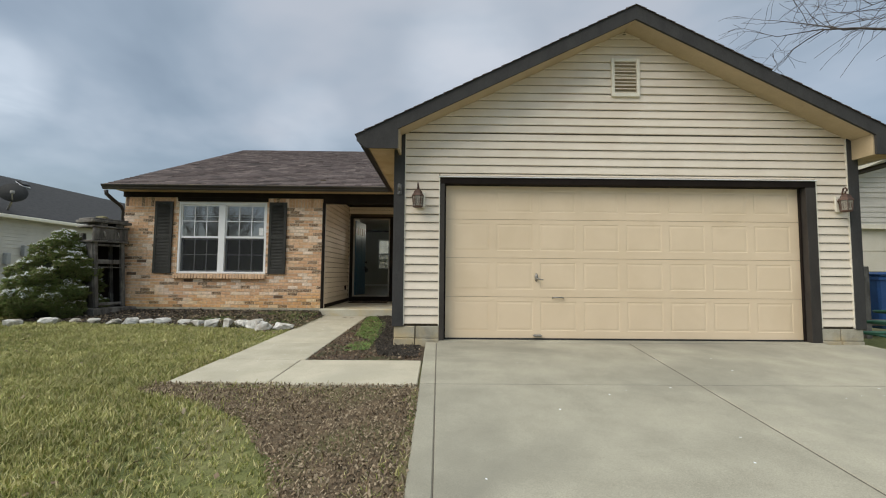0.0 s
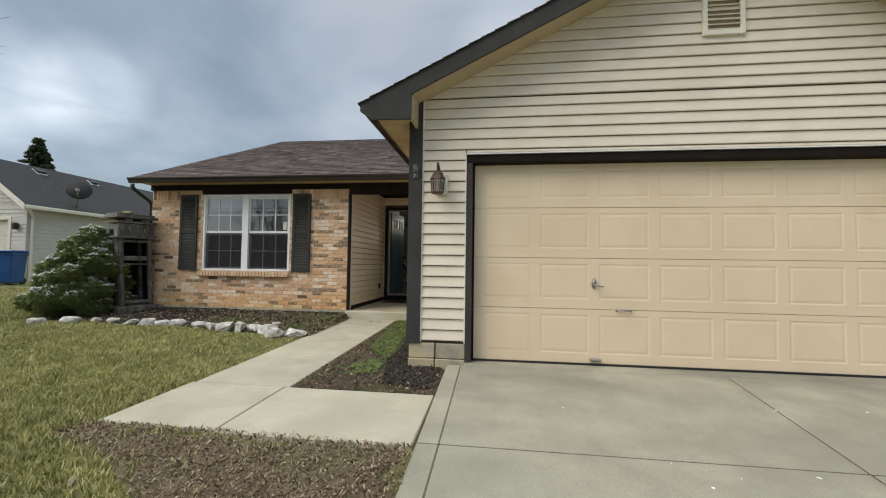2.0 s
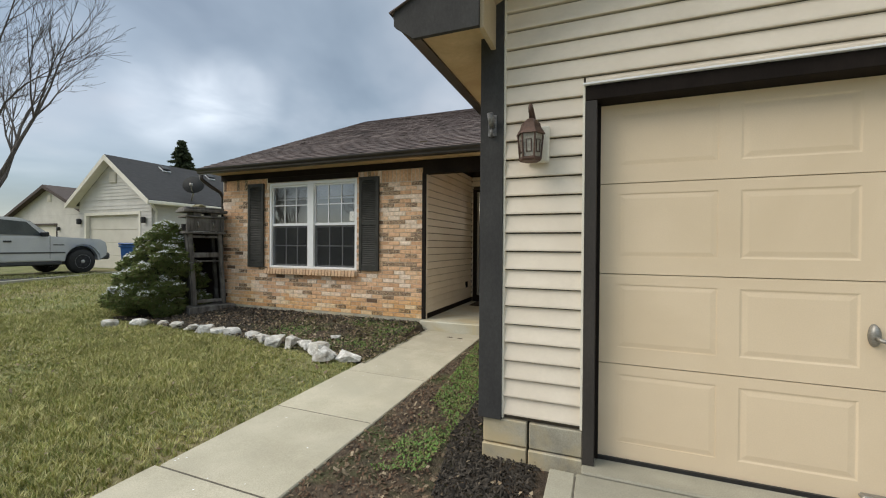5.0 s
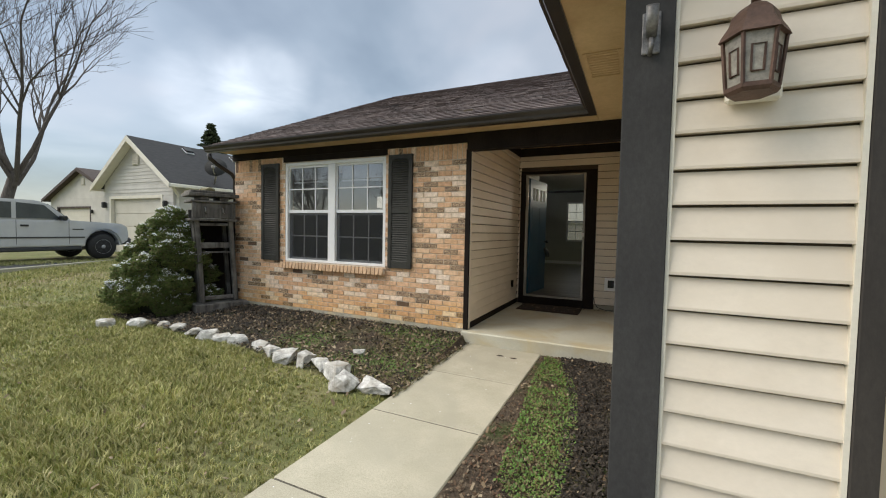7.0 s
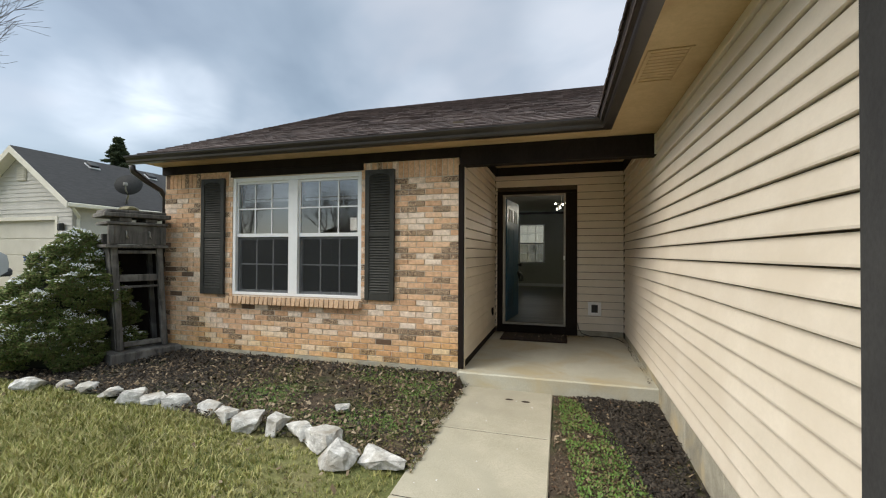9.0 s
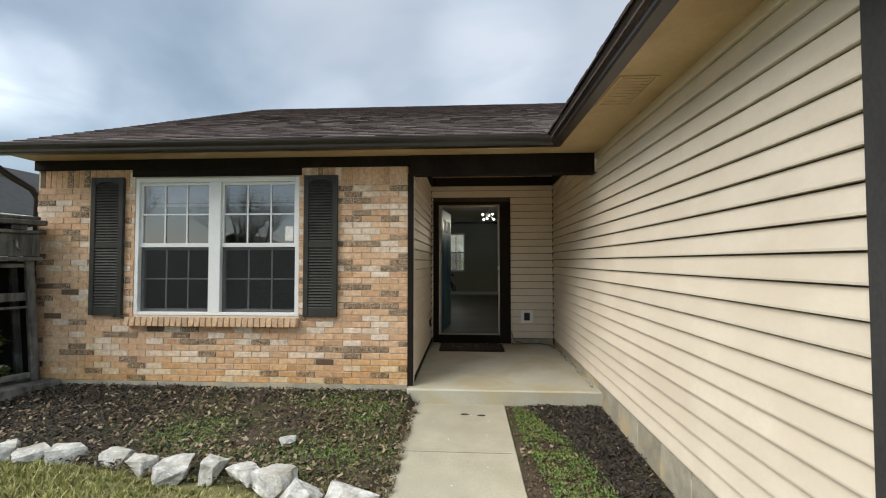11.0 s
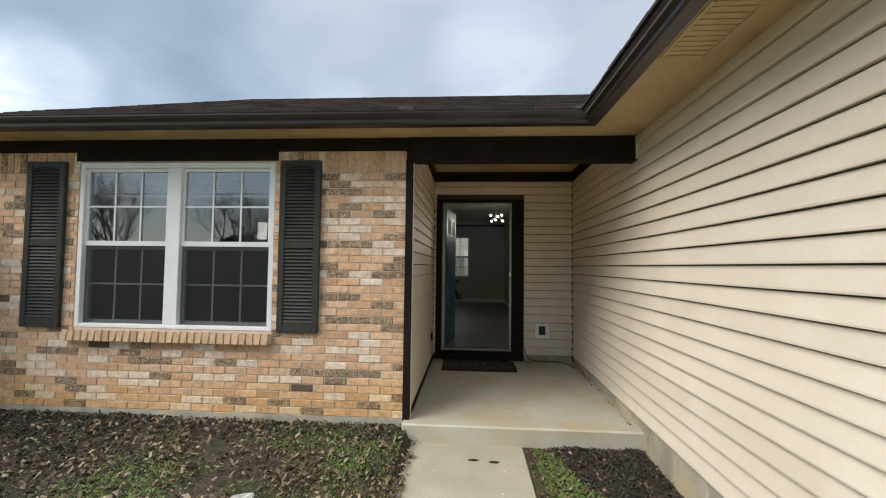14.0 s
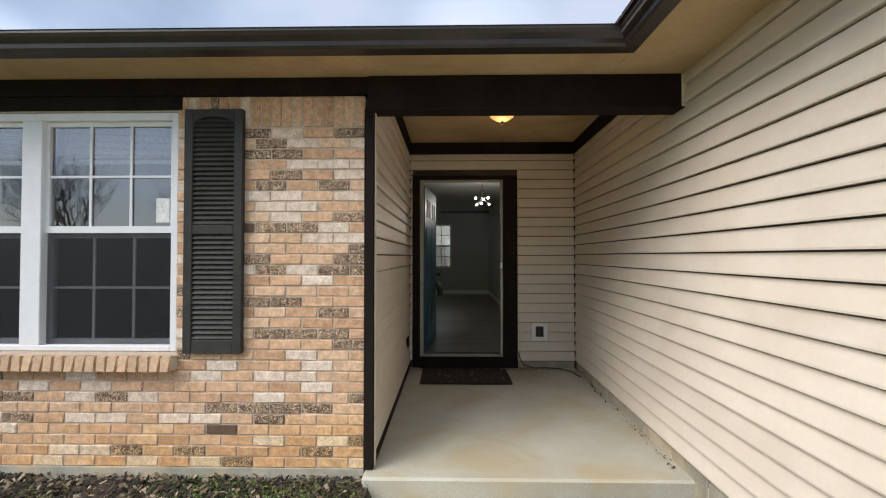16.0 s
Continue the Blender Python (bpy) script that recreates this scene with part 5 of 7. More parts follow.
for i in range(6):
    a = i * math.tau / 6 + 0.3
    zb = 2.42 + 0.10 * (i % 2)
    e = (-1.42 + 0.13 * math.cos(a), 14 + 0.13 * math.sin(a), zb)
    bm = bmesh.new(); tube(bm, [(-1.42, 14, 2.54), e], 0.006, 6); arm = part("arm", bm, STEEL, ch)
    bm = bmesh.new(); bmesh.ops.create_icosphere(bm, subdivisions=2, radius=0.024, matrix=Matrix.Translation(e)); part("bulb", bm, BULB, arm, "lit bulb", smooth=True)
lamp2 = new("hall_light", bpy.data.lights.new("hall_light", "POINT"))
lamp2.data.energy, lamp2.data.color, lamp2.data.shadow_soft_size = 12.5, (1.0, 0.9, 0.76), 0.15
lamp2.location = (-1.42, 14.0, 2.32)

# roof tabs over the decks
shingled("main_front", (LX, MAIN_EY - 0.03, EAVE_Z - 0.012), (-1.1, MAIN_EY - 0.03, EAVE_Z - 0.012), (-1.1, MAIN_RY, MAIN_RZ + 0.002), (LX + 0.40, MAIN_RY, MAIN_RZ + 0.002), roof, SHINGLE_REST, limit=290)
shingled("main_right", (-1.1, MAIN_EY + 0.4, EAVE_Z + 0.17), (RX, MAIN_EY + 0.4, EAVE_Z + 0.17), (RX, MAIN_RY, MAIN_RZ + 0.002), (-1.1, MAIN_RY, MAIN_RZ + 0.002), roof, SHINGLE_REST, seed=2)
shingled("main_back", (RX, MAIN_BY, EAVE_Z), (LX, MAIN_BY, EAVE_Z), (LX + 0.40, MAIN_RY, MAIN_RZ + 0.002), (RX, MAIN_RY, MAIN_RZ + 0.002), roof, SHINGLE_REST, seed=3)
shingled("garage_left", (-1.12, 8.9, EAVE_Z), (-1.12, RAKE_Y - 0.03, EAVE_Z), (RIDGE_X, RAKE_Y - 0.03, RIDGE_Z + 0.002), (RIDGE_X, 8.9, RIDGE_Z + 0.002), groof, SHINGLE_REST, seed=4)
shingled("garage_left_back", (BX_, 12.9, BZ_), (BX_, 8.9, BZ_), (RIDGE_X, 8.9, RIDGE_Z + 0.002), (RIDGE_X, 12.9, RIDGE_Z + 0.002), groof, SHINGLE_REST, seed=6)
shingled("garage_right", (2 * RIDGE_X + 1.12, RAKE_Y - 0.03, EAVE_Z), (2 * RIDGE_X + 1.12, 12.9, EAVE_Z), (RIDGE_X, 12.9, RIDGE_Z + 0.002), (RIDGE_X, RAKE_Y - 0.03, RIDGE_Z + 0.002), groof, SHINGLE_REST, seed=5)


# ---- wall lanterns, flag holder ----
def lantern(x):
    """A coach lantern on a cream block; x is its middle on the front wall."""
    y = 5.86
    la = thing("wall_lantern", (x, 5.98, 1.95), "rust-brown metal coach lantern with seeded glass, on a cream block", "wall lamp", group="garage lanterns")
    part("mount_block", boxed(x - 0.045, x + 0.095, 5.955, 5.985, 1.80, 2.02, bevel=0.008), CREAM_TRIM, la, "cream mounting block")
    bm = bmesh.new(); lathe(bm, [(0.045, 0.0), (0.045, -0.012), (0.03, -0.022)], 14, (x + 0.02, 5.955, 1.95), axis=1); part("back_plate", bm, RUST, la, smooth=True)
    bm = bmesh.new()
    tube(bm, [(x + 0.02, 5.94, 1.95), (x + 0.01, 5.91, 2.06), (x, 5.885, 2.115), (x, 5.855, 2.12), (x, 5.835, 2.095), (x, 5.842, 2.075), (x, 5.86, 2.07), (x, 5.862, 2.04)], 0.011, 8)
    part("scroll_arm", bm, RUST, la, smooth=True)
    bm = bmesh.new()
    lathe(bm, [(0.085, 1.945), (0.078, 1.96), (0.062, 1.985), (0.055, 2.01), (0.035, 2.03), (0.01, 2.045)], 6, (x, y, 0)); part("cap", bm, RUST, la)
    bm = bmesh.new(); lathe(bm, [(0.058, 1.79), (0.066, 1.80), (0.066, 1.812)], 6, (x, y, 0)); part("base", bm, RUST, la)
    for k in range(6):
        a = k * math.tau / 6
        b_ = (k + 1) * math.tau / 6
        p = lambda r, q, z: (x + r * math.cos(q), y + r * math.sin(q), z)
        bm = bmesh.new(); tube(bm, [p(0.062, a, 1.81), p(0.074, a, 1.946)], 0.0055, 5); part("post", bm, RUST, la)
        bm = bmesh.new()
        vs = [bm.verts.new(p(r, q, z)) for r, q, z in ((0.058, a, 1.812), (0.058, b_, 1.812), (0.070, b_, 1.944), (0.070, a, 1.944))]
        f = bm.faces.new(vs)
        r = bmesh.ops.extrude_face_region(bm, geom=[f])
        n = Vector((math.cos((a + b_) / 2), math.sin((a + b_) / 2), 0)) * 0.003
        bmesh.ops.translate(bm, verts=[v for v in r["geom"] if isinstance(v, bmesh.types.BMVert)], vec=-n)
        pane = part("pane", bm, LAMP_GLASS, la, "seeded amber-grey glass")
        bm = bmesh.new()
        m_ = (a + b_) / 2
        tube(bm, [p(0.057, m_ - 0.25, 1.84), p(0.061, m_ - 0.25, 1.91), p(0.061, m_ + 0.25, 1.91), p(0.057, m_ + 0.25, 1.84), p(0.057, m_ - 0.25, 1.84)], 0.0035, 4, cap=False)
        part("muntin", bm, RUST, pane)
    return la


lan = lantern(-0.30)
copy_thing(lan, pose(5.54, 5.98, 1.95))
IRON = material("dull_cast_metal", (0.10, 0.10, 0.10), (0.26, 0.255, 0.25), 30, 0.5, 0.2, 90, 0.5)
fh = thing("flag_holder", (-0.555, 5.965, 2.05), "dull grey cast metal flag holder screwed to the corner board", "bracket")
part("plate", boxed(-0.585, -0.53, 5.957, 5.9645, 1.985, 2.12, bevel=0.003), IRON, fh)
bm = bmesh.new(); tube(bm, [(-0.557, 5.955, 2.04), (-0.557, 5.93, 2.07), (-0.557, 5.90, 2.115)], [0.016, 0.019, 0.02], 10); part("socket", bm, IRON, fh, smooth=True)
bm = bmesh.new(); tube(bm, [(-0.557, 5.95, 2.035), (-0.557, 5.93, 2.0), (-0.56, 5.955, 1.98)], 0.008, 6); part("brace", bm, IRON, fh, smooth=True)


# ---- edging stones ----
def stone(x, y, w, d, h, seed, label, name="edging_stone"):
    rnd = random.Random(seed)
    bm = bmesh.new()
    for _ in range(16):
        v = Vector((rnd.gauss(0, 1), rnd.gauss(0, 1), rnd.gauss(0, 1))).normalized()
        v = Vector([math.copysign(abs(c) ** 0.55, c) for c in v])
        bm.verts.new((v.x * w / 2, v.y * d / 2, v.z * h / 2))
    r = bmesh.ops.convex_hull(bm, input=bm.verts)
    bmesh.ops.delete(bm, geom=[v for v in bm.verts if not v.link_faces], context="VERTS")
    for _ in range(2):
        bmesh.ops.triangulate(bm, faces=bm.faces)
        bmesh.ops.subdivide_edges(bm, edges=bm.edges, cuts=1, smooth=0.0)
    for v in bm.verts:
        q = v.co * 11 + Vector((seed * 3.1, 0, 0))
        v.co *= 1 + 0.15 * noise.noise(q * 0.7) + 0.09 * noise.noise(q * 2.7)
    bmesh.ops.rotate(bm, verts=bm.verts, cent=(0, 0, 0), matrix=Matrix.Rotation(rnd.uniform(-0.5, 0.5), 3, "Z"))
    ob = solid(name, bm, LIME, label, "rock", group="bed edging stones" if name == "edging_stone" else "")
    ob.location = (x, y, ground_z(x, y) + h * 0.30 + 0.02)


STONES = [(-2.68, 7.45, 0.42, 0.22, 0.15), (-3.02, 7.38, 0.30, 0.28, 0.17), (-3.26, 7.58, 0.38, 0.26, 0.17), (-3.50, 7.63, 0.28, 0.20, 0.15), (-3.76, 7.67, 0.20, 0.22, 0.17), (-4.03, 7.66, 0.26, 0.24, 0.19),
          (-4.34, 7.74, 0.24, 0.18, 0.13), (-4.62, 7.83, 0.26, 0.2, 0.12), (-5.02, 7.86, 0.30, 0.22, 0.15), (-5.30, 7.83, 0.24, 0.2, 0.12), (-5.58, 7.83, 0.28, 0.22, 0.15), (-5.9, 7.86, 0.22, 0.2, 0.12), (-6.28, 7.9, 0.2, 0.18, 0.12),
          (-6.62, 7.92, 0.2, 0.16, 0.1), (-6.98, 7.78, 0.34, 0.24, 0.16), (-7.4, 7.56, 0.28, 0.2, 0.14)]
for i, (x, y, w_, d_, h_) in enumerate(STONES):
    stone(x + 0.06, y, w_ * 0.95, d_ * 0.95, h_ * 0.98, i + 2, "rough pale limestone edging the planting bed")
stone(-3.38, 8.16, 0.15, 0.12, 0.09, 40, "small white stone lying alone in the bed", "loose_stone")


# ---- spruce bush with a dusting of snow ----
def sprigs(centres, normals, size, rnd):
    """Many short tapered sprigs of four facets at the given places."""
    n = len(centres)
    d = normals + rnd.normal(0, 0.45, (n, 3))
    d /= np.linalg.norm(d, axis=1, keepdims=True)
    s = np.cross(d, rnd.normal(0, 1, (n, 3)))
    s /= np.linalg.norm(s, axis=1, keepdims=True)
    u = np.cross(d, s)
    L = size * rnd.uniform(0.6, 1.3, (n, 1))
    wd = L * 0.26
    base, tip, mid = centres - d * L * 0.25, centres + d * L, centres + d * L * 0.35
    V = np.stack([base, mid + s * wd, mid - s * wd * 0.5 + u * wd * 0.87, mid - s * wd * 0.5 - u * wd * 0.87, tip], 1).reshape(-1, 3)
    k = (np.arange(n) * 5)[:, None, None]
    F = (np.array([[0, 2, 1], [0, 3, 2], [0, 1, 3], [4, 1, 2], [4, 2, 3], [4, 3, 1]])[None] + k).reshape(-1, 3)
    return V, F


def bush():
    rnd = np.random.RandomState(5)
    base = Vector((-7.70, 8.46, 0.0))
    b = thing("spruce_bush", base, "clipped dwarf spruce bush, dark green, dusted with snow", "bush")
    bm = bmesh.new(); tube(bm, [base, base + Vector((0.02, 0, 0.5)), base + Vector((0.25, 0.05, 1.5))], [0.07, 0.06, 0.02], 8)
    part("trunk", bm, BARK, b, smooth=True)
    # flat lobes like shelves from a broad foot up to a leaning top
    lobes = []
    for k in range(84):
        u = ((k + 0.5) / 84) ** 1.15
        z = 0.10 + 1.46 * u
        reach = 0.82 * (1 - u ** 1.7) ** 0.85 + 0.07
        a = k * 2.39996 + rnd.uniform(-0.5, 0.5)
        r = rnd.uniform(0.14, 0.23) * (1.1 - 0.25 * u)
        out = max(reach * rnd.uniform(0.74, 1.06) - r * 0.75, 0.0)
        lobes.append((0.32 * u + out * math.cos(a), 0.05 + out * math.sin(a) * 0.75, z + rnd.uniform(-0.08, 0.08), r))
    # near-black core stands in for the shade between the sprigs
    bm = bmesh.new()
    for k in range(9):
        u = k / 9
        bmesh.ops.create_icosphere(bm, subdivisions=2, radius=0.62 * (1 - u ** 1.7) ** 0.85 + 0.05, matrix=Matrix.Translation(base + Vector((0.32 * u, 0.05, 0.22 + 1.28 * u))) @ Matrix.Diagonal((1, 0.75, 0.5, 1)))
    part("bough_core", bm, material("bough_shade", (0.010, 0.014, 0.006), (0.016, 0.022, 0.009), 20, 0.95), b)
    C, N, SC, SN = [], [], [], []
    for x, y, z, r in lobes:
        n = int(3000 * (r / 0.2) ** 2)
        d = rnd.normal(0, 1, (n, 3))
        d /= np.linalg.norm(d, axis=1, keepdims=True)
        # ragged tips: each side of a lobe reaches out by its own amount
        rag = 1 + 0.16 * np.sin(d[:, :1] * 7 + x * 40) * np.cos(d[:, 1:2] * 6 + z * 30) + 0.10 * np.sin(d[:, 2:] * 11 + y * 50)
        p = np.array([x, y, z]) + d * r * rag * rnd.uniform(0.84, 1.04, (n, 1)) * np.array([1.08, 1.08, 0.78])
        keep = p[:, 2] > -0.02
        p, d = p[keep], d[keep]
        outw = p * np.array([1, 1, 0]) - np.array([0.3 * z, 0.05, 0])
        dn = d + 0.9 * outw + np.array([0, 0, 0.35])
        C.append(p); N.append(dn)
        snowy = rnd.uniform(0, 1) ** 1.3
        flake = (d[:, 2] > 0.42) & (d[:, 1] < 0.55) & (rnd.uniform(0, 1, len(d)) < 0.2 + 0.65 * snowy) & (np.sin(d[:, 0] * 9 + x * 30) + np.sin(d[:, 1] * 8 + z * 20) > 0.1)
        SC.append(p[flake] + np.array([0, 0, 0.020])); SN.append(dn[flake] * np.array([1, 1, 0.2]))
    V, F = sprigs(np.concatenate(C), np.concatenate(N), 0.031, rnd)
    stuff("crown", V, F, NEEDLES, "", "", b)
    V, F = sprigs(np.concatenate(SC), np.concatenate(SN), 0.034, rnd)
    stuff("snow", V, F, SNOW, "thin snow on the twig tips", "", b)


bush()

# ---- weathered wooden rack beside the house corner ----
rack = thing("wooden_rack", (0, 0, 0), "old grey weathered wooden hutch with dark openings and hooks", "outdoor cabinet")
W_ = 0.56
for x0, x1, y0 in ((0, 0.07, 0), (W_ - 0.07, W_, 0), (0, 0.07, 0.38), (W_ - 0.07, W_, 0.38)):
    part("post", boxed(x0, x1, y0, y0 + 0.07, 0.10, 1.60, bevel=0.006), WOOD_GREY, rack)
for z0, z1 in ((0.98, 1.07), (0.14, 0.2)):
    part("cross_rail", boxed(0.071, W_ - 0.071, 0.008, 0.06, z0, z1, bevel=0.006), WOOD_GREY, rack)
part("cross_rail", boxed(0.071, W_ - 0.071, 0.01, 0.055, 0.90, 0.925), WOOD_GREY, rack)
part("hook_board", boxed(-0.03, W_ + 0.03, -0.035, -0.001, 1.46, 1.70, bevel=0.006), WOOD_GREY, rack)
part("ledge", boxed(-0.06, W_ + 0.06, -0.06, 0.44, 1.415, 1.455, bevel=0.006), WOOD_GREY, rack)
part("ledge", boxed(-0.05, W_ + 0.05, -0.07, 0.46, 1.71, 1.745, bevel=0.006), WOOD_GREY, rack)
for x0 in (0.08, 0.36):
    part("block", boxed(x0, x0 + 0.13, -0.05, 0.38, 1.75, 1.80, bevel=0.006), WOOD_GREY, rack)
part("top_board", boxed(-0.08, W_ + 0.08, -0.09, 0.48, 1.805, 1.86, bevel=0.008), WOOD_GREY, rack)
part("top_board", boxed(-0.05, W_ + 0.04, -0.04, 0.44, 1.864, 1.90, bevel=0.008), WOOD_GREY, rack)
# back, lining, shelf and top are near-black to paint the hutch's inner shade
part("back_board", boxed(0.005, W_ - 0.005, 0.455, 0.475, 0.10, 1.40), DARK_TRIM, rack, "near-black back for the shade inside")
part("side_board", boxed(-0.012, -0.001, 0.03, 0.47, 0.10, 1.41), WOOD_GREY, rack)
part("side_board", boxed(W_ + 0.001, W_ + 0.012, 0.03, 0.47, 0.10, 1.41), WOOD_GREY, rack)
for x0 in (0.0005, W_ - 0.0085):
    part("lining", boxed(x0, x0 + 0.008, 0.071, 0.379, 0.10, 1.41), DARK_TRIM, rack, "added near-black lining for the shade inside")
part("shelf", boxed(0.0715, W_ - 0.0715, 0.062, 0.45, 0.985, 1.01), DARK_TRIM, rack)
part("hutch_top", boxed(0.002, W_ - 0.002, 0.072, 0.45, 1.385, 1.412), DARK_TRIM, rack)
for x0, x1, z0, z1 in ((-0.03, 0.03, 1.46, 1.70), (W_ - 0.03, W_ + 0.03, 1.46, 1.70)):
    part("side_batten", boxed(x0, x1, -0.062, -0.036, z0, z1, bevel=0.005), WOOD_GREY, rack)
part("cross_rail", boxed(0.071, W_ - 0.071, 0.006, 0.062, 1.34, 1.384, bevel=0.006), WOOD_GREY, rack)
part("base_sill", boxed(-0.1, W_ + 0.12, -0.16, 0.5, -0.06, 0.095, bevel=0.012), WOOD_GREY, rack, "heavy weathered timber base")
for x0 in (0.15, 0.40):
    bm = bmesh.new(); tube(bm, [(x0, -0.035, 1.63), (x0, -0.07, 1.61), (x0, -0.075, 1.56), (x0 + 0.02, -0.06, 1.54)], 0.012, 6)
    part("hook", bm, STEEL, rack, "pale metal hook", smooth=True)
for ob in rack.children:
    for v in ob.data.vertices:
        v.co.x -= 0.065 * (min(max(v.co.z, 0.095), 1.45) - 0.095)      # sheared to match the lean of the posts in the camera's view
rack.matrix_basis = pose(-6.86 + 0.024, 8.56 + 0.06, 0.06, 0, 0, 68)
bm = bmesh.new(); bmesh.ops.create_icosphere(bm, subdivisions=2, radius=0.1, matrix=Matrix.Translation((-6.98, 8.85, 1.985)) @ Matrix.Diagonal((1.2, 1, 0.5, 1)))
for v in bm.verts:
    v.co += v.normal * 0.02 * noise.noise(v.co * 12)
solid("moss_clump", bm, CLOVER, "clump of moss on top of the wooden hutch", "moss")


# ---- bare trees ----
def bare_tree(base, height, seed, limbs=5, lean=(0, 0), radius=0.3, fork=0.2, label="bare winter tree with spreading grey branches", depth=5, spread=0.5, droop=0.0):
    rnd = random.Random(seed)
    base = Vector(base)
    t = thing("bare_tree", base, label, "tree")
    trunk, crown = bmesh.new(), bmesh.new()
    top = base + Vector((lean[0], lean[1], height * fork))
    pts = [base + Vector((0, 0, -0.2)), base.lerp(top, 0.5) + Vector((rnd.uniform(-0.1, 0.1), rnd.uniform(-0.1, 0.1), 0)), top]
    tube(trunk, pts, [radius * 1.25, radius, radius * 0.85], 10)

    def grow(p, d, length, r, level):
        segs = 4 if level < 2 else 3
        q = [p]
        for _ in range(segs):
            d = (d + Vector((rnd.gauss(0, 0.13), rnd.gauss(0, 0.13), rnd.gauss(0.05 - (droop if level > 2 else 0), 0.07 + droop * 0.6)))).normalized()
            q.append(q[-1] + d * length / segs)
        tube(crown, q, [max(r * (1 - 0.6 * k / segs), 0.006) for k in range(segs + 1)], 6 if level < 2 else 3, cap=False)
        if level >= depth:
            return
        kids = 4 if level < 2 else 3
        for k in range(kids):
            at_ = rnd.uniform(0.35, 1.0)
            i = min(int(at_ * segs), segs - 1)
            s = q[i].lerp(q[i + 1], at_ * segs - i)
            side = Vector((rnd.gauss(0, 1), rnd.gauss(0, 1), rnd.gauss(0.25, 0.6))).normalized()
            grow(s, (d * (1 - spread * 0.5) + side * spread).normalized(), length * rnd.uniform(0.5, 0.72), r * 0.45, level + 1)
        grow(q[-1], d, length * 0.6, r * 0.4, level + 1)

    for k in range(limbs):
        a = k * math.tau / limbs + rnd.uniform(-0.4, 0.4)
        grow(top - Vector((0, 0, rnd.uniform(0, 0.25) * height * fork)), Vector((0.55 * math.cos(a), 0.55 * math.sin(a), 1)).normalized(), height * (1 - fork) * 0.5, radius * 0.5, 1)
    part("trunk", trunk, BARK, t, smooth=True)
    part("crown", crown, BARK, t, smooth=True)
    return t


bare_tree((-24.4, 11.5, 0.25), 13.5, 3, 6, (1.1, 0.45), 0.2, 0.24, depth=5, spread=0.45)
bare_tree((13.4, 8.2, -0.05), 16, 8, 7, (-1.0, 0.6), 0.26, 0.36, depth=5, spread=0.75, droop=0.16)
bare_tree((-30, -17, -0.8), 9.5, 14, 6, (0.2, 0), 0.28, 0.2, label="bare winter tree across the street", depth=5, spread=0.6)
bare_tree((-21, -21, -0.8), 9, 15, 6, (-0.2, 0), 0.28, 0.2, label="bare winter tree across the street", depth=5, spread=0.6)
bare_tree((-12, -24, -0.8), 13, 11, 5, (0.2, 0), 0.3, 0.2, label="bare winter tree across the street", depth=4)
bare_tree((-4, -27, -0.8), 15, 12, 6, (-0.2, 0), 0.33, 0.2, label="bare winter tree across the street", depth=4)
bare_tree((5, -25, -0.8), 12, 13, 5, (0.2, 0), 0.28, 0.2, label="bare winter tree across the street", depth=4)


def spruce(base, height, seed):
    rnd = np.random.RandomState(seed)
    t = thing("spruce_tree", base, "tall dark spruce rising behind the neighbouring roof", "tree")
    bm = bmesh.new(); tube(bm, [Vector(base), Vector(base) + Vector((0, 0, height))], [0.25, 0.02], 8)
    part("trunk", bm, BARK, t)
    C, N = [], []
    for k in range(330):
        u = rnd.uniform(0.1, 1) ** 0.8
        a = rnd.uniform(0, math.tau)
        L = (1 - u) * height * 0.40 * rnd.uniform(0.7, 1.15) + 0.15
        m = int(20 + L * 45)
        s = rnd.uniform(0.1, 1, (m, 1))
        dirn = np.array([math.cos(a), math.sin(a), -0.12])
        p = np.array([0, 0, u * height]) + dirn * L * s + rnd.normal(0, 0.07, (m, 3)) * (1.2 - s)
        C.append(p); N.append(np.tile(dirn, (m, 1)))
    V, F = sprigs(np.concatenate(C), np.concatenate(N), 0.2, rnd)
    stuff("crown", V, F, SPRUCE_DARK, "", "", t)


spruce((-33.8, 27.64, 0.3), 9.8, 4)


# ---- neighbouring houses ----
def lapped(x0, x1, z0, z1, y, lap, slope=None, holes=()):
    bm = bmesh.new()
    n = int((z1 - z0) / lap)
    for i in range(n):
        a, b = z0 + i * lap, z0 + (i + 1) * lap
        spans = [(x0, x1)]
        for hx0, hx1, hz in holes:
            if a < hz:
                spans = [s for u, v in spans for s in ((u, min(v, hx0)), (max(u, hx1), v)) if s[1] - s[0] > 0.01]
        for u, v in spans:
            tu, tv = u, v
            if slope:
                (u, v), (tu, tv) = slope(a), slope(b)
                u, v, tu, tv = max(u, x0), min(v, x1), max(tu, x0), min(tv, x1)
                if tv - tu < 0.05:
                    continue
            q = [bm.verts.new(p) for p in ((u, y, a), (u, y - 0.016, a), (v, y - 0.016, a), (v, y, a), (tu, y, b), (tv, y, b))]
            bm.faces.new((q[0], q[1], q[2], q[3])); bm.faces.new((q[1], q[4], q[5], q[2]))
    bmesh.ops.recalc_face_normals(bm, faces=bm.faces)
    return bm


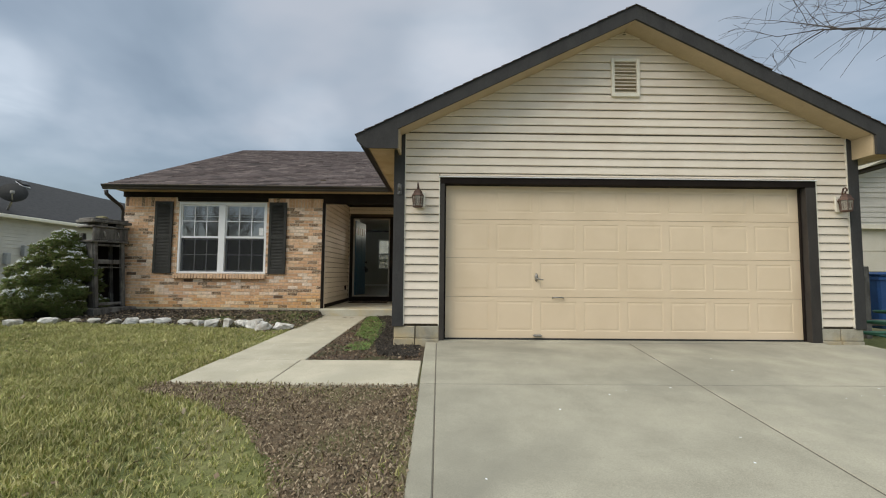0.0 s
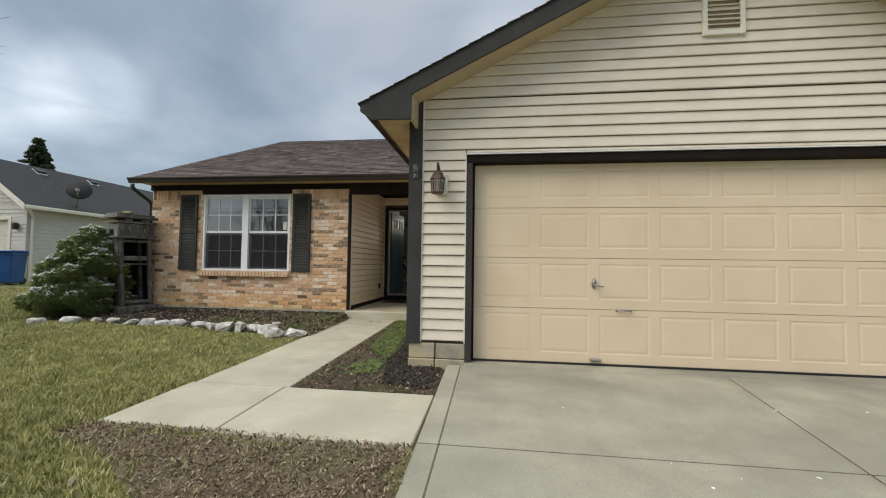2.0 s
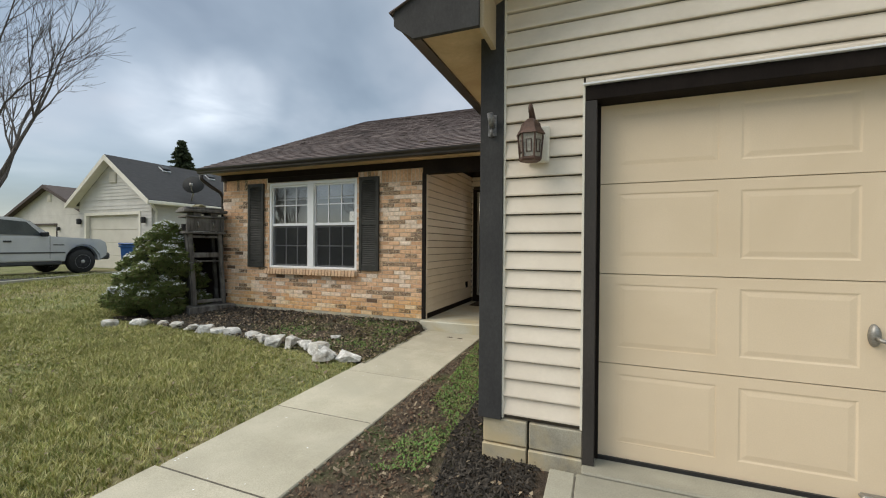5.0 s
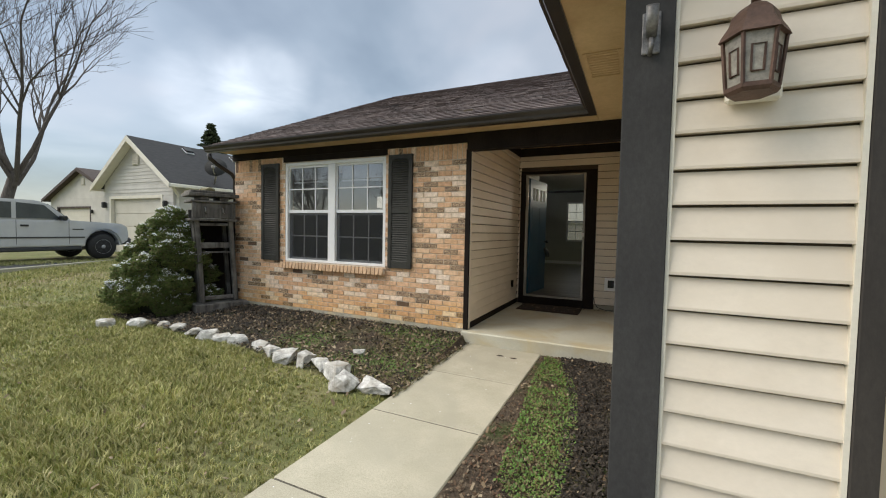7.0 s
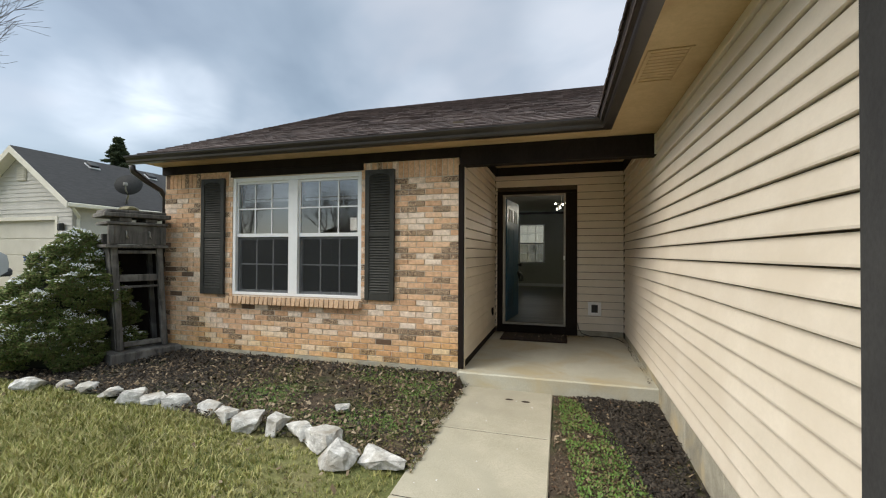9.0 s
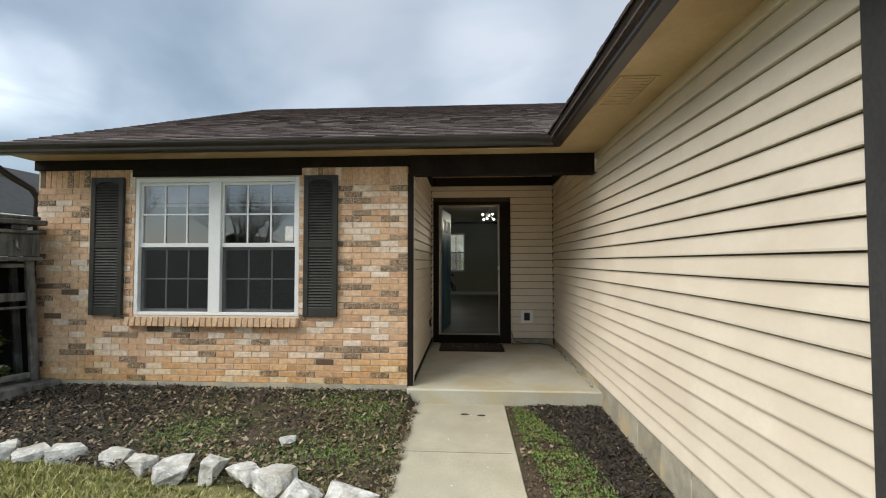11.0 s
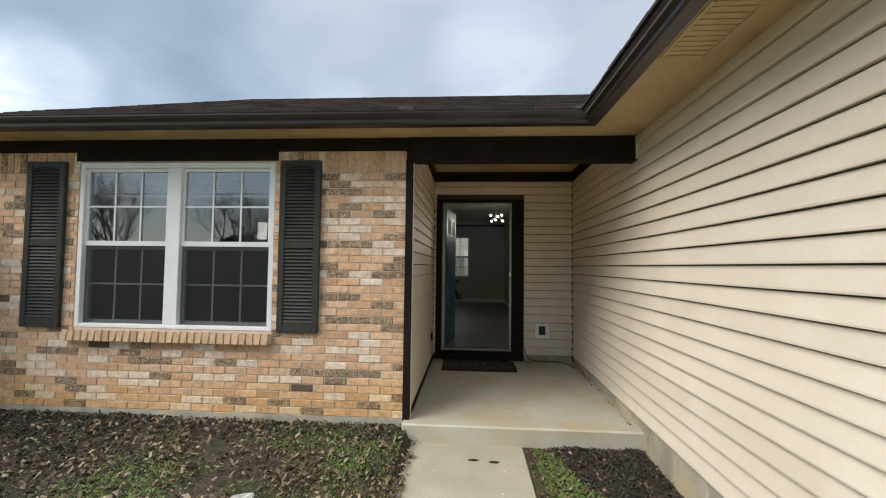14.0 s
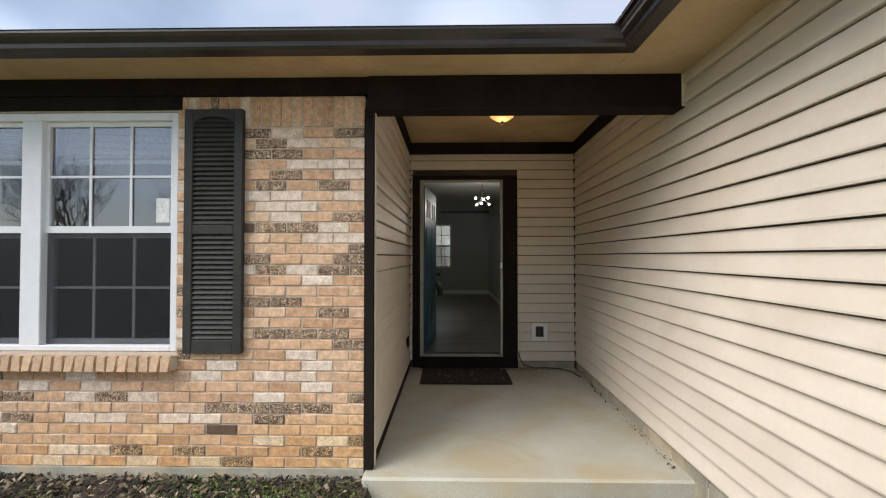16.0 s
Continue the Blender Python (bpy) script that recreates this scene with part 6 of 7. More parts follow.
def gable_house(label, x0, x1, y0, y1, zg, eave, ridge, door, over=0.35, roof_mat=ROOF_GREY, lap=0.13, wall=NB_SIDING, trim_mat=CREAM_TRIM):
    """A house with its gable to the street (-y) and a garage door in it; door: (x0, x1, height)."""
    xm = (x0 + x1) / 2
    h = thing("house", (xm, y0, zg), label, "house")
    k = (ridge - eave) / (xm - x0 + over)
    wz = eave + over * k - 0.12
    bm = bmesh.new()
    prism(bm, [(x0, zg - 0.5), (door[0], zg - 0.5), (door[0], zg + door[2]), (door[1], zg + door[2]), (door[1], zg - 0.5), (x1, zg - 0.5), (x1, wz), (xm, ridge - 0.14), (x0, wz)], y0, y0 + 0.2, 1)
    box(bm, x0, x0 + 0.2, y0 + 0.2, y1, zg - 0.5, wz)
    box(bm, x1 - 0.2, x1, y0 + 0.2, y1, zg - 0.5, wz)
    box(bm, x0, x1, y1, y1 + 0.2, zg - 0.5, wz)
    w_ = part("wall", bm, wall, h)
    part("siding", lapped(x0, x1, zg + 0.1, wz, y0, lap, holes=[(door[0] - 0.1, door[1] + 0.1, zg + door[2] + 0.1)]), wall, w_)
    part("siding", lapped(x0, x1, wz, ridge - 0.2, y0, lap, slope=lambda z: (xm - max(0, (ridge - 0.14 - z) / k), xm + max(0, (ridge - 0.14 - z) / k))), wall, w_)
    bm = lapped(y0 + 0.02, y1, zg + 0.1, wz, 0, lap)
    bmesh.ops.transform(bm, matrix=Matrix.Translation((x1, 0, 0)) @ pose(0, 0, 0, 0, 0, 90), verts=bm.verts)
    part("siding", bm, wall, w_)
    bm = bmesh.new()
    prism(bm, [(x0 - over, eave), (xm, ridge), (x1 + over, eave), (x1 + over, eave - 0.12), (xm, ridge - 0.13), (x0 - over, eave - 0.12)], y0 - over, y1 + over, 1)
    rf = part("roof", bm, roof_mat, h)
    bm = bmesh.new()
    prism(bm, [(x0 - over, eave - 0.125), (xm, ridge - 0.135), (x1 + over, eave - 0.125), (x1 + over, eave - 0.145), (xm, ridge - 0.155), (x0 - over, eave - 0.145)], y0 - over, y0 - 0.02, 1)
    part("rake_soffit", bm, trim_mat, rf)
    for sx, xe in ((-1, x0 - over), (1, x1 + over)):
        bm = bmesh.new()
        prism(bm, [(xm, ridge - 0.02), (xe, eave - 0.02), (xe, eave - 0.2), (xm, ridge - 0.22)], y0 - over - 0.03, y0 - over - 0.001, 1)
        part("rake_board", bm, trim_mat, rf, "cream rake board")
        part("gutter", boxed(xe - 0.06, xe + 0.06, y0 - over, y1 + over, eave - 0.16, eave - 0.03, bevel=0.02), trim_mat, rf, "cream gutter")
    n = 4
    dz = (door[2] - 0.05) / n
    gd = part("garage_door", boxed(door[0], door[1], y0 + 0.13, y0 + 0.17, zg - 0.1, zg + door[2]), NB_DOOR, h)
    for i in range(n):
        part("door_section", boxed(door[0] + 0.02, door[1] - 0.02, y0 + 0.10, y0 + 0.129, zg + i * dz, zg + (i + 1) * dz - 0.012, bevel=0.01), NB_DOOR, gd)
    for x, z0, xx, z1 in ((door[0] - 0.1, -0.1, door[0] + 0.012, door[2] - 0.012), (door[1] - 0.012, -0.1, door[1] + 0.1, door[2] - 0.012), (door[0] - 0.1, door[2] - 0.012, door[1] + 0.1, door[2] + 0.1)):
        part("door_trim", boxed(x, xx, y0 - 0.03, y0 + 0.098, zg + z0, zg + z1), trim_mat, h)
    v = part("gable_vent", boxed(xm - 0.2, xm + 0.2, y0 - 0.05, y0 - 0.001, ridge - 1.05, ridge - 0.6, bevel=0.01), NB_DOOR, h)
    for i in range(6):
        part("slat", boxed(xm - 0.17, xm + 0.17, y0 - 0.07, y0 - 0.051, ridge - 1.02 + i * 0.07, ridge - 0.99 + i * 0.07), NB_DOOR, v)
    for x in (door[0] - 0.35, door[1] + 0.35):
        bm = boxed(x - 0.07, x + 0.07, y0 - 0.16, y0 - 0.02, zg + 1.75, zg + 1.98, bevel=0.03)
        part("wall_lamp", bm, BLACK, h)
    bm = bmesh.new(); tube(bm, [(x1 + over, y0 - over + 0.1, eave - 0.15), (x1 + 0.1, y0 + 0.1, eave - 0.4), (x1 + 0.05, y0 + 0.12, eave - 0.5), (x1 + 0.05, y0 + 0.12, zg)], 0.045, 6)
    part("downspout", bm, trim_mat, h)
    return h, rf


nb, nb_roof = gable_house("neighbouring house with white siding, grey shingles and a closed garage", -19.72, -15.31, 13.32, 25.0, 0.29, 2.87, 4.66, (-19.25, -16.0, 2.1), over=0.32)
for y_ in (15.0, 17.1):
    fl = part("flashing", boxed(-17.28, -16.94, y_ - 0.17, y_ + 0.17, -0.012, 0.016, m=Matrix.Translation((-17.1, 0, 4.39)) @ pose(0, 0, 0, 0, 35.3, 0) @ Matrix.Translation((17.1, 0, 0))), WHITE, nb_roof, "pale metal flashing")
    part("roof_vent", boxed(-17.27, -16.98, y_ - 0.15, y_ + 0.15, 0.0165, 0.10, bevel=0.02, m=Matrix.Translation((-17.1, 0, 4.39)) @ pose(0, 0, 0, 0, 35.3, 0) @ Matrix.Translation((17.1, 0, 0))), BLACK, nb_roof, "dark low roof vent")
dish = thing("satellite_dish", (-15.0, 14.7, 3.0), "dark satellite dish on a pale arm at the neighbour's eave", "satellite dish")
AIM = Vector((-0.62, 0.66, -0.42)).normalized()      # from the rim to the back of the bowl
bm = bmesh.new(); lathe(bm, [(0.37, 0.0), (0.375, 0.012), (0.27, 0.062), (0.02, 0.095), (0.018, 0.085), (0.26, 0.050), (0.36, 0.006)], 28)
bmesh.ops.transform(bm, matrix=Matrix.Translation((-14.86, 14.60, 3.60)) @ AIM.to_track_quat("Z", "Y").to_matrix().to_4x4(), verts=bm.verts)
part("reflector", bm, TYRE, dish, smooth=True)
bm = bmesh.new(); tube(bm, [(-15.25, 14.8, 2.95), (-15.05, 14.72, 3.22), (-14.93, 14.67, 3.54)], 0.035, 6); part("mast", bm, STEEL, dish)
bm = bmesh.new(); tube(bm, [(-14.88, 14.62, 3.28), (-14.62, 14.34, 3.36), (-14.58, 14.30, 3.50)], 0.022, 6); fa = part("feed_arm", bm, STEEL, dish, "pale grey feed arm")
part("feed_horn", boxed(-14.63, -14.53, 14.25, 14.35, 3.50, 3.60, bevel=0.015), STEEL, fa)
for y_, z_, s_ in ((14.8, 1.1, 0.16), (15.4, 1.4, 0.22)):
    mb = thing("meter_box", (-15.29, y_, z_), "grey utility meter box on the neighbour's wall", "meter box")
    part("box", boxed(-15.29, -15.13, y_, y_ + s_, z_, z_ + 0.4, bevel=0.02), MUNTIN, mb)
    bm = bmesh.new(); tube(bm, [(-15.21, y_ + s_ / 2, z_), (-15.21, y_ + s_ / 2, 0.25)], 0.025, 6); part("conduit", bm, MUNTIN, mb)

gable_house("neighbouring house with white siding and a cream garage door", 8.9, 16.4, 10.6, 20.0, 0.0, 2.9, 4.8, (9.7, 15.2, 2.15))
gable_house("distant tan house with a brown roof beyond the tree", -36.5, -28.0, 18.0, 27.0, 0.3, 3.0, 4.9, (-35.5, -31.5, 2.1), roof_mat=ROOF_DECK, trim_mat=ROOF_DECK)
gable_house("pale house standing behind the back yard", -9.0, 3.0, 33.0, 42.0, -0.04, 2.9, 5.4, (-7.5, -3.5, 2.1))
gable_house("house across the street with grey roof", -36.0, -24.0, -42.0, -34.0, -0.85, 2.4, 4.9, (-34.5, -29.5, 2.1))
gable_house("house across the street with grey roof", -19.0, -9.0, -44.0, -36.0, -0.8, 2.4, 4.8, (-17.5, -13.0, 2.1))

# neighbour's drive with its concrete edging
nd = thing("neighbour_drive", (-18, 11, 0.4), "dark asphalt drive with a pale concrete edge", "driveway", kind="structure")
bm = boxed(-6.5, 2.6, -0.35, 3.6, -0.2, 0.012)
bmesh.ops.transform(bm, matrix=pose(-14.97, 10.43, 0.30, 0, 0, 115), verts=bm.verts); part("surface", bm, ASPHALT, nd)
bm = boxed(-6.5, 2.6, -0.47, -0.352, -0.2, 0.03, bevel=0.01)
bmesh.ops.transform(bm, matrix=pose(-14.97, 10.43, 0.30, 0, 0, 115), verts=bm.verts); part("edging", bm, CONCRETE, nd, "pale concrete edging")


# ---- pickup truck ----
def wheel(parent, x, y):
    bm = bmesh.new(); lathe(bm, [(0.22, 0.0), (0.36, 0.01), (0.385, 0.05), (0.385, 0.19), (0.36, 0.23), (0.22, 0.24)], 28, (x, y, 0.385), axis=1)
    wh = part("wheel", bm, TYRE, parent, "black tyre on a spoked rim", smooth=True)
    bm = bmesh.new(); lathe(bm, [(0.05, -0.012), (0.07, 0.02), (0.19, 0.03), (0.215, -0.004), (0.225, 0.012), (0.225, 0.05)], 24, (x, y, 0.385), axis=1)
    rim_ = part("rim", bm, RIM, wh, smooth=True)
    for k in range(6):
        a = k * math.tau / 6
        bm = boxed(0.08, 0.16, -0.002, 0.022, -0.025, 0.025, bevel=0.006, m=Matrix.Translation((x, y, 0.385)) @ Matrix.Rotation(a, 4, "Y"))
        part("slot", bm, BLACK, wh)


truck = thing("pickup_truck", (0, 0, 0), "silver-white pickup truck parked on the neighbour's drive", "truck")
bm = bmesh.new()
side = [(0.74, 0.55), (0.74, 0.80), (0.70, 1.0), (0.54, 1.10), (-0.75, 1.17), (-4.6, 1.15), (-4.65, 0.6), (-3.95, 0.48)]
arch = lambda cx: [(cx - 0.47 * math.cos(math.pi * k / 8), 0.42 + 0.47 * math.sin(math.pi * k / 8)) for k in range(9)]
outline = side[:6] + [(-4.65, 0.55)] + arch(-3.55) + [(-3.0, 0.40), (-0.55, 0.40)] + arch(0.0) + [(0.55, 0.42)]
prism(bm, outline, 0.02, 1.92, 1)
bmesh.ops.bevel(bm, geom=[e for e in bm.edges if abs(e.verts[0].co.y - e.verts[1].co.y) < 0.01], offset=0.05, segments=2, affect="EDGES", clamp_overlap=True)
part("body", bm, CAR_PAINT, truck, smooth=False)
bm = bmesh.new()
cab = [(-0.72, 1.14), (-1.30, 1.62), (-1.55, 1.70), (-2.9, 1.71), (-3.05, 1.14)]
prism(bm, cab, 0.12, 1.82, 1)
bmesh.ops.bevel(bm, geom=list(bm.edges), offset=0.05, segments=2, affect="EDGES")
cabp = part("cab", bm, CAR_PAINT, truck)
bm = bmesh.new(); prism(bm, [(-1.02, 1.20), (-1.40, 1.58), (-1.98, 1.62), (-1.98, 1.20)], 0.105, 0.118, 1); part("side_window", bm, CAR_GLASS, cabp, "dark side window")
bm = bmesh.new(); prism(bm, [(-2.08, 1.20), (-2.08, 1.62), (-2.8, 1.62), (-2.88, 1.20)], 0.105, 0.118, 1); part("side_window", bm, CAR_GLASS, cabp, "dark side window")
bm = bmesh.new(); vs = [bm.verts.new(p) for p in ((-0.79, 0.24, 1.21), (-0.79, 1.70, 1.21), (-1.25, 1.66, 1.60), (-1.25, 0.28, 1.60))]
f = bm.faces.new(vs); bmesh.ops.translate(bm, verts=vs, vec=(0.02, 0, 0.02)); r_ = bmesh.ops.extrude_face_region(bm, geom=[f]); bmesh.ops.translate(bm, verts=[v for v in r_["geom"] if isinstance(v, bmesh.types.BMVert)], vec=(-0.03, 0, -0.03)); part("windscreen", bm, CAR_GLASS, cabp)
part("bumper", boxed(0.50, 0.83, 0.03, 1.91, 0.44, 0.66, bevel=0.05), CAR_TRIM, truck, "grey front bumper")
part("grille", boxed(0.735, 0.765, 0.45, 1.49, 0.72, 1.0, bevel=0.02), CAR_TRIM, truck)
for y0 in (0.1, 1.55):
    part("headlight", boxed(0.68, 0.755, y0, y0 + 0.3, 0.78, 0.96, bevel=0.03), LAMP_GLASS, truck)
part("trim_strip", boxed(-3.0, -0.5, 0.004, 0.019, 0.66, 0.70), CAR_TRIM, truck, "dark side moulding")
part("sill_step", boxed(-3.0, -0.55, 0.03, 0.12, 0.30, 0.42, bevel=0.03), CAR_TRIM, truck)
part("door_handle", boxed(-1.95, -1.78, -0.012, 0.019, 0.98, 1.03, bevel=0.008), BLACK, truck)
for xl in (-0.88, -2.03):
    part("door_gap", boxed(xl - 0.005, xl + 0.005, 0.017, 0.0215, 0.5, 1.16), BLACK, truck)
part("mirror", boxed(-1.10, -0.98, -0.16, 0.09, 1.16, 1.30, bevel=0.03), BLACK, truck)
part("badge", boxed(-0.80, -0.52, 0.012, 0.0195, 0.90, 0.93), CAR_TRIM, truck)
for x in (0.0, -3.55):
    wheel(truck, x, 0.03)
    wheel(truck, x, 1.67)
    part("wheel_well", boxed(x - 0.44, x + 0.44, 0.2, 1.7, 0.30, 0.84), BLACK, truck)
truck.matrix_basis = pose(-15.45, 11.3, 0.315, 0, 0, 95)


# ---- bins ----
def wheelie(name, m, label, w_=0.85, d_=0.7, h_=0.95):
    b = thing(name, (0, 0, 0), label, "bin")
    bm = boxed(-w_ / 2, w_ / 2, -d_ / 2, d_ / 2, 0.06, h_, bevel=0.03)
    for v in bm.verts:
        k = 0.82 + 0.18 * v.co.z / h_
        v.co.x *= k; v.co.y *= k
    part("body", bm, BIN_BLUE, b)
    part("lid", boxed(-w_ / 2 - 0.03, w_ / 2 + 0.03, -d_ / 2 - 0.05, d_ / 2 + 0.03, h_ + 0.002, h_ + 0.07, bevel=0.03), BIN_BLUE, b, "domed blue lid")
    part("rim", boxed(-w_ / 2 - 0.02, w_ / 2 + 0.02, -d_ / 2 - 0.02, d_ / 2 + 0.02, h_ - 0.07, h_ - 0.01, bevel=0.01), BIN_BLUE, b)
    for sx in (-1, 1):
        bm = bmesh.new(); lathe(bm, [(0.03, -0.03), (0.11, -0.03), (0.11, 0.03), (0.03, 0.03)], 16, (sx * (w_ / 2 - 0.1), d_ / 2 - 0.04, 0.11), axis=0); part("wheel", bm, BLACK, b)
    b.matrix_basis = m
    return b


wheelie("recycling_bin", pose(-14.3, 12.15, 0.26, 0, 0, 20), "blue plastic wheeled bin beside the truck", 0.56, 0.62, 0.98)
rb_ = wheelie("recycling_bin", pose(7.55, 7.3, 0.0, 0, 0, 0), "blue plastic bin with a white flower mark beside the garage", 0.75, 0.6, 0.92)
bm = bmesh.new()
for k in range(5):
    a = k * math.tau / 5
    lathe(bm, [(0.03, -0.29), (0.03, -0.283)], 10, (-0.12 + 0.05 * math.cos(a), 0, 0.78 + 0.05 * math.sin(a)), axis=1)
part("flower_mark", bm, WHITE, rb_, "white flower-shaped mark")
fp = thing("fence_post", (6.93, 7.0, 0), "weathered wooden post beside the garage", "post")
part("shaft", boxed(6.88, 6.98, 6.95, 7.05, -0.1, 1.08, bevel=0.01), WOOD_GREY, fp)
part("rail", boxed(6.981, 8.2, 6.97, 7.02, 0.12, 0.22, bevel=0.01), WOOD_GREY, fp)
bm = bmesh.new()
tube(bm, [(6.25 + 0.35 * math.cos(a * 0.5) + 0.02 * a, 6.35 + 0.3 * math.sin(a * 0.5), 0.03 + 0.012 * a) for a in range(40)], 0.022, 6)
solid("garden_hose", bm, HOSE, "coiled green garden hose on the soil by the garage", "hose", smooth=True)


# ---- grass, clover, chips and litter ----
def in_poly(x, y, poly):
    c = np.zeros(len(x), bool)
    for (xa, ya), (xb, yb) in zip(poly, poly[1:] + poly[:1]):
        if ya != yb:
            c ^= ((ya > y) != (yb > y)) & (x < (xb - xa) * (y - ya) / (yb - ya) + xa)
    return c


def soft_noise(x, y, s, seed):
    """Cheap smooth variation over the plan, 0 to 1."""
    r = np.random.RandomState(seed)
    v = 0
    for _ in range(6):
        a, p = r.uniform(0, math.tau), r.uniform(0, math.tau)
        k = s * r.uniform(0.6, 2.2)
        v = v + np.sin(k * (x * math.cos(a) + y * math.sin(a)) + p + 1.3 * np.sin(k * 0.6 * (y * math.cos(a) - x * math.sin(a))))
    return np.clip(0.5 + v / 7, 0, 1)


def blades(x, y, z, h, width, rnd, flat=0.6):
    n = len(x)
    a = rnd.uniform(0, math.tau, n)
    lean = h * rnd.uniform(0.15, 1.0, n) * flat * 1.6
    b = rnd.uniform(0, math.tau, n)
    base = np.stack([x, y, z], 1)
    sx = np.stack([np.cos(a), np.sin(a), np.zeros(n)], 1) * (width / 2)[:, None]
    tip = base + np.stack([np.cos(b) * lean, np.sin(b) * lean, h], 1)
    mid = base + np.stack([np.cos(b) * lean * 0.35, np.sin(b) * lean * 0.35, h * 0.62], 1)
    V = np.stack([base - sx, base + sx, mid + sx * 0.7, mid - sx * 0.7, tip], 1).reshape(-1, 3)
    k = (np.arange(n) * 5)[:, None, None]
    F = (np.array([[0, 1, 2], [0, 2, 3], [3, 2, 4]])[None] + k).reshape(-1, 3)
    return V, F


def scatter_lawn():
    r = np.random.RandomState(21)
    X, Y = [], []
    for x0, x1, y0, y1, dens in ((-4.5, -0.2, 0.8, 4.3, 9500), (-6.5, -2.4, 4.0, 7.8, 9500), (-9.5, -6.5, 3.5, 8.2, 4200), (-8, -4.5, 0.8, 4.0, 4200), (-16, -9.5, 3, 11.5, 1100), (-9.5, -7.9, 8.2, 11.5, 2600), (-16, -0.2, -4.5, 0.8, 1300), (-16, -8, 0.8, 3.5, 1300), (5.85, 10, -4.5, 9, 1300)):
        n = int((x1 - x0) * (y1 - y0) * dens)
        X.append(r.uniform(x0, x1, n)); Y.append(r.uniform(y0, y1, n))
    x, y = np.concatenate(X), np.concatenate(Y)
    # blades gather in tufts
    cell = 0.09
    ci, cj = np.floor(x / cell), np.floor(y / cell)
    jx = np.sin(ci * 12.99 + cj * 78.23) * 43758.5; jy = np.sin(ci * 39.35 + cj * 11.14) * 24634.6
    pull = r.uniform(0, 0.75, len(x))
    x, y = x + pull * ((ci + jx - np.floor(jx)) * cell - x), y + pull * ((cj + jy - np.floor(jy)) * cell - y)
    keep = ~in_poly(x, y, BED) & ~((x > -2.49) & (y > 4.2)) & ~((x > -0.2) & (x < 5.85))
    dry = in_poly(x, y, DRY)
    keep &= ~dry | (r.uniform(0, 1, len(x)) < 0.10 + 0.75 * np.clip((soft_noise(x, y, 2.4, 5) - 0.36) / 0.2, 0, 1) * np.clip((-0.45 - x) / 0.8, 0.1, 1) * np.clip((4.0 - y) / 0.9, 0.1, 1))
    thin = soft_noise(x, y, 1.6, 3)
    # the dense blades fade out towards the near rim of the camera's view
    keep &= (r.uniform(0, 1, len(x)) < np.clip((y - 0.8) / 1.6, 0.4, 1)) | (y < 0.8) | (x > 5.8)
    keep &= r.uniform(0, 1, len(x)) < 0.35 + 0.8 * thin
    x, y, thin = x[keep], y[keep], thin[keep]
    far = np.clip((np.hypot(x + 2, y - 4) - 3) / 8, 0, 1)
    h = r.uniform(0.02, 0.065, len(x)) * (0.6 + 0.8 * thin)
    V, F = blades(x, y, np_ground(x, y) - 0.004, h, r.uniform(0.005, 0.0105, len(x)) * (1 + 1.4 * far), r)
    stuff("lawn_grass", V, F, GRASS, "short patchy winter grass, green mixed with straw", "grass")


scatter_lawn()


def shards(x, y, z, size, rnd, aspect=0.35, thick=0.25, tilt=0.5):
    """Small splintered wedges lying at random."""
    n = len(x)
    a = rnd.uniform(0, math.tau, n)
    d = np.stack([np.cos(a), np.sin(a), rnd.normal(0, tilt, n)], 1) * size[:, None]
    s = np.stack([-np.sin(a), np.cos(a), rnd.normal(0, tilt, n)], 1) * (size * aspect)[:, None]
    u = np.stack([np.zeros(n), np.zeros(n), size * thick], 1)
    c = np.stack([x, y, z], 1)
    V = np.stack([c - d * 0.5 - s * 0.4, c + d * 0.4 - s * 0.5, c + d * 0.5 + s * 0.4, c - d * 0.45 + s * 0.5, c + u], 1).reshape(-1, 3)
    k = (np.arange(n) * 5)[:, None, None]
    F = (np.array([[0, 1, 4], [1, 2, 4], [2, 3, 4], [3, 0, 4]])[None] + k).reshape(-1, 3)
    return V, F


def scatter(name, poly, n, size, mat, label, category, seed, mask=None, lift=0.045, **kw):
    r = np.random.RandomState(seed)
    xs, ys = [p[0] for p in poly], [p[1] for p in poly]
    x, y = r.uniform(min(xs), max(xs), n), r.uniform(min(ys), max(ys), n)
    k = in_poly(x, y, poly)
    if mask is not None:
        k &= mask(x, y, r)
    x, y = x[k], y[k]
    V, F = shards(x, y, np_ground(x, y) + lift + r.uniform(-0.008, 0.008, len(x)), r.uniform(*size, len(x)), r, **kw)
    return stuff(name, V, F, mat, label, category)


dark_strip = [(-0.72, 5.35), (-0.25, 5.3), (-0.25, 6.0), (-0.62, 6.05), (-0.56, 9.12), (-1.30, 9.12), (-1.18, 8.6), (-1.02, 7.9), (-0.98, 7.2), (-0.90, 6.2)]
scatter("bark_mulch", dark_strip, 24000, (0.014, 0.055), CHIPS, "dark shredded bark mulch in the narrow bed", "mulch", 31, mask=lambda x, y, r: r.uniform(0, 1, len(x)) < 0.35 + soft_noise(x, y, 7.0, 12), lift=0.034, tilt=0.55, aspect=0.2)
scatter("bark_mulch", BED, 36000, (0.012, 0.044), CHIPS, "dark shredded bark and soil crumbs in the bed", "mulch", 32, mask=lambda x, y, r: r.uniform(0, 1, len(x)) < 0.14 + 0.7 * np.clip((-4.4 - x) / 1.0, 0, 1) + 0.3 * (y > 8.95), lift=0.05)
scatter("leaf_litter", BED, 4300, (0.012, 0.042), LITTER, "scattered pale dead leaves on the bed", "leaves", 33, lift=0.06, aspect=0.6, thick=0.12)
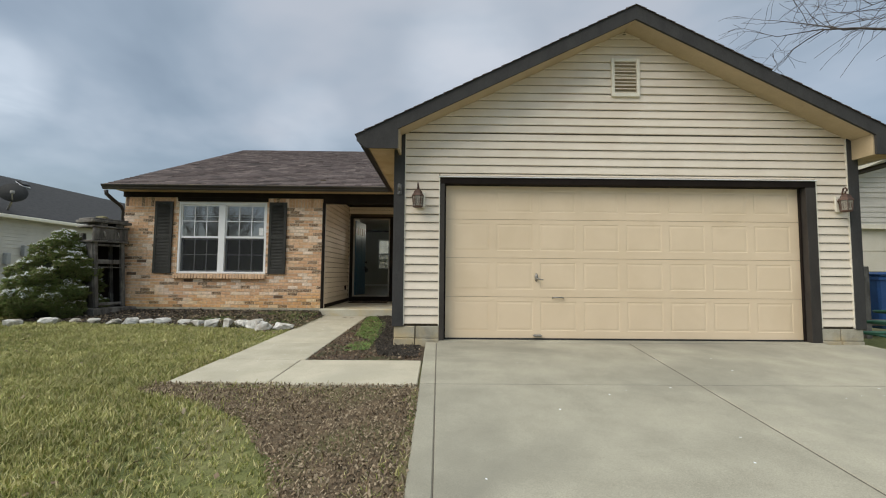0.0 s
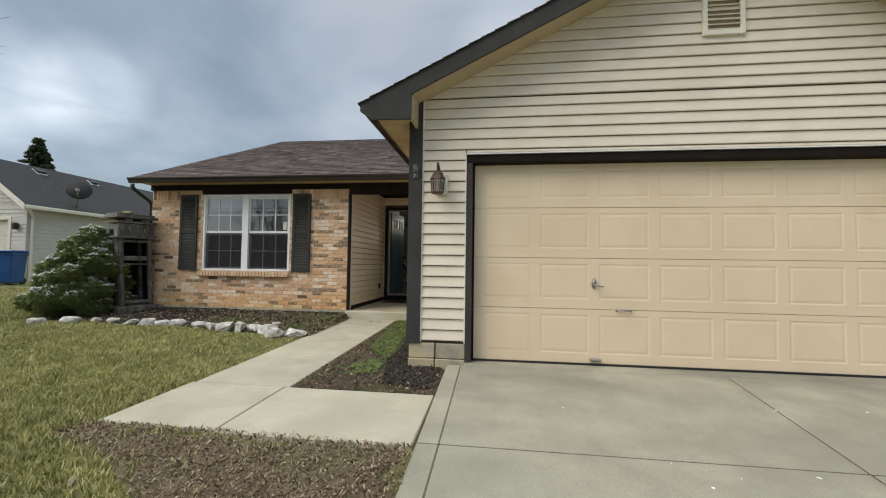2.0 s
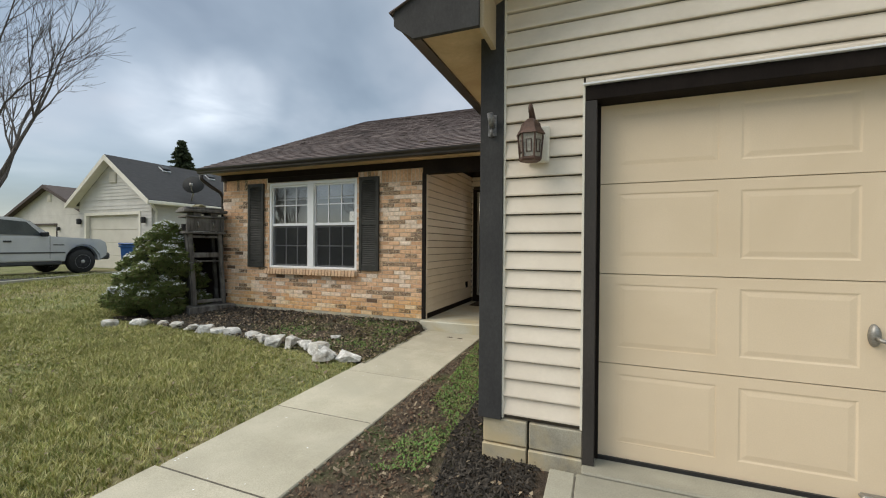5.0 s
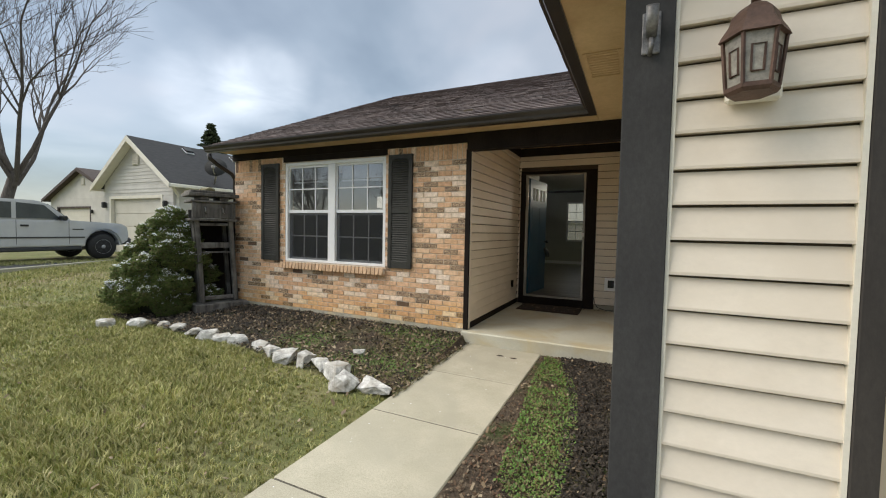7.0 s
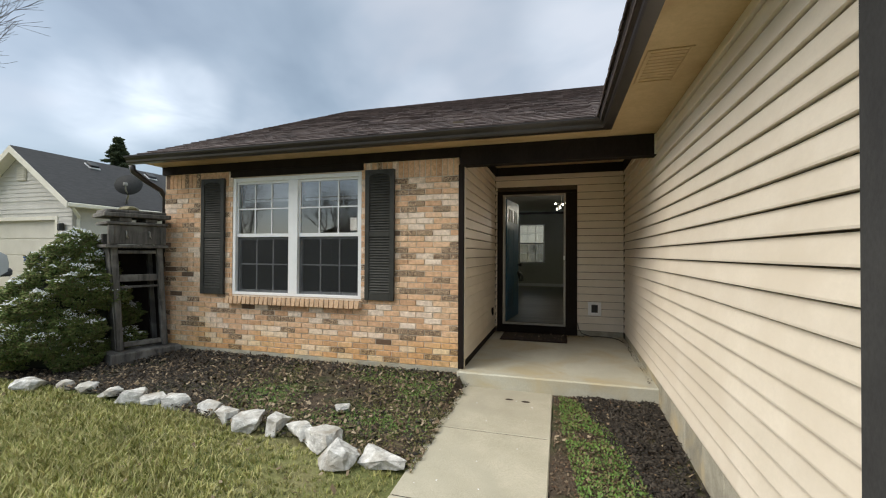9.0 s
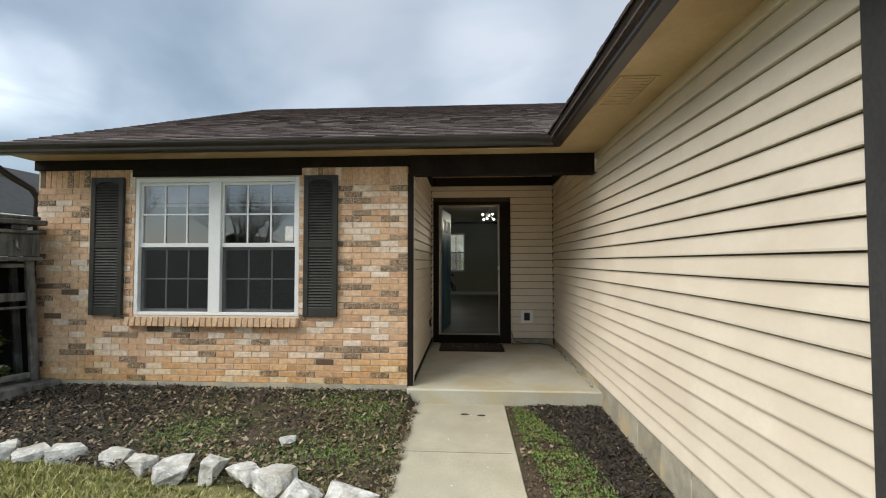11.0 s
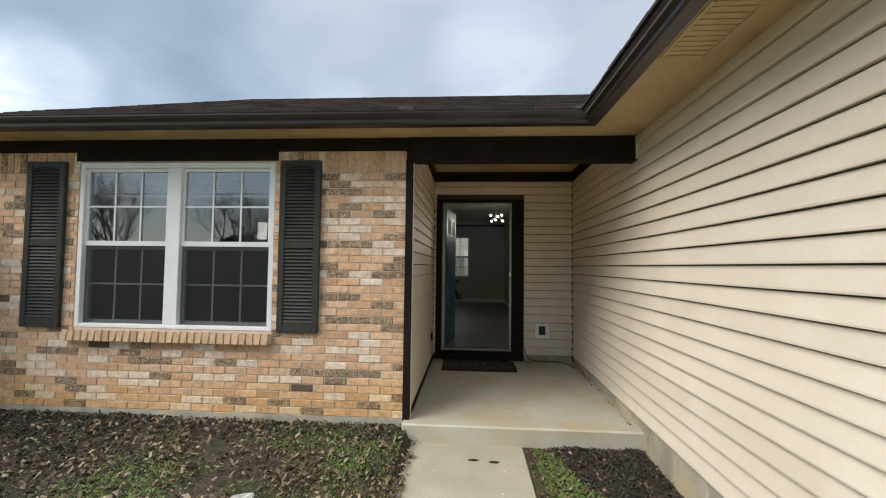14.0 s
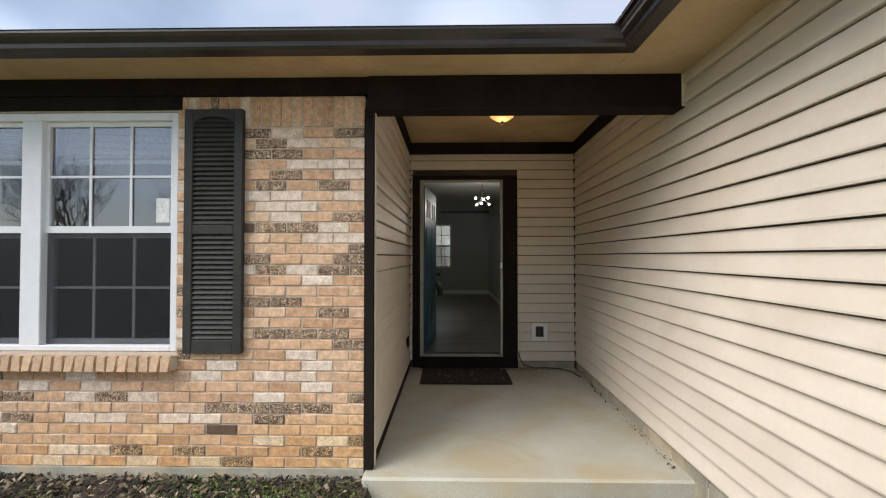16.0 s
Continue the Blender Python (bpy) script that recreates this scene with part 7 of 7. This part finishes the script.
NARROW = [(-1.51, 5.14), (-0.21, 5.14), (-0.21, 5.95), (-0.64, 6.0), (-0.57, 9.1), (-1.5, 9.1)]
scatter("leaf_litter", NARROW, 9500, (0.008, 0.026), RED_LITTER, "reddish brown leaf crumbs and soil in the narrow bed", "leaves", 34, mask=lambda x, y, r: r.uniform(0, 1, len(x)) < np.clip((-0.62 - x) * 1.6, 0.10, 1) + (y < 5.7) * 0.6, lift=0.030, aspect=0.6, thick=0.2)
scatter("leaf_litter", NARROW, 420, (0.014, 0.040), LITTER, "pale dead leaves in the narrow bed", "leaves", 44, lift=0.04, aspect=0.6, thick=0.12)
scatter("leaf_litter", DRY, 42000, (0.006, 0.024), LITTER, "dead grass and leaf litter on the bare patch", "leaves", 35, lift=0.03, aspect=0.4, thick=0.3, tilt=0.8)
scatter("leaf_litter", [(-7.5, 1.5), (-0.3, 1.0), (-2.6, 7.3), (-7.5, 7.7)], 900, (0.015, 0.04), LITTER, "few pale leaves lying on the lawn", "leaves", 36, mask=lambda x, y, r: (x < -2.6) | (y < 3.6), lift=0.03, aspect=0.6, thick=0.15)
moss_poly = [(-1.22, 5.55), (-0.80, 5.7), (-0.88, 7.2), (-1.0, 8.2), (-1.2, 8.9), (-1.46, 9.1), (-1.44, 8.3), (-1.34, 7.4), (-1.25, 6.4)]


def scatter_clover():
    r = np.random.RandomState(41)
    n = 170000
    x, y = r.uniform(-6.2, -0.9, n), r.uniform(5.3, 9.24, n)
    g = 0.55 * soft_noise(x, y, 2.6, 9) + 0.45 * soft_noise(x, y, 9.0, 19)
    lush = np.maximum.reduce([np.exp(-((x - cx) / sx) ** 2 - ((y - cy) / sy) ** 2) for cx, cy, sx, sy in ((-3.35, 9.0, 0.55, 0.22), (-2.75, 8.75, 0.28, 0.45), (-3.1, 8.0, 0.6, 0.25), (-4.3, 8.3, 0.5, 0.3))])
    inbed, pick = in_poly(x, y, BED), r.uniform(0, 1, n)
    bed = inbed & (pick < np.clip(lush * 1.5 * (g + 0.25) - 0.22, 0, 1))
    strip = in_poly(x, y, moss_poly) & (pick < np.clip((g - 0.31) / 0.2, 0.05, 0.8))
    k = bed | strip
    V, F = shards(x[k], y[k], np_ground(x[k], y[k]) + 0.040, r.uniform(0.007, 0.017, k.sum()), r, 0.8, 0.35, 0.6)
    stuff("clover", V, F, CLOVER, "low bright green clover on the beds", "ground cover")
    k = inbed & ~bed & (x > -5.6) & (pick < np.clip((g - 0.30) / 0.25, 0, 0.9) * np.clip((x + 5.6) / 1.2, 0, 1))
    V, F = shards(x[k], y[k], np_ground(x[k], y[k]) + 0.040, r.uniform(0.006, 0.015, k.sum()), r, 0.8, 0.3, 0.6)
    stuff("moss", V, F, MOSS, "brownish green moss and chickweed over the bed", "ground cover")


scatter_clover()
scatter("leaf_crumbs", [(-2.30, 10.95), (-1.37, 10.95), (-1.37, 11.47), (-2.30, 11.47)], 110, (0.012, 0.03), LITTER, "leaf crumbs on the doormat", "leaves", 37, lift=0.155 + 0.04, aspect=0.6, thick=0.12)
r_ = np.random.RandomState(51)
px, py = r_.uniform(0.0, 5.4, 46), r_.uniform(0.9, 5.6, 46)
V, F = shards(px, py, np.array([drive_z(b) for b in py]) + 0.002, r_.uniform(0.01, 0.026, 46), r_, 0.7, 0.12, 0.0)
stuff("white_specks", V, F, SNOW, "white specks scattered on the driveway", "debris")
px, py = r_.uniform(-2.44, -1.55, 40), r_.uniform(4.3, 9.0, 40)
V, F = shards(px, py, np.array([walk_z(b) for b in py]) + 0.002, r_.uniform(0.006, 0.014, 40), r_, 0.7, 0.12, 0.0)
stuff("white_specks", V, F, SNOW, "white specks scattered on the walk", "debris")
# thin dark discs added for the two dark stains on the walk
for x, y in ((-1.93, 8.86), (-1.77, 8.84)):
    bm = bmesh.new(); lathe(bm, [(0.042, 0), (0.036, 0.0022)], 14)
    for v in bm.verts:
        v.co.y *= 0.5; v.co.x += 0.006 * noise.noise(v.co * 60)
    ob = solid("dried_leaf", bm, MAT_M, "flat dark stain on the walk", "leaf")
    ob.location = (x, y, walk_z(y) + 0.001)

# dirt gathered along the foot of the porch walls
for edge in ([(-0.60, 9.25), (-0.548, 9.25), (-0.502, 11.5), (-0.56, 11.5)], [(-2.35, 11.44), (-0.65, 11.47), (-0.65, 11.57), (-2.35, 11.57)]):
    scatter("leaf_litter", edge, 320, (0.004, 0.018), CHIPS, "dark dirt and leaf crumbs along the porch wall", "leaves", 38, lift=0.18, aspect=0.6, thick=0.15)
